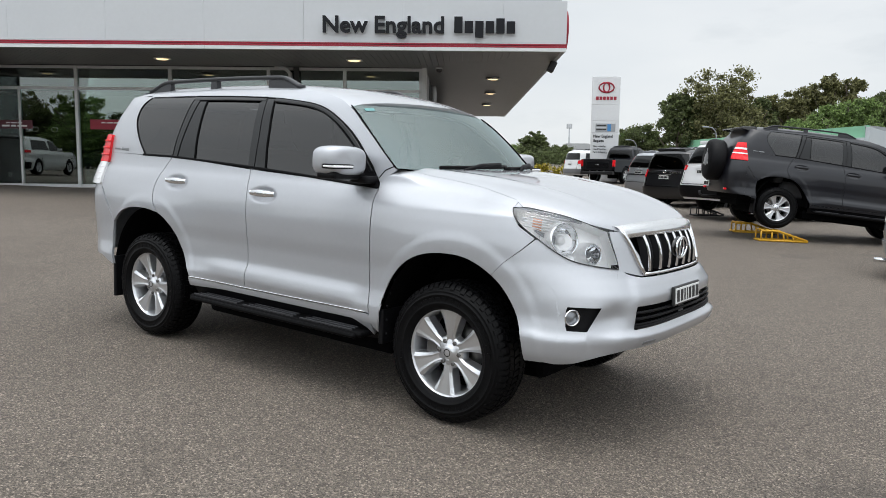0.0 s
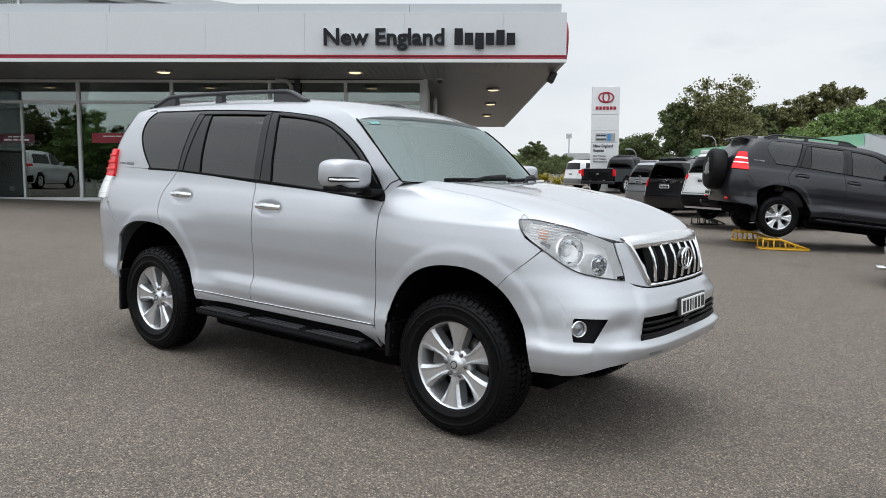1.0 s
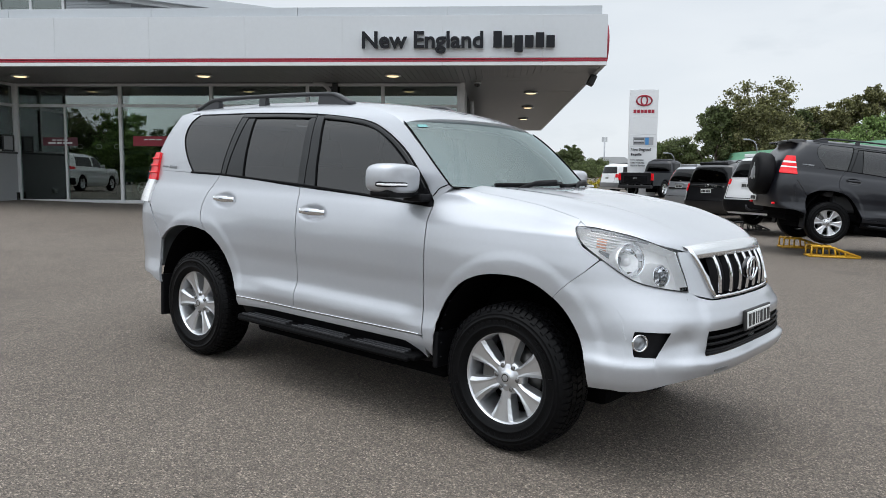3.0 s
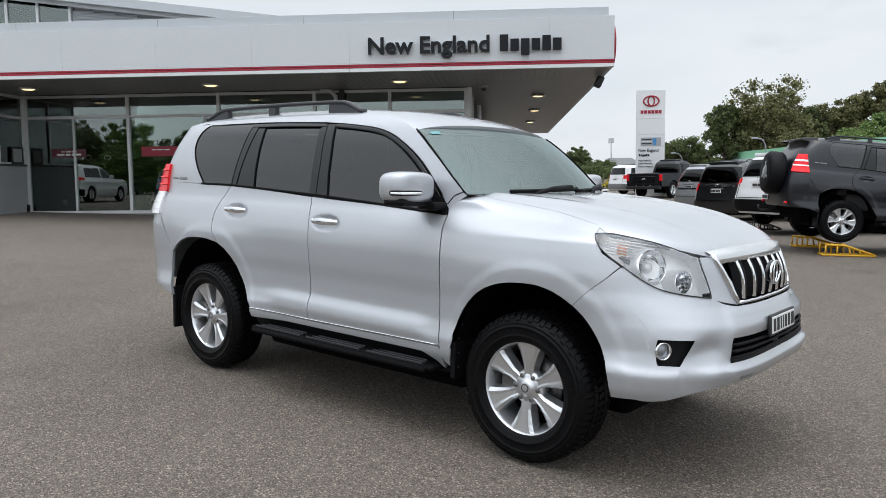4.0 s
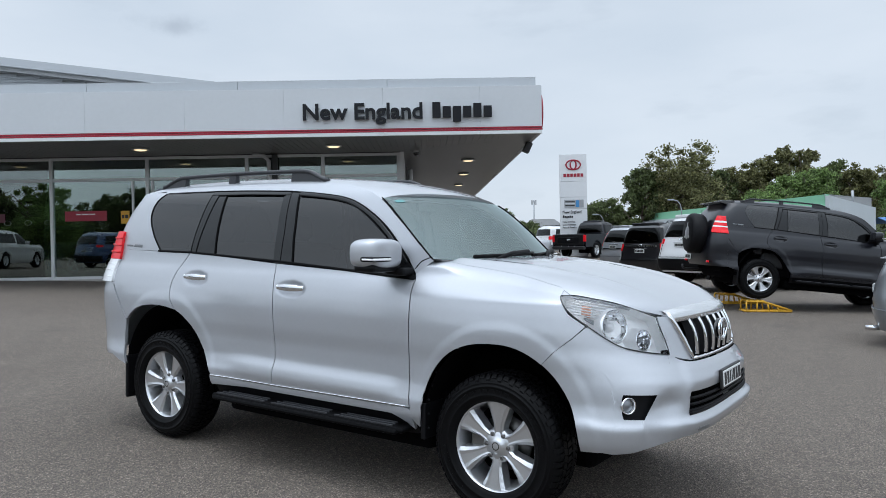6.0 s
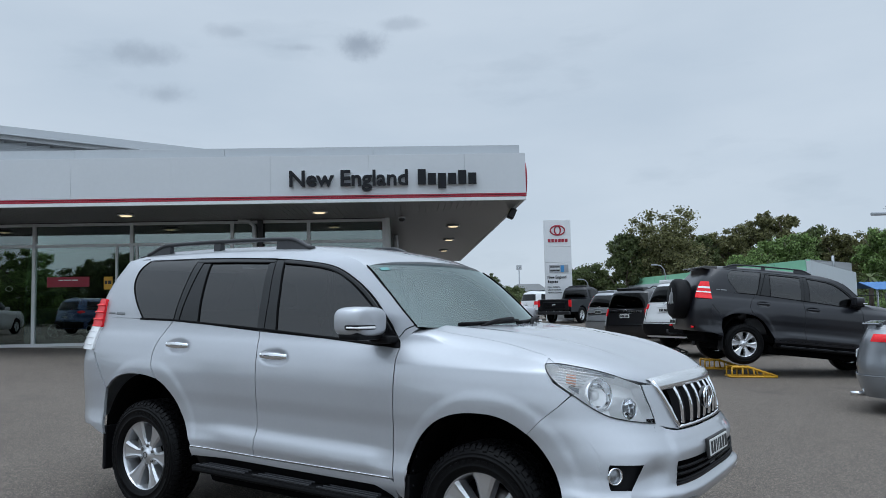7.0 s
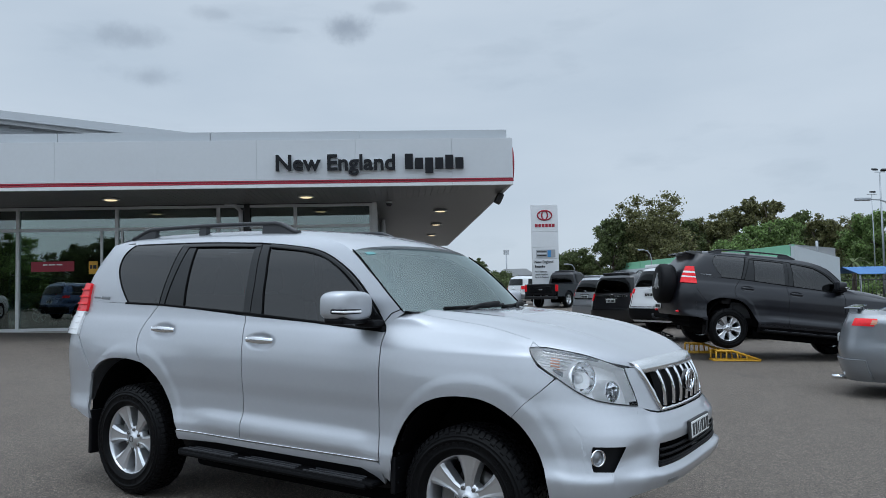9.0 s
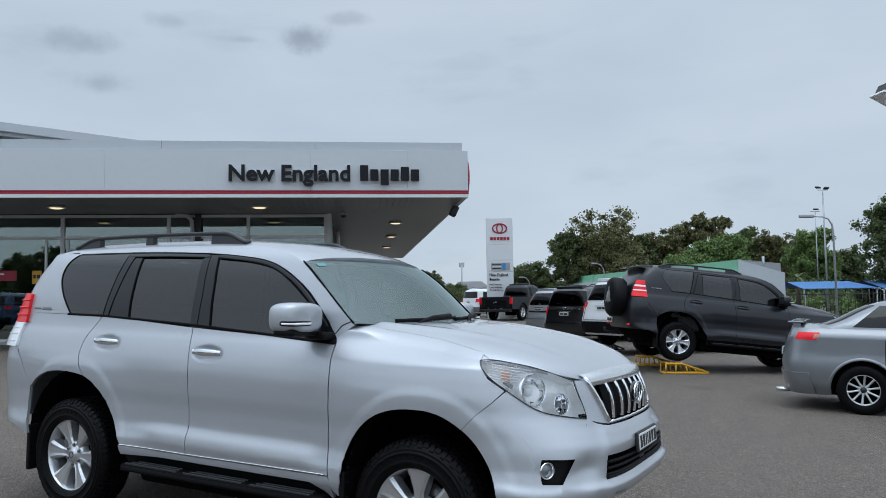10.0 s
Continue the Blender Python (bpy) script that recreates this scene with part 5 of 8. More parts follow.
def build_back(car, paint, spare, dark_tail):
    """Tailgate, rear bumper, tail lamps, spoiler."""
    z = np.linspace(0.80, 1.80, 26)
    rows = []
    for t in np.linspace(0, 1, 22):
        rows.append([tail_point((1 - t) * tail_a(-3.44, zz), zz) for zz in z])
    half = np.array(rows)
    cols = np.concatenate([half, half[-2::-1] * (1, -1, 1)], 0)
    gate = panel("tailgate", cols[::-1], paint, car, 1, 0.0)
    g = []
    for t in np.linspace(-1, 1, 24):
        g.append([tail_point(abs(t) * 0.36, zz) * (1, -1 if t > 0 else 1, 1) for zz in np.linspace(1.36, 1.74, 10)])
    panel("rear_window", lifted(np.array(g), 0.006), TINT, gate, 1, 0.004, "dark rear window")
    low = [[tail_point((1 - t) * tail_a(-3.425, zz), zz) for zz in np.linspace(0.55, 0.86, 16)] for t in np.linspace(0, 1, 22)]
    low = np.array(low)
    low = np.concatenate([low, low[-2::-1] * (1, -1, 1)], 0)
    bumper = panel("rear_bumper", low[::-1], paint, car, 1, 0.0)
    for s in (1, -1):
        panel("bumper_corner", flank([(-3.43, 0.56), (-3.205, 0.50)], [(-3.45, 1.095), (-3.24, 0.835)], [(-3.43, 0.56), (-3.44, 0.85), (-3.45, 1.095)], [(-3.205, 0.50), (-3.235, 0.60), (-3.25, 0.72), (-3.24, 0.835)], 10, 22, 0.003), paint, bumper, s, 0.02)

        def lamp_patch(z0, z1, a0):
            rows = []
            for t in np.linspace(0, 1, 14):
                row = []
                for zz in np.linspace(z0, z1, 14):
                    fore = -3.475 + 0.05 * ramp01(1.52 - zz, 0.0, 0.34) if dark_tail else -3.40 - 0.02 * (zz < 1.28)
                    row.append(tail_point(tail_a(fore, zz) * (1 - t) + a0 * t, zz))
                rows.append(row)
            return np.array(rows) + np.array([-0.026 if dark_tail else -0.032, -0.014 if dark_tail else -0.016, 0])
        lamp = panel("tail_lamp", lamp_patch(1.285 if not dark_tail else 1.43, 1.50 if not dark_tail else 1.53, 0.42), RED_LENS, car, s, -0.03, "red and white tail lamp")
        if dark_tail:
            for z0, z1, mt in ((1.395, 1.43, WHITE_LENS), (1.335, 1.395, RED_LENS), (1.31, 1.335, WHITE_LENS), (1.20, 1.31, RED_LENS)):
                panel("lamp_band", lamp_patch(z0, z1, 0.42), mt, lamp, s, -0.03)
        else:
            panel("white_lens", lamp_patch(1.11, 1.283, 0.45), WHITE_LENS, lamp, s, -0.03)
        for zz in (1.15, 1.20, 1.245) if not dark_tail else ():
            pts = [tail_point(tail_a(-3.445, zz) * (1 - t) + 0.46 * t, zz) + np.array([-0.034, -0.018, 0]) for t in np.linspace(0, 1, 8)]
            tube("lens_rib", [Vector((p[0], p[1] * s, p[2])) for p in pts], 0.003, WHITE_LENS if not dark_tail else RED_LENS, lamp, 6)
        for zz in (1.34, 1.395, 1.45) if not dark_tail else ():
            pts = [tail_point(tail_a(-3.39, zz) * (1 - t) + 0.44 * t, zz) + np.array([-0.035, -0.020, 0]) for t in np.linspace(0, 1, 8)]
            tube("lens_rib", [Vector((p[0], p[1] * s, p[2])) for p in pts], 0.007, RED_LENS, lamp, 6)
    # roof spoiler
    sp = []
    for t in np.linspace(-1, 1, 20):
        y = 0.56 * t
        x0 = -3.34
        sp.append([(x0, y, float(roof_point(x0, 0.5)[2]) + 0.012 - 0.02 * t * t), (-3.42, y, 1.835 - 0.035 * t * t), (-3.48 + 0.06 * t * t, y, 1.81 - 0.045 * t * t), (-3.47 + 0.06 * t * t, y, 1.785 - 0.04 * t * t), (-3.38, y, 1.765)])
    panel("roof_spoiler", np.array(sp), paint, car, 1, 0)
    if dark_tail:
        prism("rear_wing_spoiler", [(-3.30, 1.855), (-3.54, 1.845), (-3.64, 1.81), (-3.63, 1.795), (-3.50, 1.78), (-3.42, 1.76), (-3.30, 1.80)], 1.16, GLOSS_BLACK, car, Matrix.Translation((0, -0.58, 0)), 0.01, "black roof spoiler")
        for s in (1, -1):
            box("rear_reflector", (-3.775, s * 0.72 - 0.05, 0.605), (-3.735, s * 0.72 + 0.05, 0.645), RED_LENS, bumper, 0.01, "red reflector")
    pl = Matrix.Translation((-3.81, 0.0 if not spare else 0.42, 0.70)) @ pose(0, 0, 0, 0, 0, -90)
    bm = bmesh.new()
    box_bm(bm, (-0.186, -0.006, -0.054), (0.186, 0.006, 0.054), 0.004, pl)
    plate = part("number_plate", bm, PLATE_WHITE, car, "white number plate")
    flat_bars("plate_bars", pl @ Matrix.Translation((0, -0.007, 0)), 0.32, 0.066, (5, -1, 5, -1, 5, -2, 5, -1, 5, -1, 5), PLATE_BLACK, plate)
    # small badge on the flank, plain
    q = [side_point(x, zz) for x, zz in ((-3.27, 1.315), (-3.12, 1.325))]
    for s in (1, -1):
        ribbon("flank_badge", along([(-3.375, 1.392), (-3.29, 1.391)], 6), 0.014, 0.003, BADGE, car, s)
        ribbon("flank_badge", along([(-3.275, 1.391), (-3.17, 1.389)], 6), 0.022, 0.003, BADGE, car, s)
    if spare:
        m = Matrix.Translation((-3.87, -0.26, 1.16))
        sw = lathe("spare_wheel", [(0.0, 0.20), (0.30, 0.20), (0.36, 0.185), (0.392, 0.14), (0.40, 0.06), (0.392, -0.06), (0.36, -0.10), (0.0, -0.10)], TRIM, car, 48, "x", "black-covered spare wheel", True, m @ pose(0, 0, 0, 0, 0, 180))
        lathe("spare_hub", [(0.0, 0.215), (0.10, 0.212), (0.13, 0.20)], ALLOY, sw, 24, "x")
        for k in range(3):
            a = math.pi / 2 + k * 2 * math.pi / 3
            box("spare_spoke", (0.198, -0.02, 0.06), (0.206, 0.02, 0.20), ALLOY, sw, 0.003, "", pose(0, 0, 0, math.degrees(a) - 90, 0, 0))
        # tow bar
        tube("tow_bar", [(-3.70, 0, 0.46), (-3.96, 0, 0.44), (-4.02, 0, 0.47), (-4.03, 0, 0.53)], 0.022, BLACK_STEEL, car, 8, "black tow bar with ball")


def build_rails(car):
    for s in (1, -1):
        def rp(x, h):
            p = roof_point(np.array(x), np.array(0.26))
            return Vector((p[0], p[1] * s, p[2] + h))
        xs = np.linspace(-3.19, -1.475, 52)
        hts = [0.062 * min(ramp01(x, -3.20, -2.96) ** 0.75, ramp01(-x, 1.465, 1.68) ** 0.8) for x in xs]
        v, f = [], []
        n = 12
        for x, h in zip(xs, hts):
            c = rp(x, max(0.004, h))
            for j in range(n):
                a = 2 * math.pi * j / n
                v.append((c.x, c.y + 0.026 * math.copysign(abs(math.cos(a)) ** 0.6, math.cos(a)) * s, c.z + 0.015 * math.copysign(abs(math.sin(a)) ** 0.6, math.sin(a))))
        for i in range(len(xs) - 1):
            for j in range(n):
                f.append((i * n + j, i * n + (j + 1) % n, (i + 1) * n + (j + 1) % n, (i + 1) * n + j))
        f += [tuple(range(n)), tuple(range(len(v) - n, len(v)))]
        rail = hung("roof_rail", mesh_of("roof_rail", v, f, RAIL, True), car, "dark grey roof rail")
        for x0, x1 in ((-3.18, -2.93), (-2.44, -2.37), (-1.80, -1.485)):
            bm = bmesh.new()
            k = 8
            prev = None
            for x in np.linspace(x0, x1, k):
                h = float(np.interp(x, xs, hts))
                a, b = rp(x, -0.01), rp(x, max(0.0, h - 0.006))
                ring = [bm.verts.new((a.x, a.y - 0.022, a.z)), bm.verts.new((a.x, a.y + 0.022, a.z)), bm.verts.new((b.x, b.y + 0.016, b.z)), bm.verts.new((b.x, b.y - 0.016, b.z))]
                if prev:
                    for q in range(4):
                        bm.faces.new((prev[q], prev[(q + 1) % 4], ring[(q + 1) % 4], ring[q]))
                else:
                    bm.faces.new(ring[::-1])
                prev = ring
            bm.faces.new(prev)
            part("rail_foot", bm, RAIL, rail)


def build_cabin(car):
    """Seats, dashboard, wheel and dark lining behind the glass."""
    box("cabin_floor", (-3.5, -0.72, 0.46), (-0.30, 0.72, 0.60), CAVITY, car, 0.02)
    box("dashboard", (-0.98, -0.70, 0.95), (-0.42, 0.70, 1.30), DASH, car, 0.06)
    for y in (-0.37, 0.37):
        seat = box("front_seat", (-1.75, y - 0.25, 0.60), (-1.20, y + 0.25, 0.88), SEAT, car, 0.06)
        box("seat_back", (-0.06, -0.25, 0.0), (0.10, 0.25, 0.62), SEAT, seat, 0.05, "", Matrix.Translation((-1.78, y, 0.82)) @ pose(0, 0, 0, 0, -14, 0))
        box("head_rest", (-0.05, -0.12, 0.0), (0.05, 0.12, 0.18), SEAT, seat, 0.04, "", Matrix.Translation((-1.95, y, 1.45)) @ pose(0, 0, 0, 0, -10, 0))
    back = box("rear_seat", (-2.70, -0.66, 0.60), (-2.15, 0.66, 0.90), SEAT, car, 0.06)
    box("seat_back", (-2.88, -0.66, 0.85), (-2.68, 0.66, 1.42), SEAT, back, 0.05)
    pts = [Vector((-1.02 - 0.06 * math.sin(t), -0.37 + 0.18 * math.cos(t), 1.20 + 0.17 * math.sin(t))) for t in np.linspace(0, 2 * math.pi, 25)]
    v, f = tube_data(pts, 0.015, 8)
    hung("steering_wheel", mesh_of("steering_wheel", v, f, TRIM, True), car, "black steering wheel")
    box("inner_mirror", (-1.10, -0.11, 1.66), (-1.07, 0.11, 1.72), TRIM, car, 0.01)


# ---- simpler cars for the row, the drive and the showroom ----
class Shape:
    """A car body made of level slices: curves of nose, tail and half width by height, for the hull and for the glasshouse."""

    def __init__(self, nose, tail, half, gnose, gtail, ghalf, n_end=4.0):
        self.curves = [smooth_curve(*zip(*c)) for c in (nose, tail, half, gnose, gtail, ghalf)]
        self.z0, self.belt, self.top, self.n = nose[0][0], gnose[0][0], gnose[-1][0], n_end

    def at(self, z, cabin):
        k = 3 if cabin else 0
        return [float(c(z)) for c in self.curves[k:k + 3]]

    def side(self, x, z, cabin=False):
        f, r, w = self.at(z, cabin)
        xf, xr = f - 0.55, r + 0.45
        t = max(0.0, (x - xf) / (f - xf), (xr - x) / (xr - r))
        return (x, -w * max(0.0, 1 - min(1, t) ** self.n) ** (1 / self.n), z)

    def end(self, a, z, rear, cabin=False):
        """Round an end: a 0 on the middle plane, 1 where the flank begins."""
        f, r, w = self.at(z, cabin)
        c, s = math.cos(a * math.pi / 2) ** (2 / self.n), math.sin(a * math.pi / 2) ** (2 / self.n)
        x = (r + 0.45) - 0.45 * c if rear else (f - 0.55) + 0.55 * c
        return (x, -w * s, z)

    def ring(self, z, cabin, flank_n=44, end_n=9):
        f, r, w = self.at(z, cabin)
        out = [self.end(a, z, False, cabin) for a in np.linspace(0, 1, end_n)]
        out += [self.side(x, z, cabin) for x in np.linspace(f - 0.55, r + 0.45, flank_n)[1:-1]]
        out += [self.end(a, z, True, cabin) for a in np.linspace(1, 0, end_n)]
        return out


def shape_sheet(rings, crown, arches=(), cap=True):
    """Right and left skins over rings from below upwards, with wheel arches cut, and a crowned lid."""
    g = np.array(rings)
    nz, n = g.shape[:2]
    for ax, az, r in arches:
        d = np.hypot(g[..., 0] - ax, g[..., 2] - az)
        flankish = np.abs(g[..., 1]) > 0.4
        near = flankish & (np.abs(d - r) < 0.024)
        k = r / np.maximum(d, 1e-6)
        g[..., 0] = np.where(near, ax + (g[..., 0] - ax) * k, g[..., 0])
        g[..., 2] = np.where(near, az + (g[..., 2] - az) * k, g[..., 2])
    verts, faces = [], []
    for s in (1, -1):
        b = len(verts)
        verts += [tuple(p * (1, s, 1)) for p in g.reshape(-1, 3)]
        for i in range(nz - 1):
            for j in range(n - 1):
                c = (g[i, j] + g[i + 1, j + 1]) / 2
                if any(math.hypot(c[0] - ax, c[2] - az) < r and abs(c[1]) > 0.4 for ax, az, r in arches):
                    continue
                q = (b + i * n + j, b + i * n + j + 1, b + (i + 1) * n + j + 1, b + (i + 1) * n + j)
                faces.append(q[::-1] if s > 0 else q)
    if cap:
        b = len(verts)
        m = 9
        for p in g[-1]:
            for t in np.linspace(-1, 1, m):
                verts.append((p[0], p[1] * -t, p[2] + crown * (1 - t * t) * min(1.0, abs(p[1]) / 0.4)))
        for j in range(n - 1):
            for k in range(m - 1):
                a = b + j * m + k
                faces.append((a, a + m, a + m + 1, a + 1)[::-1])
    return verts, faces


def simple_wheel_set(car, wheelbase, half, radius, face, dark=False):
    tv, tf = lathe_data([(radius * 0.62, 0.09), (radius * 0.72, 0.105), (radius * 0.93, 0.10), (radius, 0.075), (radius, -0.075), (radius * 0.93, -0.10), (radius * 0.72, -0.105), (radius * 0.62, -0.09)], 40)
    tyre = mesh_of("tyre", tv, tf, RUBBER, True)
    rr = radius * 0.63
    v, f = lathe_data([(rr, 0.06), (rr, -0.085), (rr * 0.94, -0.09), (rr * 0.92, 0.06)], 40)
    # flat black disc painted as the shade behind the rim
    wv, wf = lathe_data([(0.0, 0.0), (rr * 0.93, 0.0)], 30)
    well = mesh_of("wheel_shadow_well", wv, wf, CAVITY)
    n = 10 if dark else 5
    for k in range(n):
        a = 2 * math.pi * k / n
        b = len(v)
        hw = 0.016 if dark else 0.035
        for r, y, w in ((0.02, -0.055, hw * 1.3), (rr * 0.5, -0.065, hw * 0.8), (rr * 0.95, -0.083, hw)):
            for o, yy in ((-w, y + 0.03), (-w * 0.7, y), (w * 0.7, y), (w, y + 0.03)):
                v.append((r * math.cos(a) - o * math.sin(a), yy, r * math.sin(a) + o * math.cos(a)))
        for i in range(2):
            for j in range(3):
                q = b + i * 4 + j
                f.append((q, q + 4, q + 5, q + 1))
    rim = mesh_of("rim", v, f, face, True)
    hub = mesh_of("hub_cap", *lathe_data([(0.0, -0.075), (0.035, -0.07), (0.045, -0.04)], 16), DARK_ALLOY if dark else face, True)
    for x in (0.0, -wheelbase):
        for s in (1, -1):
            w = hung("wheel", tyre, car, "", pose(x, -(half - 0.115) * s, radius, 0, 20 + 40 * (x < 0), 0 if s > 0 else 180))
            hung("rim", rim, w)
            hung("hub_cap", hub, w)
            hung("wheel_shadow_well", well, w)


def glass_side(shape, car, x0, x1, z0, z1, lean0, lean1, lift=0.006, name="side_window"):
    for s in (1, -1):
        rows = []
        for x, l in ((x0, lean0), (x1, lean1)):
            rows.append((x, l))
        g = []
        for t in np.linspace(0, 1, 10):
            g.append([np.array(shape.side((x0 + lean0 * v) * (1 - t) + (x1 + lean1 * v) * t, z0 + (z1 - z0) * v, True)) - (0, lift, 0) for v in np.linspace(0, 1, 6)])
        panel(name, np.array(g), TINT_FAR, car, s, 0.006, "dark glass")


def end_patch(shape, a0, a1, z0, z1, rear, cabin, lift, n=12, m=6):
    g = [[np.array(shape.end(abs(a), z, rear, cabin)) * (1, 1 if a >= 0 else -1, 1) for z in np.linspace(z0, z1, m)] for a in (np.linspace(a0, a1, n) if rear else np.linspace(a1, a0, n))]
    g = np.array(g)
    d = lifted(g, lift)
    return d if (d[n // 2, m // 2, 0] < g[n // 2, m // 2, 0]) == rear else lifted(g, -lift)


def build_shape_car(name, m, paint, label, shape, wheelbase, radius, face=None, arches=True, dark_wheels=False, lamps=None, rear_glass=None, sides=(), bumper_z=None, rails=False, spoiler=None, plate_z=0.8, garnish=None, wiper=True, group="", front=True, fine=1):
    """A car of the row: hull, glasshouse, glass, lamps, bumper, plate and wheels."""
    car = empty(name, m, label, "car", group)
    half = float(shape.curves[2](0.6))
    rz = radius
    cut = [(0.0, rz, radius + 0.065), (-wheelbase, rz, radius + 0.065)]
    v, f = shape_sheet([shape.ring(z, False, 44 * fine + 20, 9) for z in np.linspace(shape.z0, shape.belt, 22 * fine + 8)], 0.045, cut)
    hung("body", mesh_of("body", v, f, paint, True), car)
    v, f = shape_sheet([shape.ring(z, True) for z in np.linspace(shape.belt - 0.02, shape.top, 10)], 0.05)
    hung("cabin", mesh_of("cabin", v, f, paint, True), car)
    for ax, az, r in cut:
        for s in (1, -1):
            ring = []
            for a in np.linspace(-0.12, math.pi + 0.12, 34):
                row = []
                for k, out in ((0.985, -0.05), (0.985, 0.004), (1.02, 0.010), (1.075, 0.003), (1.10, -0.006)):
                    px, pz = ax + r * k * math.cos(a), max(shape.z0 + 0.02, az + r * k * math.sin(a))
                    q = shape.side(px, pz)
                    row.append((q[0], q[1] - out, q[2]))
                ring.append(row)
            panel("arch_lip", np.array(ring), paint, car, s, 0)
    fz, rz2, _ = shape.at(0.5, False)
    box("underbody", (rz2 + 0.15, -half + 0.22, 0.22), (fz - 0.15, half - 0.22, shape.belt - 0.10), CAVITY, car)
    for x0, x1, z0, z1, l0, l1 in sides:
        glass_side(shape, car, x0, x1, z0, z1, l0, l1)
    if rear_glass:
        panel("rear_window", end_patch(shape, -rear_glass[0], rear_glass[0], rear_glass[1], rear_glass[2], True, True, 0.008), TINT_FAR, car, 1, 0.004, "dark rear window")
    if front:
        panel("windscreen", end_patch(shape, -0.62, 0.62, shape.belt + 0.06, shape.top - 0.05, False, True, 0.008), TINT_FAR, car, 1, 0.004)
        for s in (1, -1):
            panel("headlamp", end_patch(shape, 0.45, 0.85, shape.belt - 0.30, shape.belt - 0.15, False, False, 0.008), WHITE_LENS, car, s, 0.004)
        panel("grille", end_patch(shape, -0.35, 0.35, shape.belt - 0.34, shape.belt - 0.14, False, False, 0.006), GLOSS_BLACK, car, 1, 0.004)
        panel("lower_grille", end_patch(shape, -0.5, 0.5, 0.34, 0.50, False, False, 0.006), CAVITY, car, 1, 0.004)
    for a0, a1, z0, z1, mat in lamps or ():
        for s in (1, -1):
            panel("tail_lamp", end_patch(shape, a0, a1, z0, z1, True, z0 > shape.belt - 0.05, 0.014), mat, car, s, 0.012, "red tail lamp")
    if bumper_z:
        panel("rear_bumper", end_patch(shape, -0.97, 0.97, bumper_z[0], bumper_z[1], True, False, 0.03, 24, 5), bumper_z[2], car, 1, 0.03)
    if garnish:
        panel("tailgate_garnish", end_patch(shape, -0.30, 0.30, garnish, garnish + 0.05, True, False, 0.015), CHROME, car, 1, 0.012, "bright tailgate strip")
    tx = shape.at(plate_z, False)[1]
    pl = Matrix.Translation((tx - 0.022, 0, plate_z)) @ pose(0, 0, 0, 0, 0, -90)
    bm = bmesh.new()
    box_bm(bm, (-0.186, -0.006, -0.054), (0.186, 0.008, 0.054), 0.004, pl)
    plate = part("number_plate", bm, PLATE_WHITE, car, "white number plate")
    flat_bars("plate_bars", pl @ Matrix.Translation((0, -0.007, 0)), 0.32, 0.066, (5, -1, 5, -1, 5, -2, 5, -1, 5, -1, 5), PLATE_BLACK, plate)
    if wiper and rear_glass:
        # tailgate: shut lines at its edges, a handle bar over the plate, an emblem, a sill moulding
        for s in (1, -1):
            pts = [Vector(shape.end(0.40, z, True, False)) for z in np.linspace(0.62, shape.belt - 0.02, 8)]
            tube("tailgate_gap", [(p.x - 0.004, p.y * s, p.z) for p in pts], 0.006, CAVITY, car, 5)
        low = [Vector(shape.end(abs(a), 0.62, True, False)) * 1.0 for a in np.linspace(-0.40, 0.40, 12)]
        tube("tailgate_gap", [(p.x - 0.004, -p.y if a > 0 else p.y, p.z) for p, a in zip(low, np.linspace(-0.40, 0.40, 12))], 0.006, CAVITY, car, 5)
        ex = shape.at(plate_z + 0.14, False)[1]
        lathe("emblem", [(0.05, 0.0), (0.058, -0.012), (0.066, 0.0)], CHROME, car, 20, "x", "", True, Matrix.Translation((ex - 0.012, 0, plate_z + 0.17)) @ Matrix.Diagonal((1, 1, 0.7, 1)))
        box("handle_bar", (ex - 0.03, -0.26, plate_z + 0.070), (ex + 0.02, 0.26, plate_z + 0.092), CHROME if garnish else paint, car, 0.006)
        zz = rear_glass[1] + 0.03
        xx = shape.at(zz, True)[1]
        tube("rear_wiper", [(xx - 0.03, 0.0, zz), (xx - 0.02, 0.33, zz + 0.06)], 0.010, TRIM, car, 6)
    if spoiler:
        xx = shape.at(shape.top, True)[1]
        hw = shape.at(shape.top, True)[2]
        box("roof_spoiler", (xx - spoiler, -hw + 0.03, shape.top - 0.05), (xx + 0.25, hw - 0.03, shape.top + 0.035), paint, car, 0.018)
    if rails:
        f2, r2, w2 = shape.at(shape.top, True)
        for s in (1, -1):
            tube("roof_rail", [(r2 + 0.25, s * (w2 - 0.08), shape.top + 0.0), (r2 + 0.40, s * (w2 - 0.08), shape.top + 0.085), (f2 - 0.55, s * (w2 - 0.08), shape.top + 0.085), (f2 - 0.40, s * (w2 - 0.08), shape.top + 0.01)], 0.018, RAIL, car, 6)
    for s in (1, -1):
        zz = shape.belt + 0.10
        xx = shape.at(zz, True)[0] - 0.55
        box("door_mirror", (xx - 0.05, -0.11, -0.06), (xx + 0.06, 0.09, 0.07), paint, car, 0.03, "", Matrix.Translation((0, -s * (half + 0.10), zz)))
        for hx in (-wheelbase * 0.42, -wheelbase * 0.80):
            p = shape.side(hx, shape.belt - 0.12)
            box("door_handle", (hx - 0.09, -0.014, -0.013), (hx + 0.09, 0.014, 0.013), paint, car, 0.008, "", Matrix.Translation((0, (p[1] - 0.012) * s, shape.belt - 0.12)))
        for hx in (-0.55, -wheelbase * 0.58, -wheelbase + radius * 0.8):
            pts = [shape.side(hx, z) for z in np.linspace(0.40, shape.belt - 0.03, 8)]
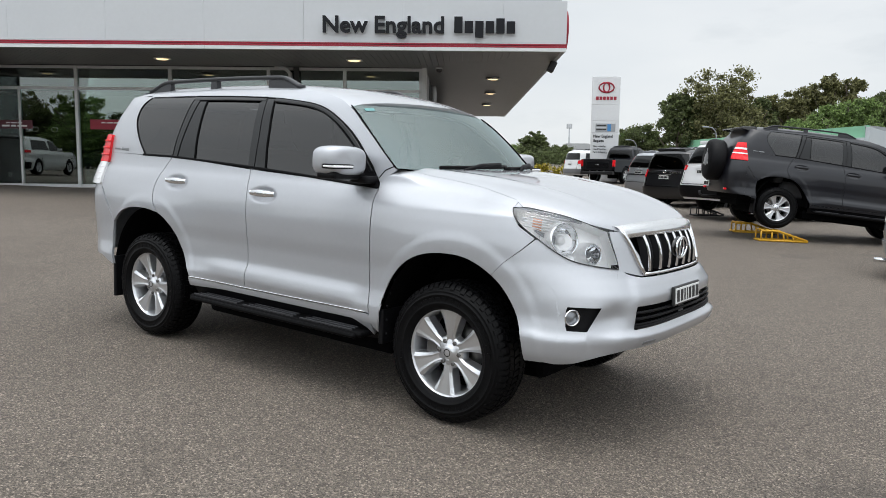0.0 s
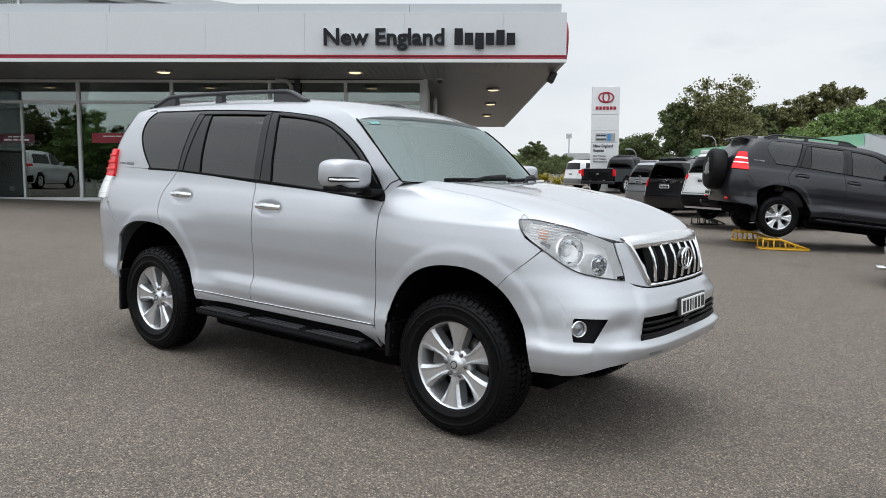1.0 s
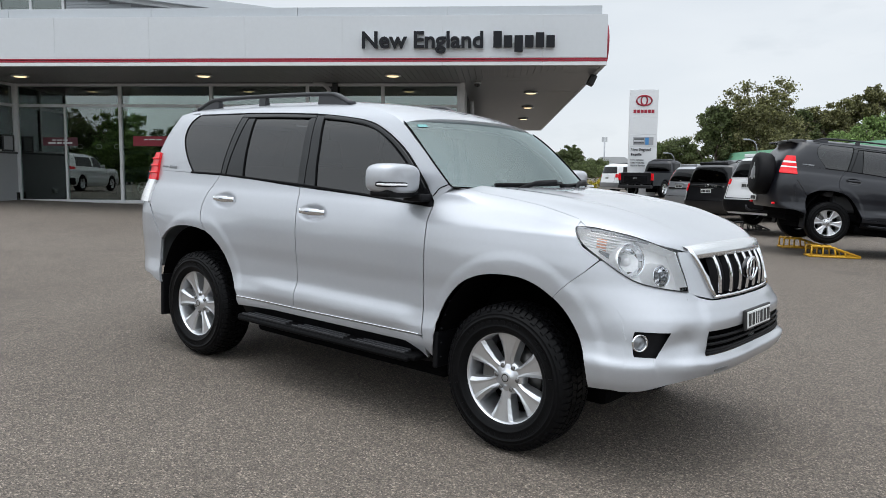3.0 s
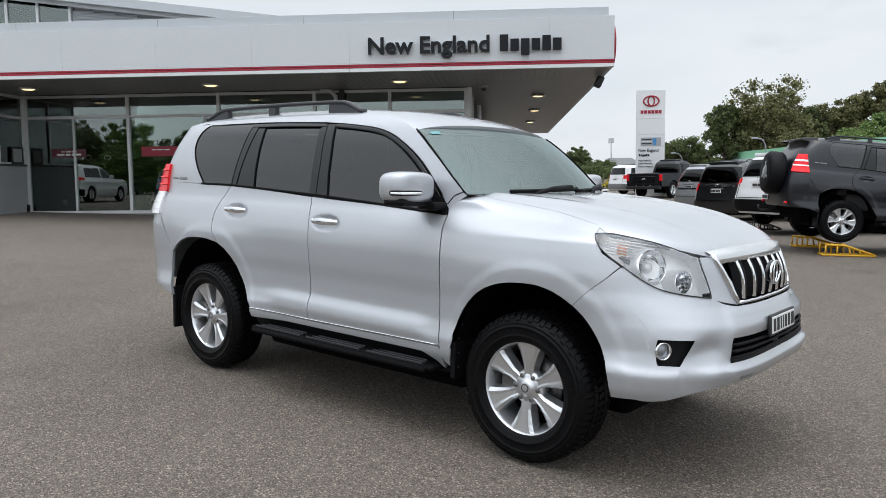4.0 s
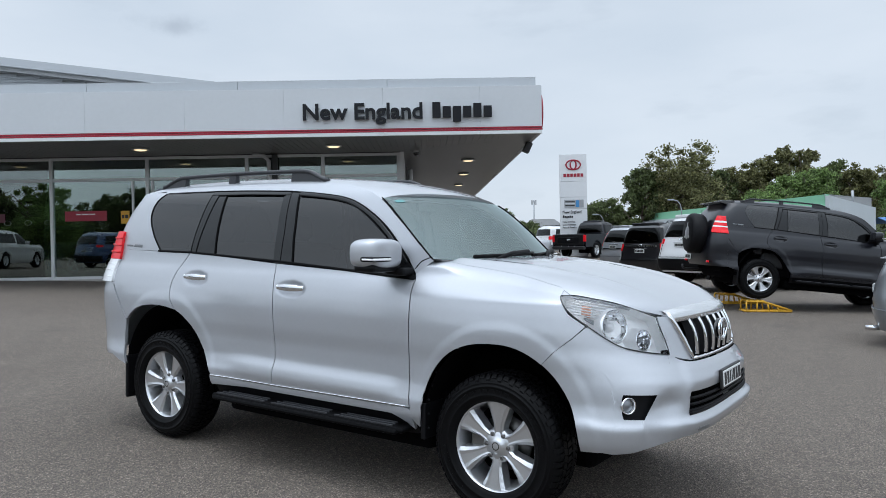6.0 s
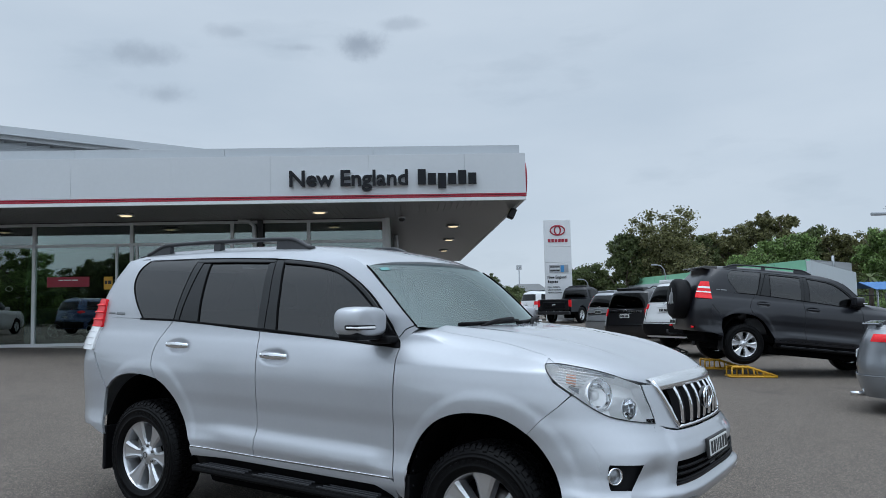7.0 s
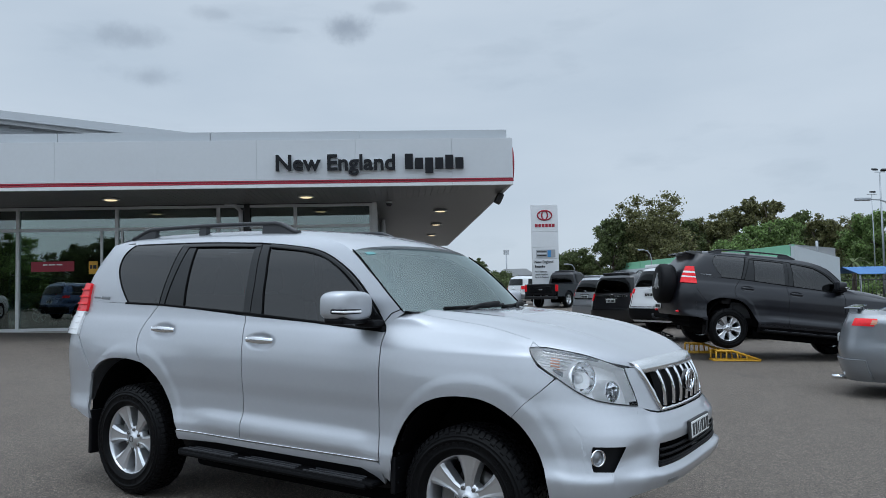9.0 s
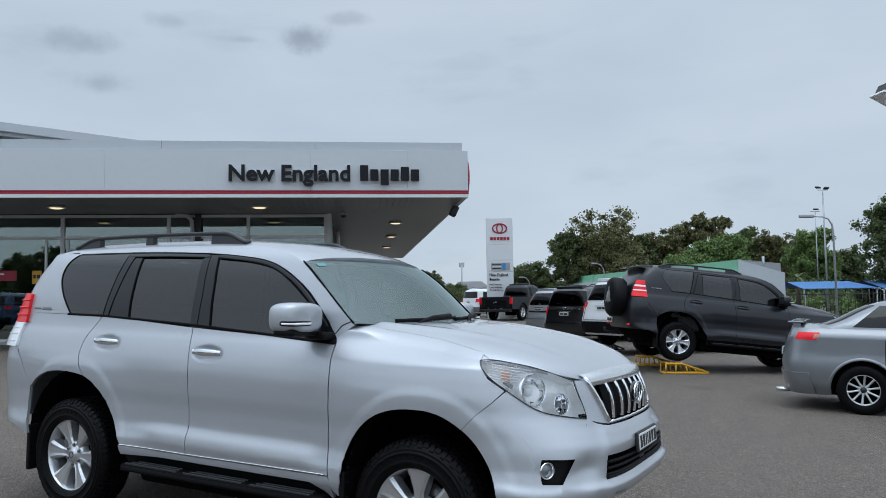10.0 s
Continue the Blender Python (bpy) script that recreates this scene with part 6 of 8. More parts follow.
            tube("door_gap", [(p[0], (p[1] - 0.001) * s, p[2]) for p in pts], 0.004, CAVITY, car, 5)
    simple_wheel_set(car, wheelbase, half, radius, face or ALLOY, dark_wheels)
    return car


def wagon_shape(length, wb, width, height, belt=1.06, front=0.92, rake=0.18, cabin_front=-0.35):
    rear = -(length - front)
    w = width / 2
    return Shape([(0.24, front - 0.12), (0.40, front - 0.02), (0.60, front), (0.80, front - 0.03), (belt, front - 0.28)],
                 [(0.24, rear + 0.10), (0.40, rear + 0.02), (0.62, rear), (0.85, rear + 0.05), (belt, rear + 0.09)],
                 [(0.24, w - 0.10), (0.40, w - 0.02), (0.58, w - 0.005), (0.72, w - 0.02), (0.90, w - 0.01), (belt, w - 0.05)],
                 [(belt, cabin_front), (belt + 0.12, cabin_front - 0.20), (height - 0.16, cabin_front - 0.68), (height - 0.05, cabin_front - 0.95), (height, cabin_front - 1.25)],
                 [(belt, rear + 0.09), (belt + 0.15, rear + 0.12), (height - 0.14, rear + 0.09 + rake), (height - 0.04, rear + 0.16 + rake), (height, rear + 0.30 + rake)],
                 [(belt, w - 0.05), (belt + 0.15, w - 0.10), (height - 0.16, w - 0.20), (height - 0.05, w - 0.28), (height, w - 0.40)])


# ---- ground ----
def ground_z(x, y):
    """The forecourt falls gently from the showroom towards the street."""
    return -0.0295 * np.clip(x, -45, 25) - 0.004 * np.clip(y, -30, 40)


def build_ground():
    xs = np.r_[[-900, -400, -150, -80], np.linspace(-46, 26, 37), [60, 150, 400, 900]]
    ys = np.r_[[-900, -400, -150, -60], np.linspace(-30, 42, 37), [80, 150, 400, 900]]
    v = [(x, y, float(ground_z(x, y))) for x in xs for y in ys]
    n = len(ys)
    f = [(i * n + j, (i + 1) * n + j, (i + 1) * n + j + 1, i * n + j + 1) for i in range(len(xs) - 1) for j in range(n - 1)]
    ob = new("ground", mesh_of("ground", v, f, ASPHALT, True))
    tagged(ob, "worn grey asphalt forecourt with fine gravelly grain", "ground", "", "structure")


build_ground()

# ---- showroom; its frame: x along the front, y into the building ----
SHOP = pose(0, 0, 0, 0, 0, 36.87)
SOFFIT_Z, FRONT_Y, GLASS_Y, RIGHT_X, LEFT_X, WALL_X = 4.03, 13.70, 17.2, 1.94, -24.0, -1.60


def build_showroom():
    base = 0.55
    shop = empty("showroom", SHOP, "car showroom with a pale grey fascia, red stripe and full-height glazing", "building")
    # fascia: panels, cap set back, red stripe, pale lower edge
    joints = [RIGHT_X, 0.45, -1.88] + [-4.25 - 2.365 * i for i in range(9)]
    for a, b in zip(joints, joints[1:]):
        box("fascia_panel", (b + 0.0015, FRONT_Y, SOFFIT_Z + 0.165), (a - 0.0015, FRONT_Y + 0.06, SOFFIT_Z + 1.145), PANEL_WHITE, shop, 0.002)
        box("fascia_edge", (b + 0.002, FRONT_Y - 0.012, SOFFIT_Z - 0.01), (a - 0.002, FRONT_Y + 0.08, SOFFIT_Z + 0.072), PANEL_EDGE, shop, 0.004)
    end = joints[-1]
    box("red_stripe", (end, FRONT_Y - 0.016, SOFFIT_Z + 0.074), (RIGHT_X + 0.01, FRONT_Y + 0.05, SOFFIT_Z + 0.118), RED_SIGN, shop, 0.004)
    box("red_stripe", (end, FRONT_Y - 0.016, SOFFIT_Z + 0.128), (RIGHT_X + 0.01, FRONT_Y + 0.05, SOFFIT_Z + 0.158), RED_SIGN, shop, 0.003)
    box("fascia_core", (end, FRONT_Y + 0.06, SOFFIT_Z + 0.06), (RIGHT_X - 0.01, FRONT_Y + 0.30, SOFFIT_Z + 1.135), PALE_WALL, shop)
    for i in range(6):
        box("parapet_cap", (1.84 - 3.62 * (i + 1) + 0.003, FRONT_Y + 0.25, SOFFIT_Z + 1.0), (1.84 - 3.62 * i - 0.003, FRONT_Y + 0.5, SOFFIT_Z + 1.40), CAP_METAL, shop, 0.006)
    # return of the fascia along the side, with a red roundel
    box("side_fascia", (RIGHT_X - 0.10, FRONT_Y + 0.07, SOFFIT_Z), (RIGHT_X, 40.0, SOFFIT_Z + 1.13), PANEL_WHITE, shop, 0.01)
    lathe("red_roundel", [(0.0, 0.06), (0.50, 0.05), (0.56, 0.02), (0.56, 0.0)], RED_SIGN, shop, 40, "x", "red oval sign", True, Matrix.Translation((RIGHT_X + 0.0, FRONT_Y + 0.95, SOFFIT_Z + 0.62)) @ Matrix.Diagonal((2.2, 1.0, 0.95, 1)))
    # soffit boards run square to the edge they belong to and meet in a mitre at the corner
    bm = bmesh.new()

    def board(quad):
        lo = [bm.verts.new((x, y, SOFFIT_Z + 0.002)) for x, y in quad]
        hi = [bm.verts.new((x, y, SOFFIT_Z + 0.03)) for x, y in quad]
        bm.faces.new(lo[::-1])
        for k in range(4):
            bm.faces.new((lo[k], lo[(k + 1) % 4], hi[(k + 1) % 4], hi[k]))
    y_in, x_out = FRONT_Y + 0.09, RIGHT_X - 0.11
    mitre = lambda x: GLASS_Y + (y_in - GLASS_Y) * min(1.0, max(0.0, (x - WALL_X) / (x_out - WALL_X)))
    x = end
    while x < x_out - 0.01:
        x1 = min(x + 0.152, x_out)
        board(((x, y_in), (x1, y_in), (x1, mitre(x1)), (x, mitre(x))))
        x += 0.162
    y = y_in
    while y < 40.0:
        y1 = min(y + 0.152, 40.0)
        left = lambda v: WALL_X + (x_out - WALL_X) * min(1.0, max(0.0, (GLASS_Y - v) / (GLASS_Y - y_in)))
        board(((left(y), y), (x_out, y), (x_out, y1), (left(y1), y1)))
        y += 0.162
    tagged(part("soffit", bm, SOFFIT, shop, "glossy grey boarded soffit"), "", "", "", "stuff")
    box("canopy_deck", (end, FRONT_Y + 0.3, SOFFIT_Z + 0.05), (RIGHT_X - 0.11, 40.0, SOFFIT_Z + 0.9), ROOF_METAL, shop)
    # raised roof behind, its eave rising to the left over lapped boards and a clerestory
    eave = lambda x: 8.60 - 0.1295 * (x + 26.0)
    prism("upper_roof", [(-26.0, eave(-26) + 0.12), (-5.0, eave(-5) + 0.12), (-5.0, 6.12), (-26.0, 8.86)], 3.2, ROOF_METAL, shop, Matrix.Translation((0, 19.12, 0)))
    prism("roof_flashing", [(-26.0, 8.66), (-5.0, 5.94), (-5.0, 6.19), (-26.0, 8.93)], 0.10, CAP_METAL, shop, Matrix.Translation((0, 19.0, 0)))
    prism("eave_board", [(-26.0, eave(-26) - 0.05), (-5.0, eave(-5) - 0.05), (-5.0, eave(-5) + 0.10), (-26.0, eave(-26) + 0.10)], 0.06, ROOF_METAL, shop, Matrix.Translation((0, 19.28, 0)))
    prism("eave_lining", [(-26.0, eave(-26) + 0.08), (-5.0, eave(-5) + 0.08), (-5.0, eave(-5) + 0.118), (-26.0, eave(-26) + 0.118)], 0.26, SOFFIT, shop, Matrix.Translation((0, 19.36, 0)))
    bm = bmesh.new()
    z = 5.4
    while z < 7.1:
        # one lapped board, ending under the slope of the eave
        x1 = min(-5.0, -26.0 + (8.56 - z - 0.09) / 0.1295)
        vs = [bm.verts.new(p) for p in ((-14.38, 19.60, z), (x1, 19.60, z), (x1, 19.64, z + 0.098), (-14.38, 19.64, z + 0.098), (-14.38, 19.66, z), (x1, 19.66, z))]
        for q in ((0, 1, 2, 3), (4, 5, 1, 0)):
            bm.faces.new([vs[k] for k in q])
        z += 0.092
    tagged(part("weatherboards", bm, CAP_METAL, shop, "lapped pale grey boards under the upper roof"), "", "", "", "stuff")
    prism("upper_wall", [(-14.36, 5.3), (-5.2, 5.3), (-5.2, eave(-5.2) + 0.08), (-14.36, eave(-14.36) + 0.08)], 0.2, WALL_GREY, shop, Matrix.Translation((0, 19.68, 0)))
    clear = empty("window_3", Matrix.Identity(4))
    clear.parent = shop
    lights = [-14.45, -15.53, -16.58, -17.63, -18.68]
    for a in lights:
        box("mullion", (a - 0.045, 19.55, 5.4), (a + 0.045, 19.67, eave(a) + 0.07), FRAME, clear, 0.006)
        box("rafter", (a - 0.05, 19.72, eave(a) - 0.22), (a + 0.05, 22.25, eave(a) + 0.10), PALE_WALL, clear, 0.01)
    for a, b in zip(lights, lights[1:]):
        box("sill_rail", (b + 0.045, 19.56, 5.4), (a - 0.045, 19.66, 5.5), FRAME, clear, 0.005)
        prism("pane", [(b + 0.045, 5.5), (a - 0.045, 5.5), (a - 0.045, eave(a) + 0.07), (b + 0.045, eave(b) + 0.07)], 0.012, SHOP_GLASS, clear, Matrix.Translation((0, 19.6, 0)))
    # glazing
    head, transom = SOFFIT_Z - 0.02, 3.375
    win = empty("window_1", Matrix.Identity(4))
    win.parent = shop
    xs = [-14.60, -11.48, -8.78, -5.97, -3.81, WALL_X - 0.06]
    for a in xs:
        box("mullion", (a - 0.045, GLASS_Y - 0.07, base), (a + 0.045, GLASS_Y + 0.07, head), FRAME, win, 0.006)
    for a, b in zip(xs, xs[1:]):
        for z0, z1 in ((base + 0.02, base + 0.10), (transom - 0.04, transom + 0.04), (head - 0.08, head)):
            box("rail", (a + 0.045, GLASS_Y - 0.06, z0), (b - 0.045, GLASS_Y + 0.06, z1), FRAME, win, 0.005)
        box("pane", (a + 0.045, GLASS_Y - 0.006, base + 0.10), (b - 0.045, GLASS_Y + 0.006, transom - 0.04), SHOP_GLASS, win)
        box("pane", (a + 0.045, GLASS_Y - 0.006, transom + 0.04), (b - 0.045, GLASS_Y + 0.006, head - 0.08), SHOP_GLASS, win)
    for a in (-13.15, -9.20, -8.64):
        box("mullion", (a - 0.03, GLASS_Y - 0.05, base + 0.1), (a + 0.03, GLASS_Y + 0.05, transom - 0.04), FRAME, win, 0.005)
    # side bay standing forward: low rendered wall with a dark cap, glass above
    bay = empty("window_4", Matrix.Identity(4))
    bay.parent = shop
    bx, by, sill = -14.62, 14.55, 1.97
    box("bay_wall", (bx - 0.2, by, base - 0.4), (bx, GLASS_Y - 0.08, sill), WALL_GREY, shop, 0.008)
    box("bay_wall", (-24.0, by, base - 0.4), (bx - 0.21, by + 0.2, sill), WALL_GREY, shop, 0.008)
    box("bay_cap", (bx - 0.23, by - 0.03, sill + 0.002), (bx + 0.03, GLASS_Y - 0.075, sill + 0.055), DARK_WALL, shop, 0.006)
    box("bay_cap", (-24.0, by - 0.03, sill + 0.002), (bx - 0.232, by + 0.23, sill + 0.055), DARK_WALL, shop, 0.006)
    box("corner_guard", (bx + 0.002, GLASS_Y - 0.20, base - 0.25), (bx + 0.05, GLASS_Y - 0.085, base + 0.30), GLOSS_BLACK, shop, 0.01)
    stops = [by, 15.97, GLASS_Y - 0.08]
    for y0 in stops:
        box("mullion", (bx - 0.12, max(by, y0 - 0.04), sill + 0.06), (bx - 0.02, y0 + 0.045, head), FRAME, bay, 0.006)
    for y0, y1 in zip(stops, stops[1:]):
        for z0, z1 in ((sill + 0.06, sill + 0.11), (transom - 0.04, transom + 0.04), (head - 0.08, head)):
            box("rail", (bx - 0.11, y0 + 0.05, z0), (bx - 0.03, y1 - 0.045, z1), FRAME, bay, 0.005)
        for z0, z1 in ((sill + 0.11, transom - 0.04), (transom + 0.04, head - 0.08)):
            box("pane", (bx - 0.076, y0 + 0.05, z0), (bx - 0.064, y1 - 0.045, z1), SHOP_GLASS, bay)
    stops = [bx - 0.12 - 2.34 * i for i in range(5)]
    for a, b in zip(stops, stops[1:]):
        box("mullion", (b - 0.04, by + 0.02, sill + 0.06), (b + 0.04, by + 0.12, head), FRAME, bay, 0.006)
        for z0, z1 in ((sill + 0.06, transom - 0.04), (transom + 0.04, head)):
            box("pane", (b + 0.045, by + 0.064, z0), (a - 0.045, by + 0.076, z1), SHOP_GLASS, bay)
    box("bay_floor", (-23.5, by + 0.2, base - 0.2), (bx - 0.2, GLASS_Y + 0.24, base + 0.01), SHOP_FLOOR, shop)
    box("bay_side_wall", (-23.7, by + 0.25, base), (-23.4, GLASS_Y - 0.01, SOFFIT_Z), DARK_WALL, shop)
    box("kerb", (bx + 0.01, GLASS_Y - 0.12, base - 0.25), (WALL_X, GLASS_Y + 0.25, base + 0.02), CONCRETE, shop, 0.01)
    # end wall and side of the building
    box("corner_column", (WALL_X - 0.02, GLASS_Y - 0.10, base - 0.2), (WALL_X + 0.10, GLASS_Y + 0.4, SOFFIT_Z), PANEL_EDGE, shop, 0.01)
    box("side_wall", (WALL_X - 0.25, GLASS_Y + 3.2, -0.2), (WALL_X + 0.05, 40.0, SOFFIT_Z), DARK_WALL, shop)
    sw = empty("window_2", Matrix.Identity(4))
    sw.parent = shop
    for i in range(5):
        y0 = GLASS_Y + 0.45 + 0.55 * i
        box("mullion", (WALL_X - 0.06, y0, base), (WALL_X + 0.06, y0 + 0.08, SOFFIT_Z), FRAME, sw, 0.005)
        if i < 4:
            box("pane", (WALL_X - 0.006, y0 + 0.08, base), (WALL_X + 0.006, y0 + 0.55, SOFFIT_Z), SHOP_GLASS, sw)
    # interior: the room's dimness is put into the dark wall and ceiling colour
    box("showroom_floor", (-23.5, GLASS_Y + 0.25, base - 0.2), (WALL_X - 0.1, 29.0, base + 0.01), SHOP_FLOOR, shop)
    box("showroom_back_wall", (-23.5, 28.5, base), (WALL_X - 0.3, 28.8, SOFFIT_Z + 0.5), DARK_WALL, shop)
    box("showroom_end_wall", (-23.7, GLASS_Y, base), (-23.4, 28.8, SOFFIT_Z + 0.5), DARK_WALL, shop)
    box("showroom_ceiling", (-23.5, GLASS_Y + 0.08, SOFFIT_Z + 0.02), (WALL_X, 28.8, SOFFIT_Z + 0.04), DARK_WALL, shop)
    return shop


build_showroom()


def build_pylon():
    m = Matrix.Translation((-17.98, 36.87, float(ground_z(-18, 36.9)))) @ pose(0, 0, 0, 0, 0, 34)
    py = empty("sign_pylon", m, "tall white dealer sign pylon with red and dark lettering", "sign")
    w = 0.785
    for z0, z1 in ((0.0, 2.78), (2.79, 3.46), (3.47, 4.38), (4.39, 5.98)):
        box("pylon_panel", (-w, -0.16, z0), (w, 0.16, z1), PANEL_EDGE, py, 0.01)
    return py


build_pylon()

# ---- the silver wagon ----
CAR_POSE = Matrix.Translation((-0.0205, -0.0251, 0.0037)) @ pose(0, 0, 0, -0.572, 1.681, 1.538)
build_wagon("station_wagon", CAR_POSE, SILVER, "silver four-wheel-drive wagon with tinted windows and black side steps")

# ---- cars parked beyond ----
def on_ground(x, y, heading, nose_up=0.0, lift=0.0):
    """A pose on the sloping forecourt."""
    h = radians(heading)
    slope = float(ground_z(x + math.cos(h), y + math.sin(h)) - ground_z(x - math.cos(h), y - math.sin(h))) / 2
    return Matrix.Translation((x, y, float(ground_z(x, y)) + lift)) @ pose(0, 0, 0, 0, -math.degrees(math.atan(slope)) - nose_up, heading)


build_wagon("station_wagon", on_ground(0.272, 13.37, 34.0, -4.9), GRAPHITE, "dark grey station wagon with its rear wheels on yellow ramps", spare=True, dark_tail=True)


def build_ramp(x, y, heading, mat, label):
    """A welded wheel ramp: level head, sloping rails, uprights."""
    rp = empty("wheel_ramp", on_ground(x, y, heading), label, "ramp", "wheel ramps")
    for s in (-0.15, 0.15):
        side = tube("side_rail", [(-0.24, s, 0.02), (0.64, s, 0.02)], 0.020, mat, rp, 6)
        tube("slope_rail", [(-0.22, s, 0.20), (0.10, s, 0.20), (0.64, s, 0.03)], 0.020, mat, rp, 6)
        for px, h in ((-0.22, 0.2), (-0.02, 0.2), (0.18, 0.172), (0.36, 0.112)):
            tube("upright", [(px + 0.03 * (px > 0), s, 0.02), (px, s, h)], 0.016, mat, rp, 6)
    for px, h in ((-0.20, 0.22), (-0.10, 0.22), (0.0, 0.22), (0.10, 0.22), (0.20, 0.185), (0.31, 0.15), (0.42, 0.115), (0.53, 0.08)):
        tube("tread_bar", [(px, -0.16, h - 0.005), (px, 0.16, h - 0.005)], 0.014, mat, rp, 6)
    tube("foot", [(-0.24, -0.16, 0.02), (-0.24, 0.16, 0.02)], 0.020, mat, rp, 6)


hx, hy = math.cos(radians(34.0)), math.sin(radians(34.0))
for off in (-0.79, 0.79):
    build_ramp(0.272 - 2.79 * hx - off * hy, 13.37 - 2.79 * hy + off * hx, 34.0, YELLOW, "yellow welded steel wheel ramp under a rear wheel")

build_ramp(-4.75, 16.2, 61.0, BLACK_STEEL, "black steel wheel ramp under the white car")


ROW = "cars parked in the row"
rav = wagon_shape(4.60, 2.66, 1.845, 1.70, 1.06, 0.90, 0.16)
build_shape_car("hatchback_suv", on_ground(-4.39 + 3.70 * math.cos(radians(61)), 14.80 + 3.70 * math.sin(radians(61)), 61, -4.0), WHITE_PAINT, "white compact four-wheel drive with a black lower bumper", rav, 2.66, 0.35,
                lamps=[(0.34, 0.98, 0.97, 1.10, RED_LENS)], rear_glass=(0.60, 1.14, 1.56), sides=[(-3.15, -1.75, 1.12, 1.56, 0.10, -0.05), (-1.65, -0.62, 1.10, 1.56, 0, -0.62)], bumper_z=(0.30, 0.58, TRIM), spoiler=0.16, plate_z=0.93, group=ROW)
klug = wagon_shape(4.87, 2.79, 1.925, 1.75, 1.08, 0.95, 0.14)
build_shape_car("suv", on_ground(-6.88 + 3.92 * math.cos(radians(71)), 18.67 + 3.92 * math.sin(radians(71)), 71), BLACK_PAINT, "black four-wheel drive with a bright tailgate strip", klug, 2.79, 0.37,
                lamps=[(0.42, 0.98, 0.90, 1.13, RED_LENS)], rear_glass=(0.62, 1.16, 1.62), sides=[(-3.3, -1.85, 1.14, 1.60, 0.10, -0.05), (-1.75, -0.65, 1.12, 1.60, 0, -0.62)], bumper_z=(0.32, 0.60, BLACK_PAINT), rails=True, spoiler=0.12, garnish=1.02, plate_z=0.90, group=ROW)
xt = wagon_shape(4.55, 2.62, 1.79, 1.68, 1.05, 0.92, 0.20)
build_shape_car("suv", on_ground(-8.935 + 3.63 * math.cos(radians(61)), 21.35 + 3.63 * math.sin(radians(61)), 61), SILVER, "silver-grey four-wheel drive with tall pillar lamps", xt, 2.62, 0.35,
                lamps=[(0.60, 0.98, 1.08, 1.52, RED_LENS), (0.50, 0.98, 0.98, 1.06, RED_LENS)], rear_glass=(0.52, 1.12, 1.54), sides=[(-3.05, -1.75, 1.10, 1.54, 0.10, -0.05), (-1.65, -0.62, 1.09, 1.54, 0, -0.60)], bumper_z=(0.30, 0.60, SILVER), spoiler=0.10, garnish=0.86, plate_z=0.95, group=ROW)
far = wagon_shape(4.95, 2.85, 1.97, 1.74, 1.10, 0.90, 0.10)
build_shape_car("suv", on_ground(-20.8 + 4.05 * math.cos(radians(61)), 37.9 + 4.05 * math.sin(radians(61)), 61), WHITE_PAINT, "white four-wheel drive beyond the utility", far, 2.85, 0.39,
                lamps=[(0.45, 0.98, 0.93, 1.14, RED_LENS)], rear_glass=(0.60, 1.18, 1.58), sides=[(-3.5, -1.85, 1.16, 1.58, 0.10, -0.05), (-1.75, -0.65, 1.15, 1.58, 0, -0.62)], bumper_z=(0.34, 0.62, STEEL_PAINT), rails=True, plate_z=0.90, group=ROW)


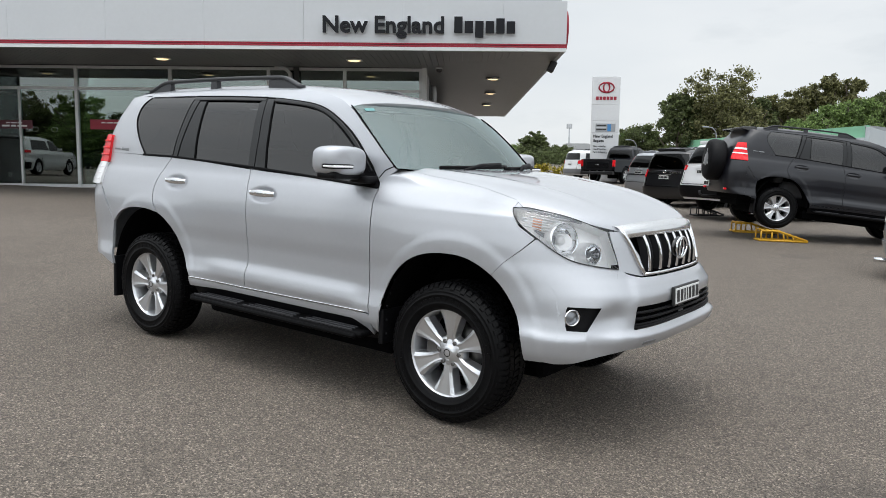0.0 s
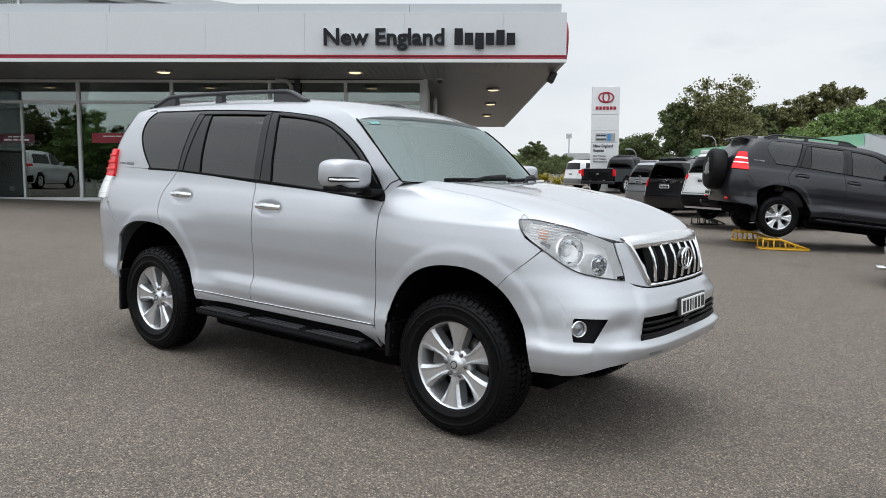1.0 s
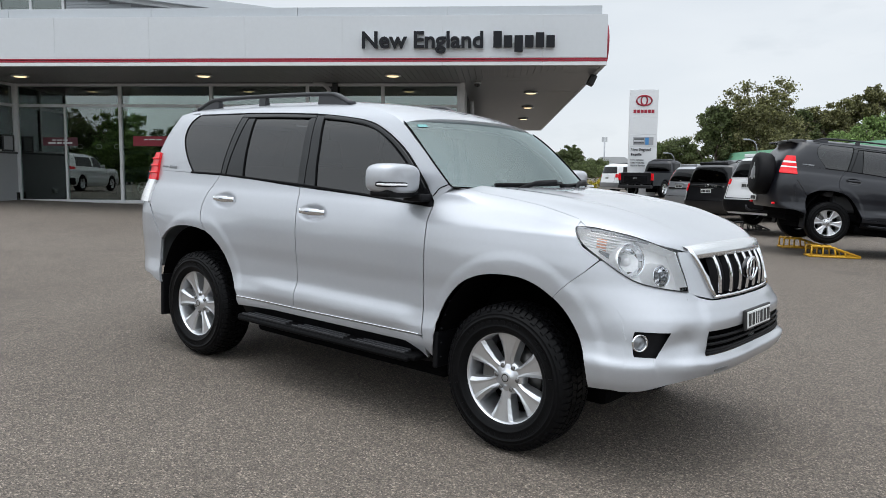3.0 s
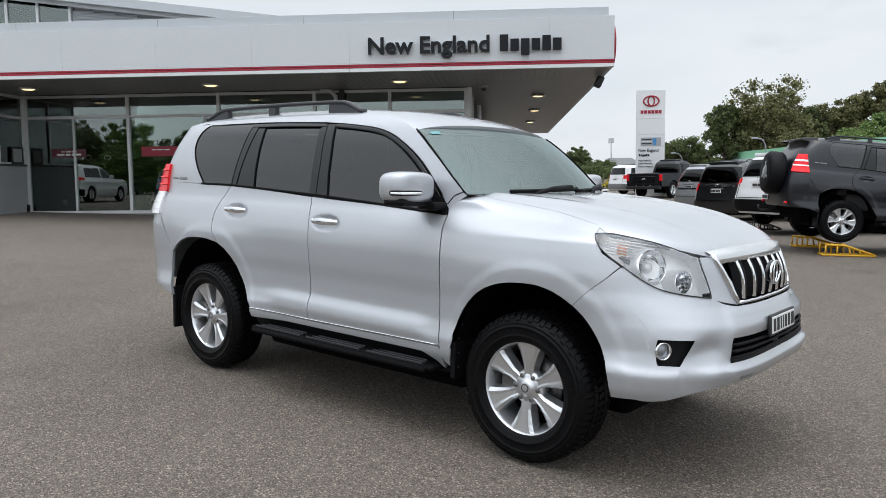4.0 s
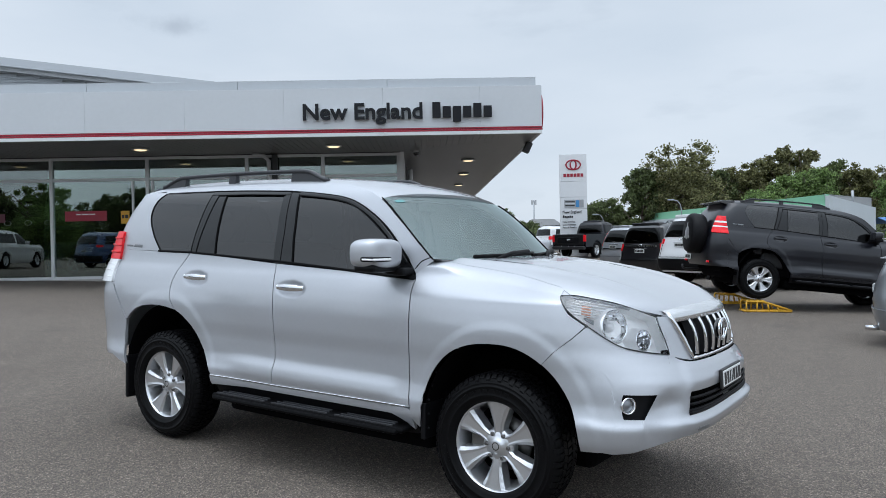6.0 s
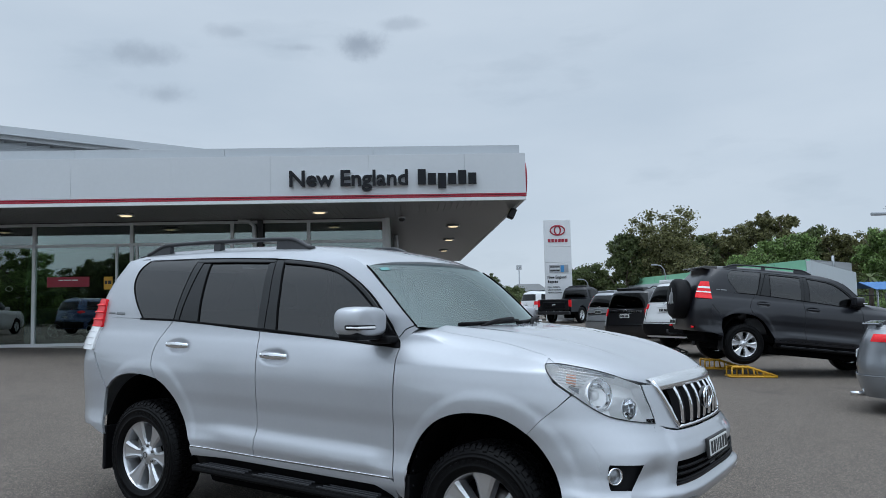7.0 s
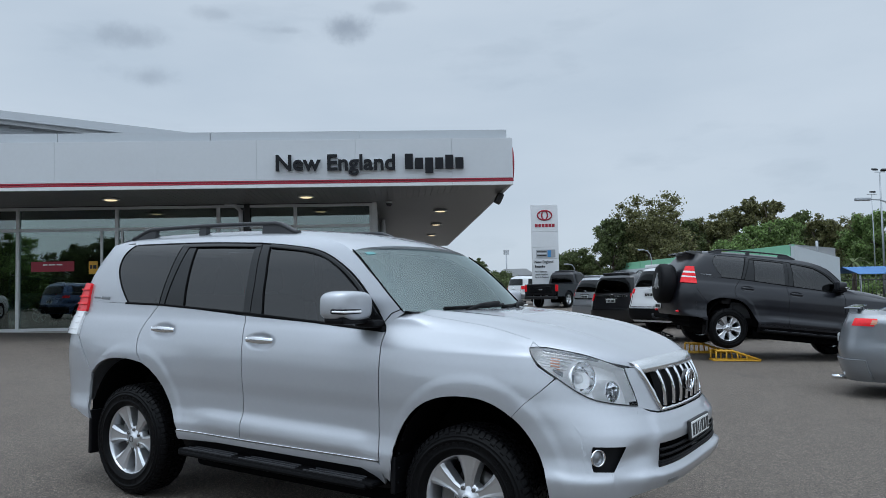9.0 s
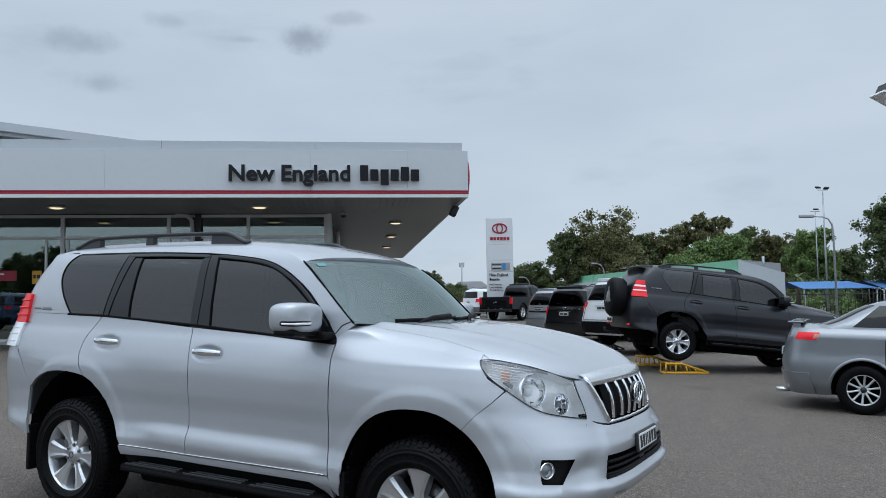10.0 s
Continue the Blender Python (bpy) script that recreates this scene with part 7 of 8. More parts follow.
def build_ute(m):
    """A dual-cab utility with a dark tub and tailgate."""
    paint = GRAPHITE
    sh = Shape([(0.40, 0.78), (0.55, 0.90), (0.80, 0.90), (1.0, 0.86), (1.12, 0.66)], [(0.40, -2.35), (0.8, -2.35), (1.12, -2.35)], [(0.40, 0.84), (0.6, 0.92), (0.9, 0.92), (1.12, 0.86)],
               [(1.12, -0.30), (1.25, -0.52), (1.65, -1.02), (1.78, -1.3), (1.82, -1.55)], [(1.12, -2.36), (1.3, -2.36), (1.65, -2.28), (1.78, -2.2), (1.82, -2.05)], [(1.12, 0.86), (1.3, 0.80), (1.65, 0.70), (1.78, 0.62), (1.82, 0.5)], 4.5)
    car = build_shape_car("utility_truck", m, paint, "dark grey dual-cab utility with a black tailgate", sh, 3.22, 0.39, rear_glass=(0.55, 1.26, 1.62), sides=[(-2.20, -1.40, 1.20, 1.64, 0.05, 0), (-1.32, -0.60, 1.18, 1.64, 0, -0.45)], wiper=False, plate_z=0.62, front=True, group=ROW)
    # tub: sides over arches, gate, bumper
    for s in (1, -1):
        pts = [(-4.35, 0.55), (-3.72, 0.55)] + [(-3.22 + 0.47 * math.cos(a), 0.39 + 0.47 * math.sin(a)) for a in np.linspace(math.pi * 0.9, math.pi * 0.1, 14)] + [(-2.70, 0.50), (-2.40, 0.50), (-2.40, 1.16), (-4.35, 1.16)]
        prism("tub_side", pts, 0.05, paint, car, Matrix.Translation((0, -0.925 if s > 0 else 0.875, 0)), 0.006)
        box("tail_lamp", (-4.385, -0.93 if s > 0 else 0.80, 0.80), (-4.30, -0.80 if s > 0 else 0.93, 1.12), RED_LENS, car, 0.015, "red tail lamp")
    gate = box("tailgate", (-4.38, -0.80, 0.62), (-4.30, 0.80, 1.17), BLACK_PAINT, car, 0.02, "black tailgate")
    box("tailgate_panel", (-4.392, -0.62, 0.72), (-4.376, 0.62, 1.02), GLOSS_BLACK, gate, 0.006)
    box("gate_emblem", (-4.40, -0.09, 0.86), (-4.388, 0.09, 0.93), CHROME, gate, 0.02)
    box("tub_floor", (-4.32, -0.86, 0.60), (-2.40, 0.86, 0.66), CAVITY, car)
    box("rear_bumper", (-4.50, -0.88, 0.42), (-4.28, 0.88, 0.58), BLACK_STEEL, car, 0.03)
    bm = bmesh.new()
    return car


build_ute(on_ground(-16.7 + 4.9 * math.cos(radians(86)), 33.6 + 4.9 * math.sin(radians(86)), 86) @ Matrix.Scale(1.12, 4))

# silver sedan on the drive
sed = Shape([(0.22, 0.80), (0.42, 0.90), (0.66, 0.90), (0.94, 0.80), (1.12, 0.50)], [(0.22, -3.56), (0.42, -3.63), (0.64, -3.67), (0.92, -3.62), (1.12, -3.54)], [(0.22, 0.76), (0.38, 0.85), (0.60, 0.882), (0.82, 0.868), (1.00, 0.868), (1.12, 0.80)],
            [(1.12, -0.25), (1.20, -0.52), (1.40, -1.20), (1.49, -1.50), (1.53, -1.75)], [(1.12, -3.30), (1.20, -3.06), (1.40, -2.68), (1.49, -2.44), (1.53, -2.22)], [(1.12, 0.785), (1.20, 0.75), (1.38, 0.64), (1.48, 0.55), (1.53, 0.42)], 3.6)
SEDAN_AT = (1.80, 7.36, 1.0)
sd = on_ground(SEDAN_AT[0] + 2.635 * math.cos(radians(SEDAN_AT[2])) - 0.78 * math.sin(radians(SEDAN_AT[2])), SEDAN_AT[1] + 2.635 * math.sin(radians(SEDAN_AT[2])) + 0.78 * math.cos(radians(SEDAN_AT[2])), SEDAN_AT[2])
sedan = build_shape_car("sedan", sd, STEEL_PAINT, "silver-grey sedan with dark multi-spoke wheels and a boot wing", sed, 2.635, 0.325, ALLOY, dark_wheels=True, lamps=[(0.70, 0.995, 0.965, 1.06, RED_LENS), (0.97, 0.999, 0.985, 1.04, AMBER)], rear_glass=(0.55, 1.17, 1.44),
                        sides=[(-2.75, -1.45, 1.15, 1.44, 0.32, 0.0), (-1.38, -0.55, 1.14, 1.44, 0.0, -0.62)], bumper_z=(0.24, 0.52, STEEL_PAINT), plate_z=0.76, wiper=False, fine=2)
box("boot_wing", (-3.56, -0.64, 1.185), (-3.36, 0.64, 1.207), STEEL_PAINT, sedan, 0.011, "boot wing")
for s in (1, -1):
    box("wing_strut", (-3.50, s * 0.56 - 0.012, 1.10), (-3.40, s * 0.56 + 0.012, 1.19), STEEL_PAINT, sedan, 0.01)
    tube("exhaust_tip", [(-3.55, -0.50, 0.24), (-3.73, -0.50, 0.235)], 0.032, CHROME, sedan, 10) if s > 0 else None

# ---- sign pylon faces and shop lettering ----
def find(name):
    return bpy.data.objects[name]


def fit_letters(name, text, x0, x1, z, cap, depth, mat, parent, y, label="", bold=0.0):
    """Lettering stretched between x0 and x1 with a given height of its capitals."""
    ob = letters(name, text, cap / 0.7, depth, mat, parent, Matrix.Translation((0, 0, 0)), 1.0, label, bold)
    c = np.array([v.co for v in ob.data.vertices])
    k = (x1 - x0) / (c[:, 0].max() - c[:, 0].min())
    ob.data.transform(Matrix.Translation((x0, y, z)) @ Matrix.Diagonal((k, 1, 1, 1)) @ Matrix.Translation((-c[:, 0].min(), 0, 0)))
    return ob


def word_blocks(name, x0, x1, z, heights, depth, mat, parent, y, label=""):
    """A brand word drawn as plain upright blocks of its letters' sizes."""
    n, w = len(heights), (x1 - x0) / len(heights)
    for k, (lo, hi) in enumerate(heights):
        box(name, (x0 + w * k + w * 0.10, y - depth / 2, z + lo), (x0 + w * (k + 1) - w * 0.10, y + depth / 2, z + hi), mat, parent, 0.004, label)


shop = find("showroom")
for mat, dy, b in ((LETTER_EDGE, 0.05, 0.018), (LETTER, 0.0, 0.013)):
    fit_letters("sign_letters", "New England", -3.78, -0.93, 4.415, 0.375, 0.05, mat, shop, FRONT_Y - 0.09 + dy, "dark raised sign lettering", b)
cap, xh = 0.375, 0.275
word_blocks("sign_block", -0.72, 0.75, 4.415, [(0, cap), (0, xh), (-0.10, xh), (0, xh), (0, 0.34), (0, xh)], 0.05, LETTER, shop, FRONT_Y - 0.09, "dark raised sign block")
py = find("sign_pylon")
F = -0.165
for rx, rz in ((0.42, 0.28), (0.17, 0.26)):
    v, f = tube_data([Vector((rx * math.cos(t), F - 0.01, 5.36 + rz * math.sin(t))) for t in np.linspace(0, 2 * math.pi, 33)], 0.045, 6)
    hung("oval_mark", mesh_of("oval_mark", v, f, RED_SIGN, True), py, "red oval mark")
word_blocks("red_word_block", -0.60, 0.60, 4.66, [(0, 0.19)] * 6, 0.02, RED_SIGN, py, F - 0.01, "red word block")
box("picture_panel", (-0.55, F - 0.012, 2.86), (0.58, F, 3.32), WALL_GREY, py, 0.006, "grey and blue picture panel")
box("picture_blue", (0.12, F - 0.018, 2.88), (0.32, F - 0.010, 3.28), BLUE_SIGN, py, 0.004)
for k in range(3):
    box("picture_bar", (-0.50, F - 0.018, 2.95 + 0.11 * k), (0.06, F - 0.010, 3.01 + 0.11 * k), LETTER_EDGE if k == 1 else PLATE_BLACK, py)
fit_letters("pylon_letters", "New England", -0.66, 0.44, 2.52, 0.17, 0.012, LETTER, py, F - 0.006, "dark lettering", 0.004)
word_blocks("pylon_block", -0.66, -0.05, 2.26, [(0, 0.15), (0, 0.11), (-0.03, 0.11), (0, 0.11), (0, 0.13), (0, 0.11)], 0.012, LETTER, py, F - 0.006)
for k, (txt, w) in enumerate((("New Vehicles", 0.72), ("Used Vehicles", 0.76), ("Parts & Service", 0.80))):
    fit_letters("pylon_letters", txt, -0.66, -0.66 + w, 1.98 - 0.165 * k, 0.095, 0.012, LETTER, py, F - 0.006, "dark lettering", 0.002)

# ---- showroom fittings ----
for x, y in ((-13.3, 15.35), (-8.28, 15.35), (-3.28, 15.35), (0.45, 19.5), (0.55, 24.6), (0.6, 30.5)):
    lamp = empty("ceiling_light", SHOP @ Matrix.Translation((x, y, SOFFIT_Z - 0.004)), "round glowing light under the canopy", "light", "canopy lights")
    lathe("light_rim", [(0.0, 0.0), (0.20, 0.0), (0.225, -0.03), (0.21, -0.055), (0.16, -0.045)], FRAME, lamp, 24, "z")
    lathe("diffuser", [(0.16, -0.045), (0.12, -0.065), (0.0, -0.075)], LAMP_GLOW, lamp, 24, "z", "warm glowing diffuser")
cam_dome = empty("security_camera", SHOP @ Matrix.Translation((-1.14, 17.0, SOFFIT_Z)), "small dark dome camera under the canopy", "camera")
lathe("dome", [(0.0, -0.14), (0.06, -0.13), (0.09, -0.08), (0.09, -0.05)], GLOSS_BLACK, cam_dome, 16, "z")
lathe("mount", [(0.10, -0.05), (0.10, 0.0), (0.0, 0.0)], PANEL_EDGE, cam_dome, 16, "z")
fl = empty("flood_light", SHOP @ Matrix.Translation((1.92, 15.6, SOFFIT_Z + 0.10)) @ Matrix.Scale(0.8, 4), "black floodlight hanging at the canopy edge", "light")
box("lamp_body", (-0.10, -0.22, -0.48), (0.12, 0.16, -0.14), BLACK_STEEL, fl, 0.03, "", pose(0, 0, 0, 0, 25, 0))
box("bracket", (-0.03, -0.05, -0.20), (0.03, 0.05, 0.0), BLACK_STEEL, fl, 0.008)
tube("down_pipe", [SHOP @ Vector(p) for p in ((-5.75, 17.0, 4.0), (-5.45, 16.98, 3.96), (-5.31, 16.98, 3.82), (-5.29, 16.98, 3.3), (-5.29, 16.98, 0.5))], 0.06, FRAME, None, 10)
tagged(find("down_pipe"), "grey round downpipe in front of the glazing", "pipe")
tube("down_pipe", [SHOP @ Vector(p) for p in ((-1.38, 19.6, 3.75), (-1.36, 19.6, 3.5), (-1.36, 19.6, 0.4))], 0.07, PANEL_EDGE, None, 10)
tagged(find("down_pipe.001"), "pale downpipe on the side wall", "pipe")
col = box("black_column", (-5.23, 17.02, 0.5), (-5.08, 17.12, 4.0), BLACK_STEEL, None, 0.01)
col.matrix_basis = SHOP
tagged(col, "slim black column by the glazing", "column")
for x0, x1, z0, z1, nm in ((-11.12, -9.95, 2.22, 2.50, 1), (-13.85, -12.80, 2.22, 2.46, 2)):
    b = empty("window_banner", SHOP @ Matrix.Translation(((x0 + x1) / 2, GLASS_Y - 0.03, (z0 + z1) / 2)), "maroon banner with pale writing on the shop glass" if nm == 2 else "red banner with pale writing on the shop glass", "banner", "window banners")
    w, h = (x1 - x0) / 2, (z1 - z0) / 2
    box("banner_sheet", (-w, 0, -h), (w, 0.006, h), MAROON if nm == 2 else RED_SIGN, b)
    flat_bars("writing_bars", Matrix.Translation((0, -0.003, h * 0.35)), w * 0.9, 0.03, (4, -1, 6, -1, 5), PLATE_WHITE, b)
    if nm == 2:
        flat_bars("writing_bars", Matrix.Translation((0, -0.003, -h * 0.35)), w * 1.4, 0.05, (5, -1, 3, -1, 6), PLATE_WHITE, b)
for x in (-12.74, -12.17, -11.61):
    mk = lathe("window_decal", [(0.098, 0.0), (0.093, -0.002), (0.088, 0.0)], DECAL, None, 24, "y", "", True, SHOP @ Matrix.Translation((x, GLASS_Y - 0.008, 2.2)) @ Matrix.Diagonal((1, 1, 0.72, 1)))
    tagged(mk, "pale oval ring decal on the shop glass", "decal", "window decals")
nb = empty("framed_notice", SHOP @ Matrix.Translation((-14.62, 16.72, 2.21)) @ pose(0, 0, 0, 0, 0, 90), "pale notice in a dark frame on the bay sill", "notice")
for lo, hi in (((-0.26, -0.02, -0.18), (0.26, 0.02, -0.13)), ((-0.26, -0.02, 0.26), (0.26, 0.02, 0.31)), ((-0.26, -0.02, -0.128), (-0.21, 0.02, 0.258)), ((0.21, -0.02, -0.128), (0.26, 0.02, 0.258))):
    box("notice_frame", lo, hi, PLATE_BLACK, nb, 0.004)
box("notice_sheet", (-0.208, -0.004, -0.126), (0.208, 0.004, 0.256), WALL_GREY, nb)
ob = empty("socket_box", SHOP @ Matrix.Translation((-14.615, 15.45, 0.86)), "small white weatherproof socket box on the bay wall", "socket")
box("socket_body", (0, -0.11, -0.07), (0.06, 0.11, 0.07), PLATE_WHITE, ob, 0.012)
box("socket_lid", (0.061, -0.08, -0.05), (0.072, 0.03, 0.05), PANEL_EDGE, ob, 0.004)
sg = empty("door_notice", SHOP @ Matrix.Translation((-9.43, GLASS_Y - 0.03, 2.31)), "yellow notice on the glass door", "notice")
box("notice_sheet", (-0.12, 0, -0.18), (0.12, 0.005, 0.18), YELLOW, sg)
flat_bars("writing_bars", Matrix.Translation((0, -0.003, 0.02)), 0.18, 0.10, (3, -1, 4), PLATE_BLACK, sg)
for x, hdg, paint, nm in ((-11.6, 200, GRAPHITE, "dark grey show car behind the glass"), (-15.5, 190, BLUE_PAINT, "blue show car behind the glass"), (-6.5, 205, STEEL_PAINT, "silver show car behind the glass")):
    sh = wagon_shape(4.5, 2.65, 1.82, 1.66)
    build_shape_car("suv", SHOP @ Matrix.Translation((x, 21.6, 0.56)) @ pose(0, 0, 0, 0, 0, hdg), paint, nm, sh, 2.65, 0.35, lamps=[(0.5, 0.97, 0.9, 1.05, RED_LENS)], rear_glass=(0.5, 1.14, 1.52), sides=[(-3.0, -1.75, 1.10, 1.52, 0.10, -0.05), (-1.65, -0.62, 1.10, 1.52, 0, -0.60)])
yw = box("ochre_panel", (-9.6, 26.0, 0.56), (-8.0, 26.2, 3.9), YELLOW_WALL, None)
yw.matrix_basis = SHOP
tagged(yw, "ochre display wall inside the showroom", "wall")
# cars across the drive, seen mirrored in the glass
for u, v, hdg, paint, nm in ((-20.1, 2.8, -90, WHITE_PAINT, "white four-wheel drive parked across the drive"), (-15.6, -1.2, -60, BLUE_PAINT, "blue four-wheel drive parked across the drive"), (-10.5, -16.0, 88, GRAPHITE, "dark four-wheel drive parked by the street")):
    p = SHOP @ Vector((u, v, 0))
    sh = wagon_shape(4.6, 2.66, 1.85, 1.69)
    build_shape_car("suv", on_ground(p.x, p.y, 36.87 + hdg), paint, nm, sh, 2.66, 0.35, lamps=[(0.5, 0.97, 0.98, 1.10, RED_LENS)], rear_glass=(0.5, 1.14, 1.54), sides=[(-3.1, -1.75, 1.12, 1.54, 0.10, -0.05), (-1.65, -0.62, 1.10, 1.54, 0, -0.60)], bumper_z=(0.3, 0.58, TRIM))


# ---- beyond the yard ----
def wall_box(name, a, b, z0, z1, thick, mat, parent, bevel=0.0, z1b=None):
    """An upright slab from a to b, its top running from z1 to z1b."""
    a, b = Vector(a), Vector(b)
    d = (b - a).normalized()
    n = Vector((-d.y, d.x)) * thick
    z1b = z1 if z1b is None else z1b
    bm = bmesh.new()
    vs = [bm.verts.new((p.x, p.y, z)) for p, z in ((a, z0), (b, z0), (b + n, z0), (a + n, z0), (a, z1), (b, z1b), (b + n, z1b), (a + n, z1))]
    for q in ((3, 2, 1, 0), (4, 5, 6, 7), (0, 1, 5, 4), (1, 2, 6, 5), (2, 3, 7, 6), (3, 0, 4, 7)):
        bm.faces.new([vs[i] for i in q])
    return part(name, bm, mat, parent)


shed = empty("workshop", Matrix.Identity(4), "low workshop with a pale green fascia and grey end wall", "building")
A, B, C2 = (-21.5, 57.4), (-4.36, 35.82), (-2.95, 40.3)
wall_box("front_wall", A, B, -0.3, 2.75, -0.2, PALE_WALL, shed)
fa, fb = Vector(A), Vector(B)
for k in range(9):
    p, q = fa.lerp(fb, k / 9), fa.lerp(fb, (k + 1) / 9 - 0.002)
    wall_box("fascia_sheet", p, q, 2.72, 3.22, 0.12, GREEN_PANEL, shed)
wall_box("fascia_cap", A, B, 3.22, 3.30, 0.2, GREEN_PANEL, shed)
wall_box("end_wall", B, C2, -0.3, 3.24, -0.2, PALE_WALL, shed, 0, 2.72)
wall_box("roof_edge", B, C2, 3.22, 3.32, 0.05, ROOF_METAL, shed, 0, 2.80)
wall_box("back_wall", A, (-17.6, 62.0), -0.3, 2.7, -0.2, PALE_WALL, shed)
v = [(*A, 3.2), (*B, 3.2), (*C2, 2.70), (-17.6, 62.0, 2.70)]
hung("roof", mesh_of("roof", v, [(0, 1, 2, 3)], ROOF_METAL), shed)
tube("flue", [(-3.55, 38.4, 2.7), (-3.55, 38.4, 3.55)], 0.07, GALV, shed, 8)

# shade sails, fence, poles
sh = empty("shade_shelter", Matrix.Translation((-0.4, 45.5, float(ground_z(-0.4, 45.5)))) @ pose(0, 0, 0, 0, 0, 30), "blue striped shade canopy on posts", "shelter")
for x0, x1 in ((-3.0, 1.2), (1.4, 4.6)):
    for k in range(14):
        a, b = x0 + (x1 - x0) * k / 14, x0 + (x1 - x0) * (k + 0.86) / 14
        v = [(a, -1.8, 2.0), (b, -1.8, 2.0), (b * 0.85 + x0 * 0.15, 0.2, 2.42), (a * 0.85 + x0 * 0.15, 0.2, 2.42), (b * 0.85 + x0 * 0.15, 2.2, 2.1), (a * 0.85 + x0 * 0.15, 2.2, 2.1)]
        hung("canopy_slat", mesh_of("canopy_slat", v + [(p[0], p[1], p[2] - 0.03) for p in v], [(0, 1, 2, 3), (3, 2, 4, 5), (6, 9, 8, 7), (9, 11, 10, 8), (0, 6, 7, 1)], BLUE_SHADE), sh)
    for x in (x0 + 0.1, x1 - 0.1):
        tube("post", [(x, -1.7, 0), (x, -1.7, 2.0)], 0.05, GALV, sh, 8)
fence = empty("fence", Matrix.Translation((-3.0, 41.0, float(ground_z(-3, 41)))) @ pose(0, 0, 0, 0, 0, 32), "dark steel boundary fence before the trees", "fence")
for k in range(60):
    tube("picket", [(k * 0.2, 0, 0), (k * 0.2, 0, 1.75)], 0.013, BLACK_STEEL, fence, 5)
for k in range(6):
    tube("post", [(k * 2.4, 0.02, 0), (k * 2.4, 0.02, 1.85)], 0.035, BLACK_STEEL, fence, 6)
for z in (0.25, 1.6):
    tube("rail", [(0, 0, z), (12.0, 0, z)], 0.022, BLACK_STEEL, fence, 6)


def build_pole_light(x, y, h, heads, label, name="light_pole", r=0.10):
    z = float(ground_z(x, y))
    pl = empty(name, Matrix.Translation((x, y, z)) @ pose(0, 0, 0, 0, 0, 38), label, "light pole")
    tube("pole", [(0, 0, 0), (0, 0, h)], r, GALV, pl, 10, "", r * 0.5)
    tube("cross_arm", [(-0.36, 0, h), (0.36, 0, h)], 0.025, GALV, pl, 6)
    for k, a in heads:
        hd = box("lamp_head", (-0.17, -0.06, -0.03), (0.17, 0.16, 0.08), BLACK_STEEL, pl, 0.02, "", Matrix.Translation((k, 0, h + 0.14)) @ pose(0, 0, 0, a, 0, 0))
    return pl


build_pole_light(-1.66, 53.8, 8.75, ((-0.32, 25), (0.32, -25)), "tall grey pole with two floodlights", "light_pole", 0.085)
build_pole_light(-2.5, 58.0, 7.7, ((0.1, 10),), "distant grey floodlight pole", "light_pole", 0.05)
z0 = float(ground_z(0.0, 33.8))
sl = empty("street_lamp", Matrix.Translation((0.02, 33.8, z0)) @ pose(0, 0, 0, 0, 0, 32), "grey street lamp with a curved arm", "street lamp")
tube("pole", [(0, 0, 0), (0, 0, 4.4), (-0.04, 0, 4.75), (-0.20, 0, 5.0), (-0.45, 0, 5.10), (-0.9, 0, 5.12)], 0.050, GALV, sl, 8, "", 0.03)
box("lamp_head", (-1.5, -0.10, 5.06), (-0.85, 0.10, 5.20), GALV, sl, 0.04)
for x, y, h in ((-14.0, 44.1, 3.5), (-22.9, 52.2, 2.75)):
    sl = empty("street_lamp", Matrix.Translation((x, y, float(ground_z(x, y)))) @ pose(0, 0, 0, 0, 0, 32), "pale street lamp with a curved arm", "street lamp")
    tube("pole", [(0, 0, 0), (0, 0, h - 0.6), (-0.06, 0, h - 0.3), (-0.25, 0, h - 0.06), (-0.5, 0, h)], 0.035, GALV, sl, 8, "", 0.025)
    box("lamp_head", (-0.85, -0.07, h - 0.04), (-0.48, 0.07, h + 0.05), GALV, sl, 0.02)
fp = empty("flood_light", Matrix.Translation((2.55, 13.95, float(ground_z(2.5, 13.9)))) @ pose(0, 0, 0, 0, 0, 35), "large black floodlight on a tall pole", "light pole")
tube("pole", [(0.55, 0, 0), (0.55, 0, 6.3)], 0.09, GALV, fp, 10)
box("lamp_body", (-0.30, -0.22, -0.13), (0.16, 0.22, 0.13), BLACK_STEEL, fp, 0.03, "", Matrix.Translation((-0.15, 0, 5.72)) @ pose(0, 0, 0, 0, 28, 0))
box("lamp_glass", (-0.36, -0.24, -0.18), (0.18, 0.24, -0.13), WHITE_LENS, fp, 0.01, "", Matrix.Translation((-0.15, 0, 5.72)) @ pose(0, 0, 0, 0, 28, 0))
tube("yoke", [(0.0, 0, 5.72), (0.10, 0, 5.95), (0.55, 0, 6.05)], 0.035, BLACK_STEEL, fp, 6)
# distant mast and roofs
tw = empty("radio_mast", Matrix.Translation((-76.9, 138.6, 0.8)), "distant mast with panel antennas", "mast")
tube("mast", [(0, 0, 0), (0, 0, 8.6)], 0.13, GALV, tw, 6)
for k in range(3):
    box("antenna", (-0.62 + 0.45 * k, -0.1, 7.7), (-0.32 + 0.45 * k, 0.1, 8.7), CAP_METAL, tw)
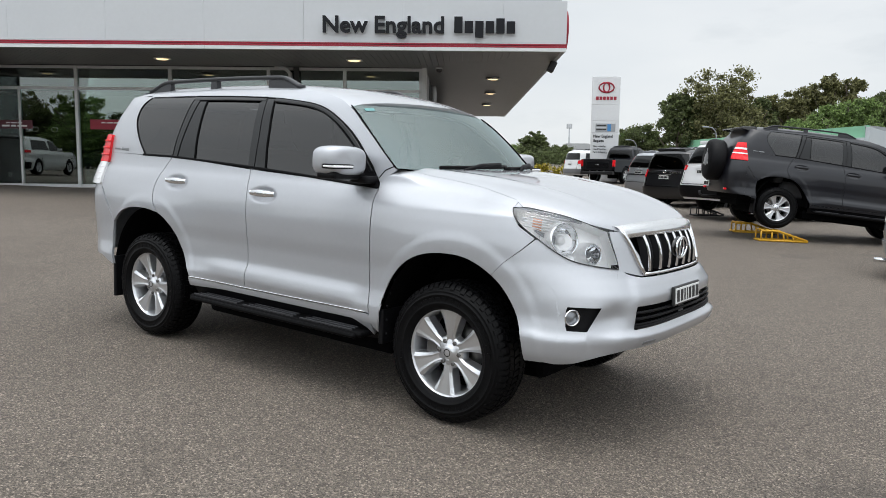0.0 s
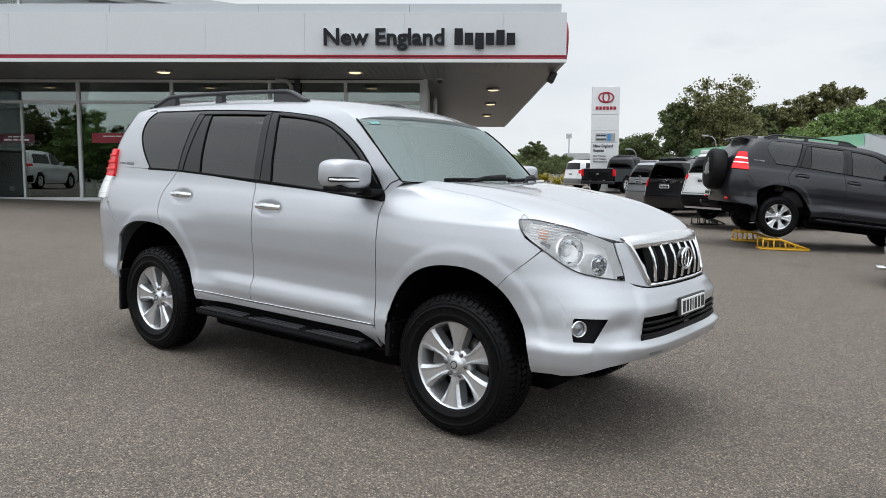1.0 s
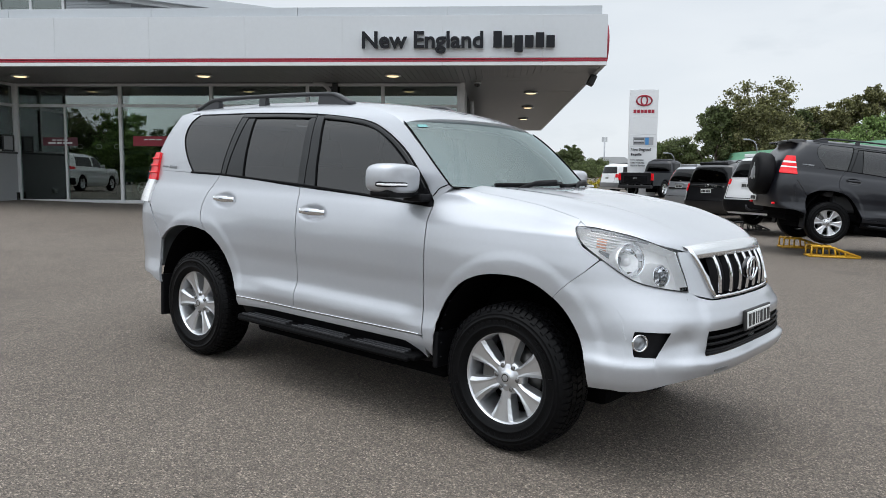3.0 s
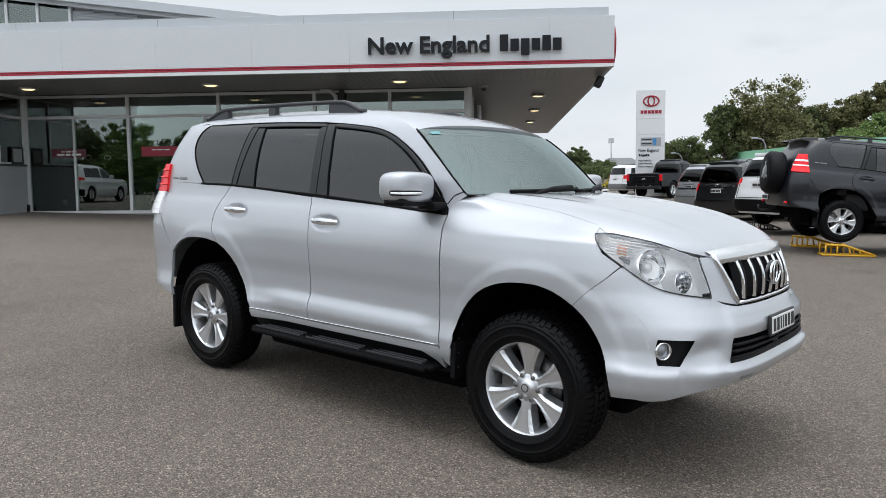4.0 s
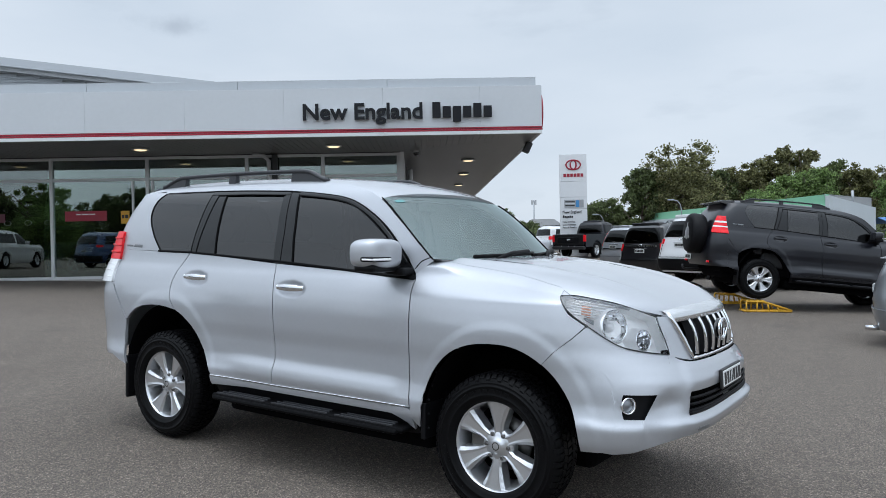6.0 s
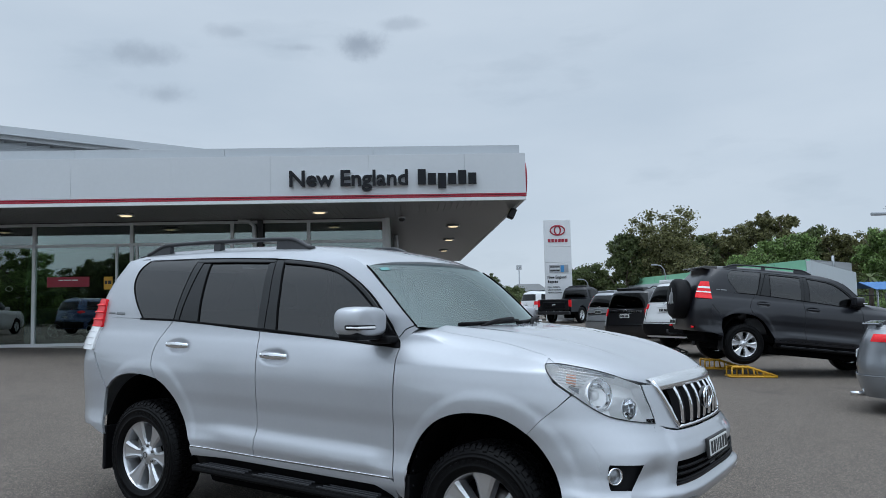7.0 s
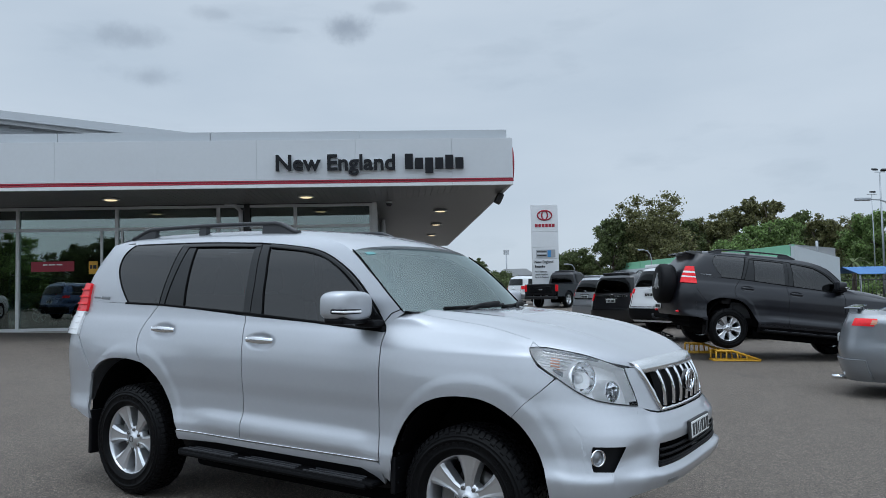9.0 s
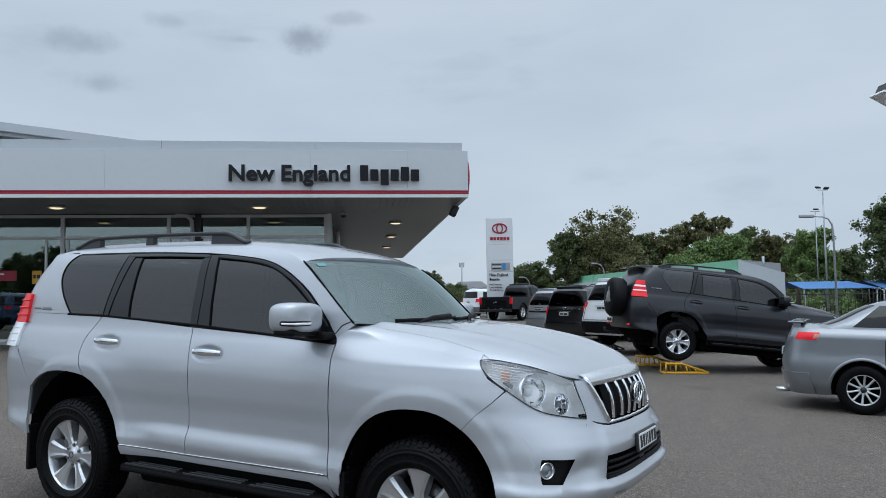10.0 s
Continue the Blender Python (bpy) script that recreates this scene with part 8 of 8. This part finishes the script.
for x, y, w, h, mat in ((-66.0, 122.0, 7.0, 3.6, BRICK_FAR), (-74.0, 126.0, 6.0, 3.0, PALE_WALL), (-58.0, 128.0, 8.0, 2.9, BRICK_FAR)):
    hb = empty("house", Matrix.Translation((x, y, 0.7)) @ pose(0, 0, 0, 0, 0, 30), "distant low house with a pitched roof", "house", "houses far off")
    box("wall", (-w / 2, -3, 0), (w / 2, 3, h - 0.8), mat, hb)
    prism("roof", [(-w / 2 - 0.4, h - 0.8), (w / 2 + 0.4, h - 0.8), (w / 2 - 1.5, h + 0.6), (-w / 2 + 1.5, h + 0.6)], 6.6, BRICK_FAR if mat is PALE_WALL else ROOF_METAL, hb, Matrix.Translation((0, -3.3, 0)))
    for k in range(3):
        box("window", (-w / 2 + 0.8 + k * w / 3.4, -3.04, 0.9), (-w / 2 + 1.8 + k * w / 3.4, -2.98, 1.9), GLOSS_BLACK, hb)

# ---- trees ----
def leaf_cloud(rng, centres, radii, per, size, squash=0.75):
    """Many small leaf blades scattered in clumps."""
    c = np.repeat(centres, per, 0)
    r = np.repeat(radii, per)
    d = rng.normal(size=(len(c), 3))
    d /= np.linalg.norm(d, axis=1)[:, None]
    p = c + d * (r * np.minimum(np.abs(rng.normal(0.0, 0.56, len(c))), 1.0))[:, None] * (1, 1, squash)
    a = rng.normal(size=(len(c), 3))
    a /= np.linalg.norm(a, axis=1)[:, None]
    b = np.cross(a, rng.normal(size=(len(c), 3)))
    b /= np.linalg.norm(b, axis=1)[:, None]
    s = size * rng.uniform(0.6, 1.35, len(c))[:, None]
    quad = np.stack([p - a * s, p + b * s * 0.6, p + a * s, p - b * s * 0.6], 1).reshape(-1, 3)
    return quad


def build_tree(x, y, height, spread, mat, seed, label, name="gum_tree", clumps=70, per=110, size=0.22, low=0.22, group="trees behind the yard"):
    rng = np.random.default_rng(seed)
    tree = empty(name, Matrix.Translation((x, y, float(ground_z(x, y)))), label, "tree", group)
    top = height * 0.72
    trunk = [Vector((rng.uniform(-0.1, 0.1) * k, rng.uniform(-0.1, 0.1) * k, top * k / 6)) for k in range(7)]
    tv, tf = tube_data(trunk, height * 0.028, 9, height * 0.008)
    centres, radii = [], []
    for k in range(11):
        t = rng.uniform(0.30, 0.95)
        base = trunk[0].lerp(trunk[-1], t)
        ang = rng.uniform(0, 2 * math.pi)
        reach = spread * rng.uniform(0.45, 0.95) * (1.15 - 0.55 * t)
        tip = base + Vector((math.cos(ang) * reach, math.sin(ang) * reach, height * rng.uniform(0.10, 0.26)))
        mid = base.lerp(tip, 0.5) + Vector((0, 0, -0.04 * height))
        v, f = tube_data([base, mid, tip], height * 0.011, 6, height * 0.004)
        n = len(tv)
        tv += v
        tf += [tuple(n + i for i in q) for q in f]
    hung("trunk", mesh_of("trunk", tv, tf, BARK, True), tree)
    # clump centres: lobes over an uneven dome
    n_l = 14
    lobes = []
    for k in range(n_l):
        t = k / (n_l - 1)
        reach = spread * (0.80 - 0.42 * t ** 3)
        ang = k * 2.4 + rng.uniform(-0.5, 0.5)
        lobes.append((math.cos(ang) * reach * rng.uniform(0.4, 0.95), math.sin(ang) * reach * rng.uniform(0.4, 0.95), height * (low + (0.86 - low) * t), spread * rng.uniform(0.34, 0.48)))
    for k in range(clumps):
        lx, ly, lz, lr = lobes[k % n_l]
        d = rng.normal(size=3)
        d /= np.linalg.norm(d)
        c = np.array([lx, ly, lz]) + d * lr * (rng.uniform(0.25, 1.05)) * (1, 1, 0.8)
        c[2] = max(c[2], height * 0.10)
        centres.append(c)
        radii.append(spread * rng.uniform(0.10, 0.23))
    q = leaf_cloud(rng, np.array(centres), np.array(radii), per, size)
    over = q[:, 2].max()
    q[:, 2] *= height / over
    f = np.arange(len(q)).reshape(-1, 4)
    crown = mesh_of("crown", q, f, mat)
    hung("crown", crown, tree)
    return tree


def at_sight(px, depth):
    """A place by its bearing from the standing point: px right of ahead, in hundredths of the distance."""
    yaw = radians(38.3)
    r, f = Vector((math.cos(yaw), math.sin(yaw))), Vector((-math.sin(yaw), math.cos(yaw)))
    return Vector((2.5, -4.14)) + f * depth + r * depth * px


TREES = [
    # bearing, depth, height, spread, leaf, label
    (0.356, 62, 8.9, 4.7, GUM_BROWN, "large dense olive-brown gum tree"),
    (0.302, 62, 6.7, 2.3, GUM, "dark green gum tree beside the largest one"),
    (0.400, 66, 6.9, 2.4, GUM, "dark green gum tree"),
    (0.442, 66, 7.8, 2.7, GUM_BROWN, "olive gum tree with a rounded crown"),
    (0.484, 68, 9.2, 2.3, GUM_BROWN, "tall olive gum tree with a rounded crown"),
    (0.518, 68, 9.0, 2.5, GUM_BROWN, "tall olive gum tree with a flat crown"),
    (0.472, 54, 5.1, 2.6, BRIGHT_LEAF, "fresh green broad tree"),
    (0.528, 56, 6.3, 2.9, BRIGHT_LEAF, "fresh green broad tree"),
    (0.556, 68, 8.1, 2.7, GUM, "dark green gum tree"),
    (0.598, 66, 7.6, 2.8, GUM_BROWN, "brownish spreading gum tree"),
    (0.634, 66, 7.6, 2.6, GUM_BROWN, "brownish spreading gum tree"),
    (0.664, 57, 7.1, 2.6, BRIGHT_LEAF, "green tree beside the light pole"),
    (0.712, 60, 5.8, 2.6, GUM, "low green tree beyond the shelter"),
    (0.795, 40, 8.3, 2.9, GUM, "tall dark tree by the street"),
    (0.87, 44, 8.0, 3.4, GUM, "tall dark tree by the street"),
    (0.97, 44, 9.0, 3.4, GUM_BROWN, "tall dark tree by the street"),
    (0.332, 72, 6.4, 2.8, GUM, "dark gum tree in the second row"),
    (0.424, 72, 6.8, 2.8, GUM, "dark gum tree in the second row"),
    (0.462, 72, 7.2, 2.8, GUM, "dark gum tree in the second row"),
    (0.578, 72, 7.0, 2.8, GUM, "dark gum tree in the second row"),
    (0.690, 70, 6.0, 2.8, GUM, "dark gum tree in the second row"),
    (0.255, 84, 5.0, 3.0, GUM, "small green tree behind the pylon"),
    (0.225, 90, 4.6, 3.0, BRIGHT_LEAF, "small green tree behind the pylon"),
    (0.115, 80, 3.7, 1.8, GUM, "small dark tree beyond the row"),
    (0.150, 120, 3.2, 3.4, GUM, "distant dark green tree"),
    (0.095, 110, 3.2, 3.0, BRIGHT_LEAF, "distant dark green tree"),
]
for n, (px, dep, h, sp, mat, lab) in enumerate(TREES):
    p = at_sight(px, dep)
    build_tree(p.x, p.y, h, sp, mat, 40 + n, lab, size=min(0.104, 0.05 + 0.0008 * dep), clumps=240, per=190, low=0.16)
# trees across the street, mirrored in the shop glass; first four unseen, added to darken the wagon's flank
for n, (u, v, h, sp) in enumerate(((-50, -18, 7.0, 4.6), (-54, -10, 6.2, 4.6), (-56, -2, 6.8, 4.8), (-58, 7, 7.0, 5.0), (-44, -24, 5.6, 4.0), (-38, -26, 6.6, 3.6), (-32, -25, 5.2, 3.8), (-26, -27, 6.4, 2.6), (-20, -26, 4.2, 3.0), (-41, -27, 6.2, 3.6), (-35, -29, 6.8, 3.4), (-29, -28, 5.8, 3.2), (-23, -29, 5.6, 2.8), (-48, -20, 5.4, 3.6), (-16, -30, 4.6, 2.6), (-12, -32, 6.5, 3.6), (-4, -34, 6.0, 3.4), (5, -32, 6.5, 3.6))):
    p = SHOP @ Vector((u, v, 0))
    build_tree(p.x, p.y, h, sp, (BRIGHT_LEAF, GUM)[n % 2], 90 + n, "leafy tree across the road, mirrored or added unseen", "street_tree", 230, 110, 0.12, 0.05, "street trees")


def build_palm(x, y, h):
    rng = np.random.default_rng(7)
    pm = empty("palm", Matrix.Translation((x, y, float(ground_z(x, y)))), "short spiky palm with drooping fronds", "palm")
    tube("trunk", [(0, 0, 0), (0.05, 0, h * 0.6)], 0.14, BARK, pm, 8)
    v, f = [], []
    for k in range(46):
        a, up = rng.uniform(0, 2 * math.pi), rng.uniform(-0.3, 1.2)
        d = np.array([math.cos(a), math.sin(a), 0])
        side = np.array([-math.sin(a), math.cos(a), 0])
        for i in range(6):
            t = i / 5
            p = d * 1.5 * t + np.array([0, 0, h * 0.6 + up * t - 0.9 * t * t])
            for s in (-1, 1):
                v.append(p + side * s * 0.10 * (1 - t) * (0.4 + 2 * t * (t < 0.5) + (t >= 0.5)))
            if i:
                n = len(v)
                f.append((n - 4, n - 3, n - 1, n - 2))
    hung("fronds", mesh_of("fronds", v, f, GUM), pm)


pp = at_sight(0.634, 44)
build_palm(pp.x, pp.y, 4.4)
# low flowering hedge and undergrowth along the boundary
rng = np.random.default_rng(3)
for nm, a, b, hgt, mat, lab in (("hedge", (-27.0, 43.0), (-22.0, 47.5), 0.9, HEDGE, "yellow flowering hedge"), ("undergrowth", (-40.0, 60.0), (14.0, 58.0), 2.4, GUM, "dark undergrowth below the gum trees"), ("undergrowth", (-10.0, 52.0), (14.0, 48.0), 2.2, BRIGHT_LEAF, "green shrubs behind the fence")):
    n = int((Vector(b) - Vector(a)).length / 0.55)
    cs = np.array([[a[0] + (b[0] - a[0]) * k / n + rng.uniform(-0.6, 0.6), a[1] + (b[1] - a[1]) * k / n + rng.uniform(-1.0, 1.0), 0] for k in range(n)])
    cs[:, 2] = [float(ground_z(p[0], p[1])) + hgt * rng.uniform(0.25, 0.6) for p in cs]
    q = leaf_cloud(rng, cs, np.full(n, hgt * 0.5), 240, 0.10)
    ob = new(nm, mesh_of(nm, q, np.arange(len(q)).reshape(-1, 4), mat))
    tagged(ob, lab, "plants", "", "stuff")
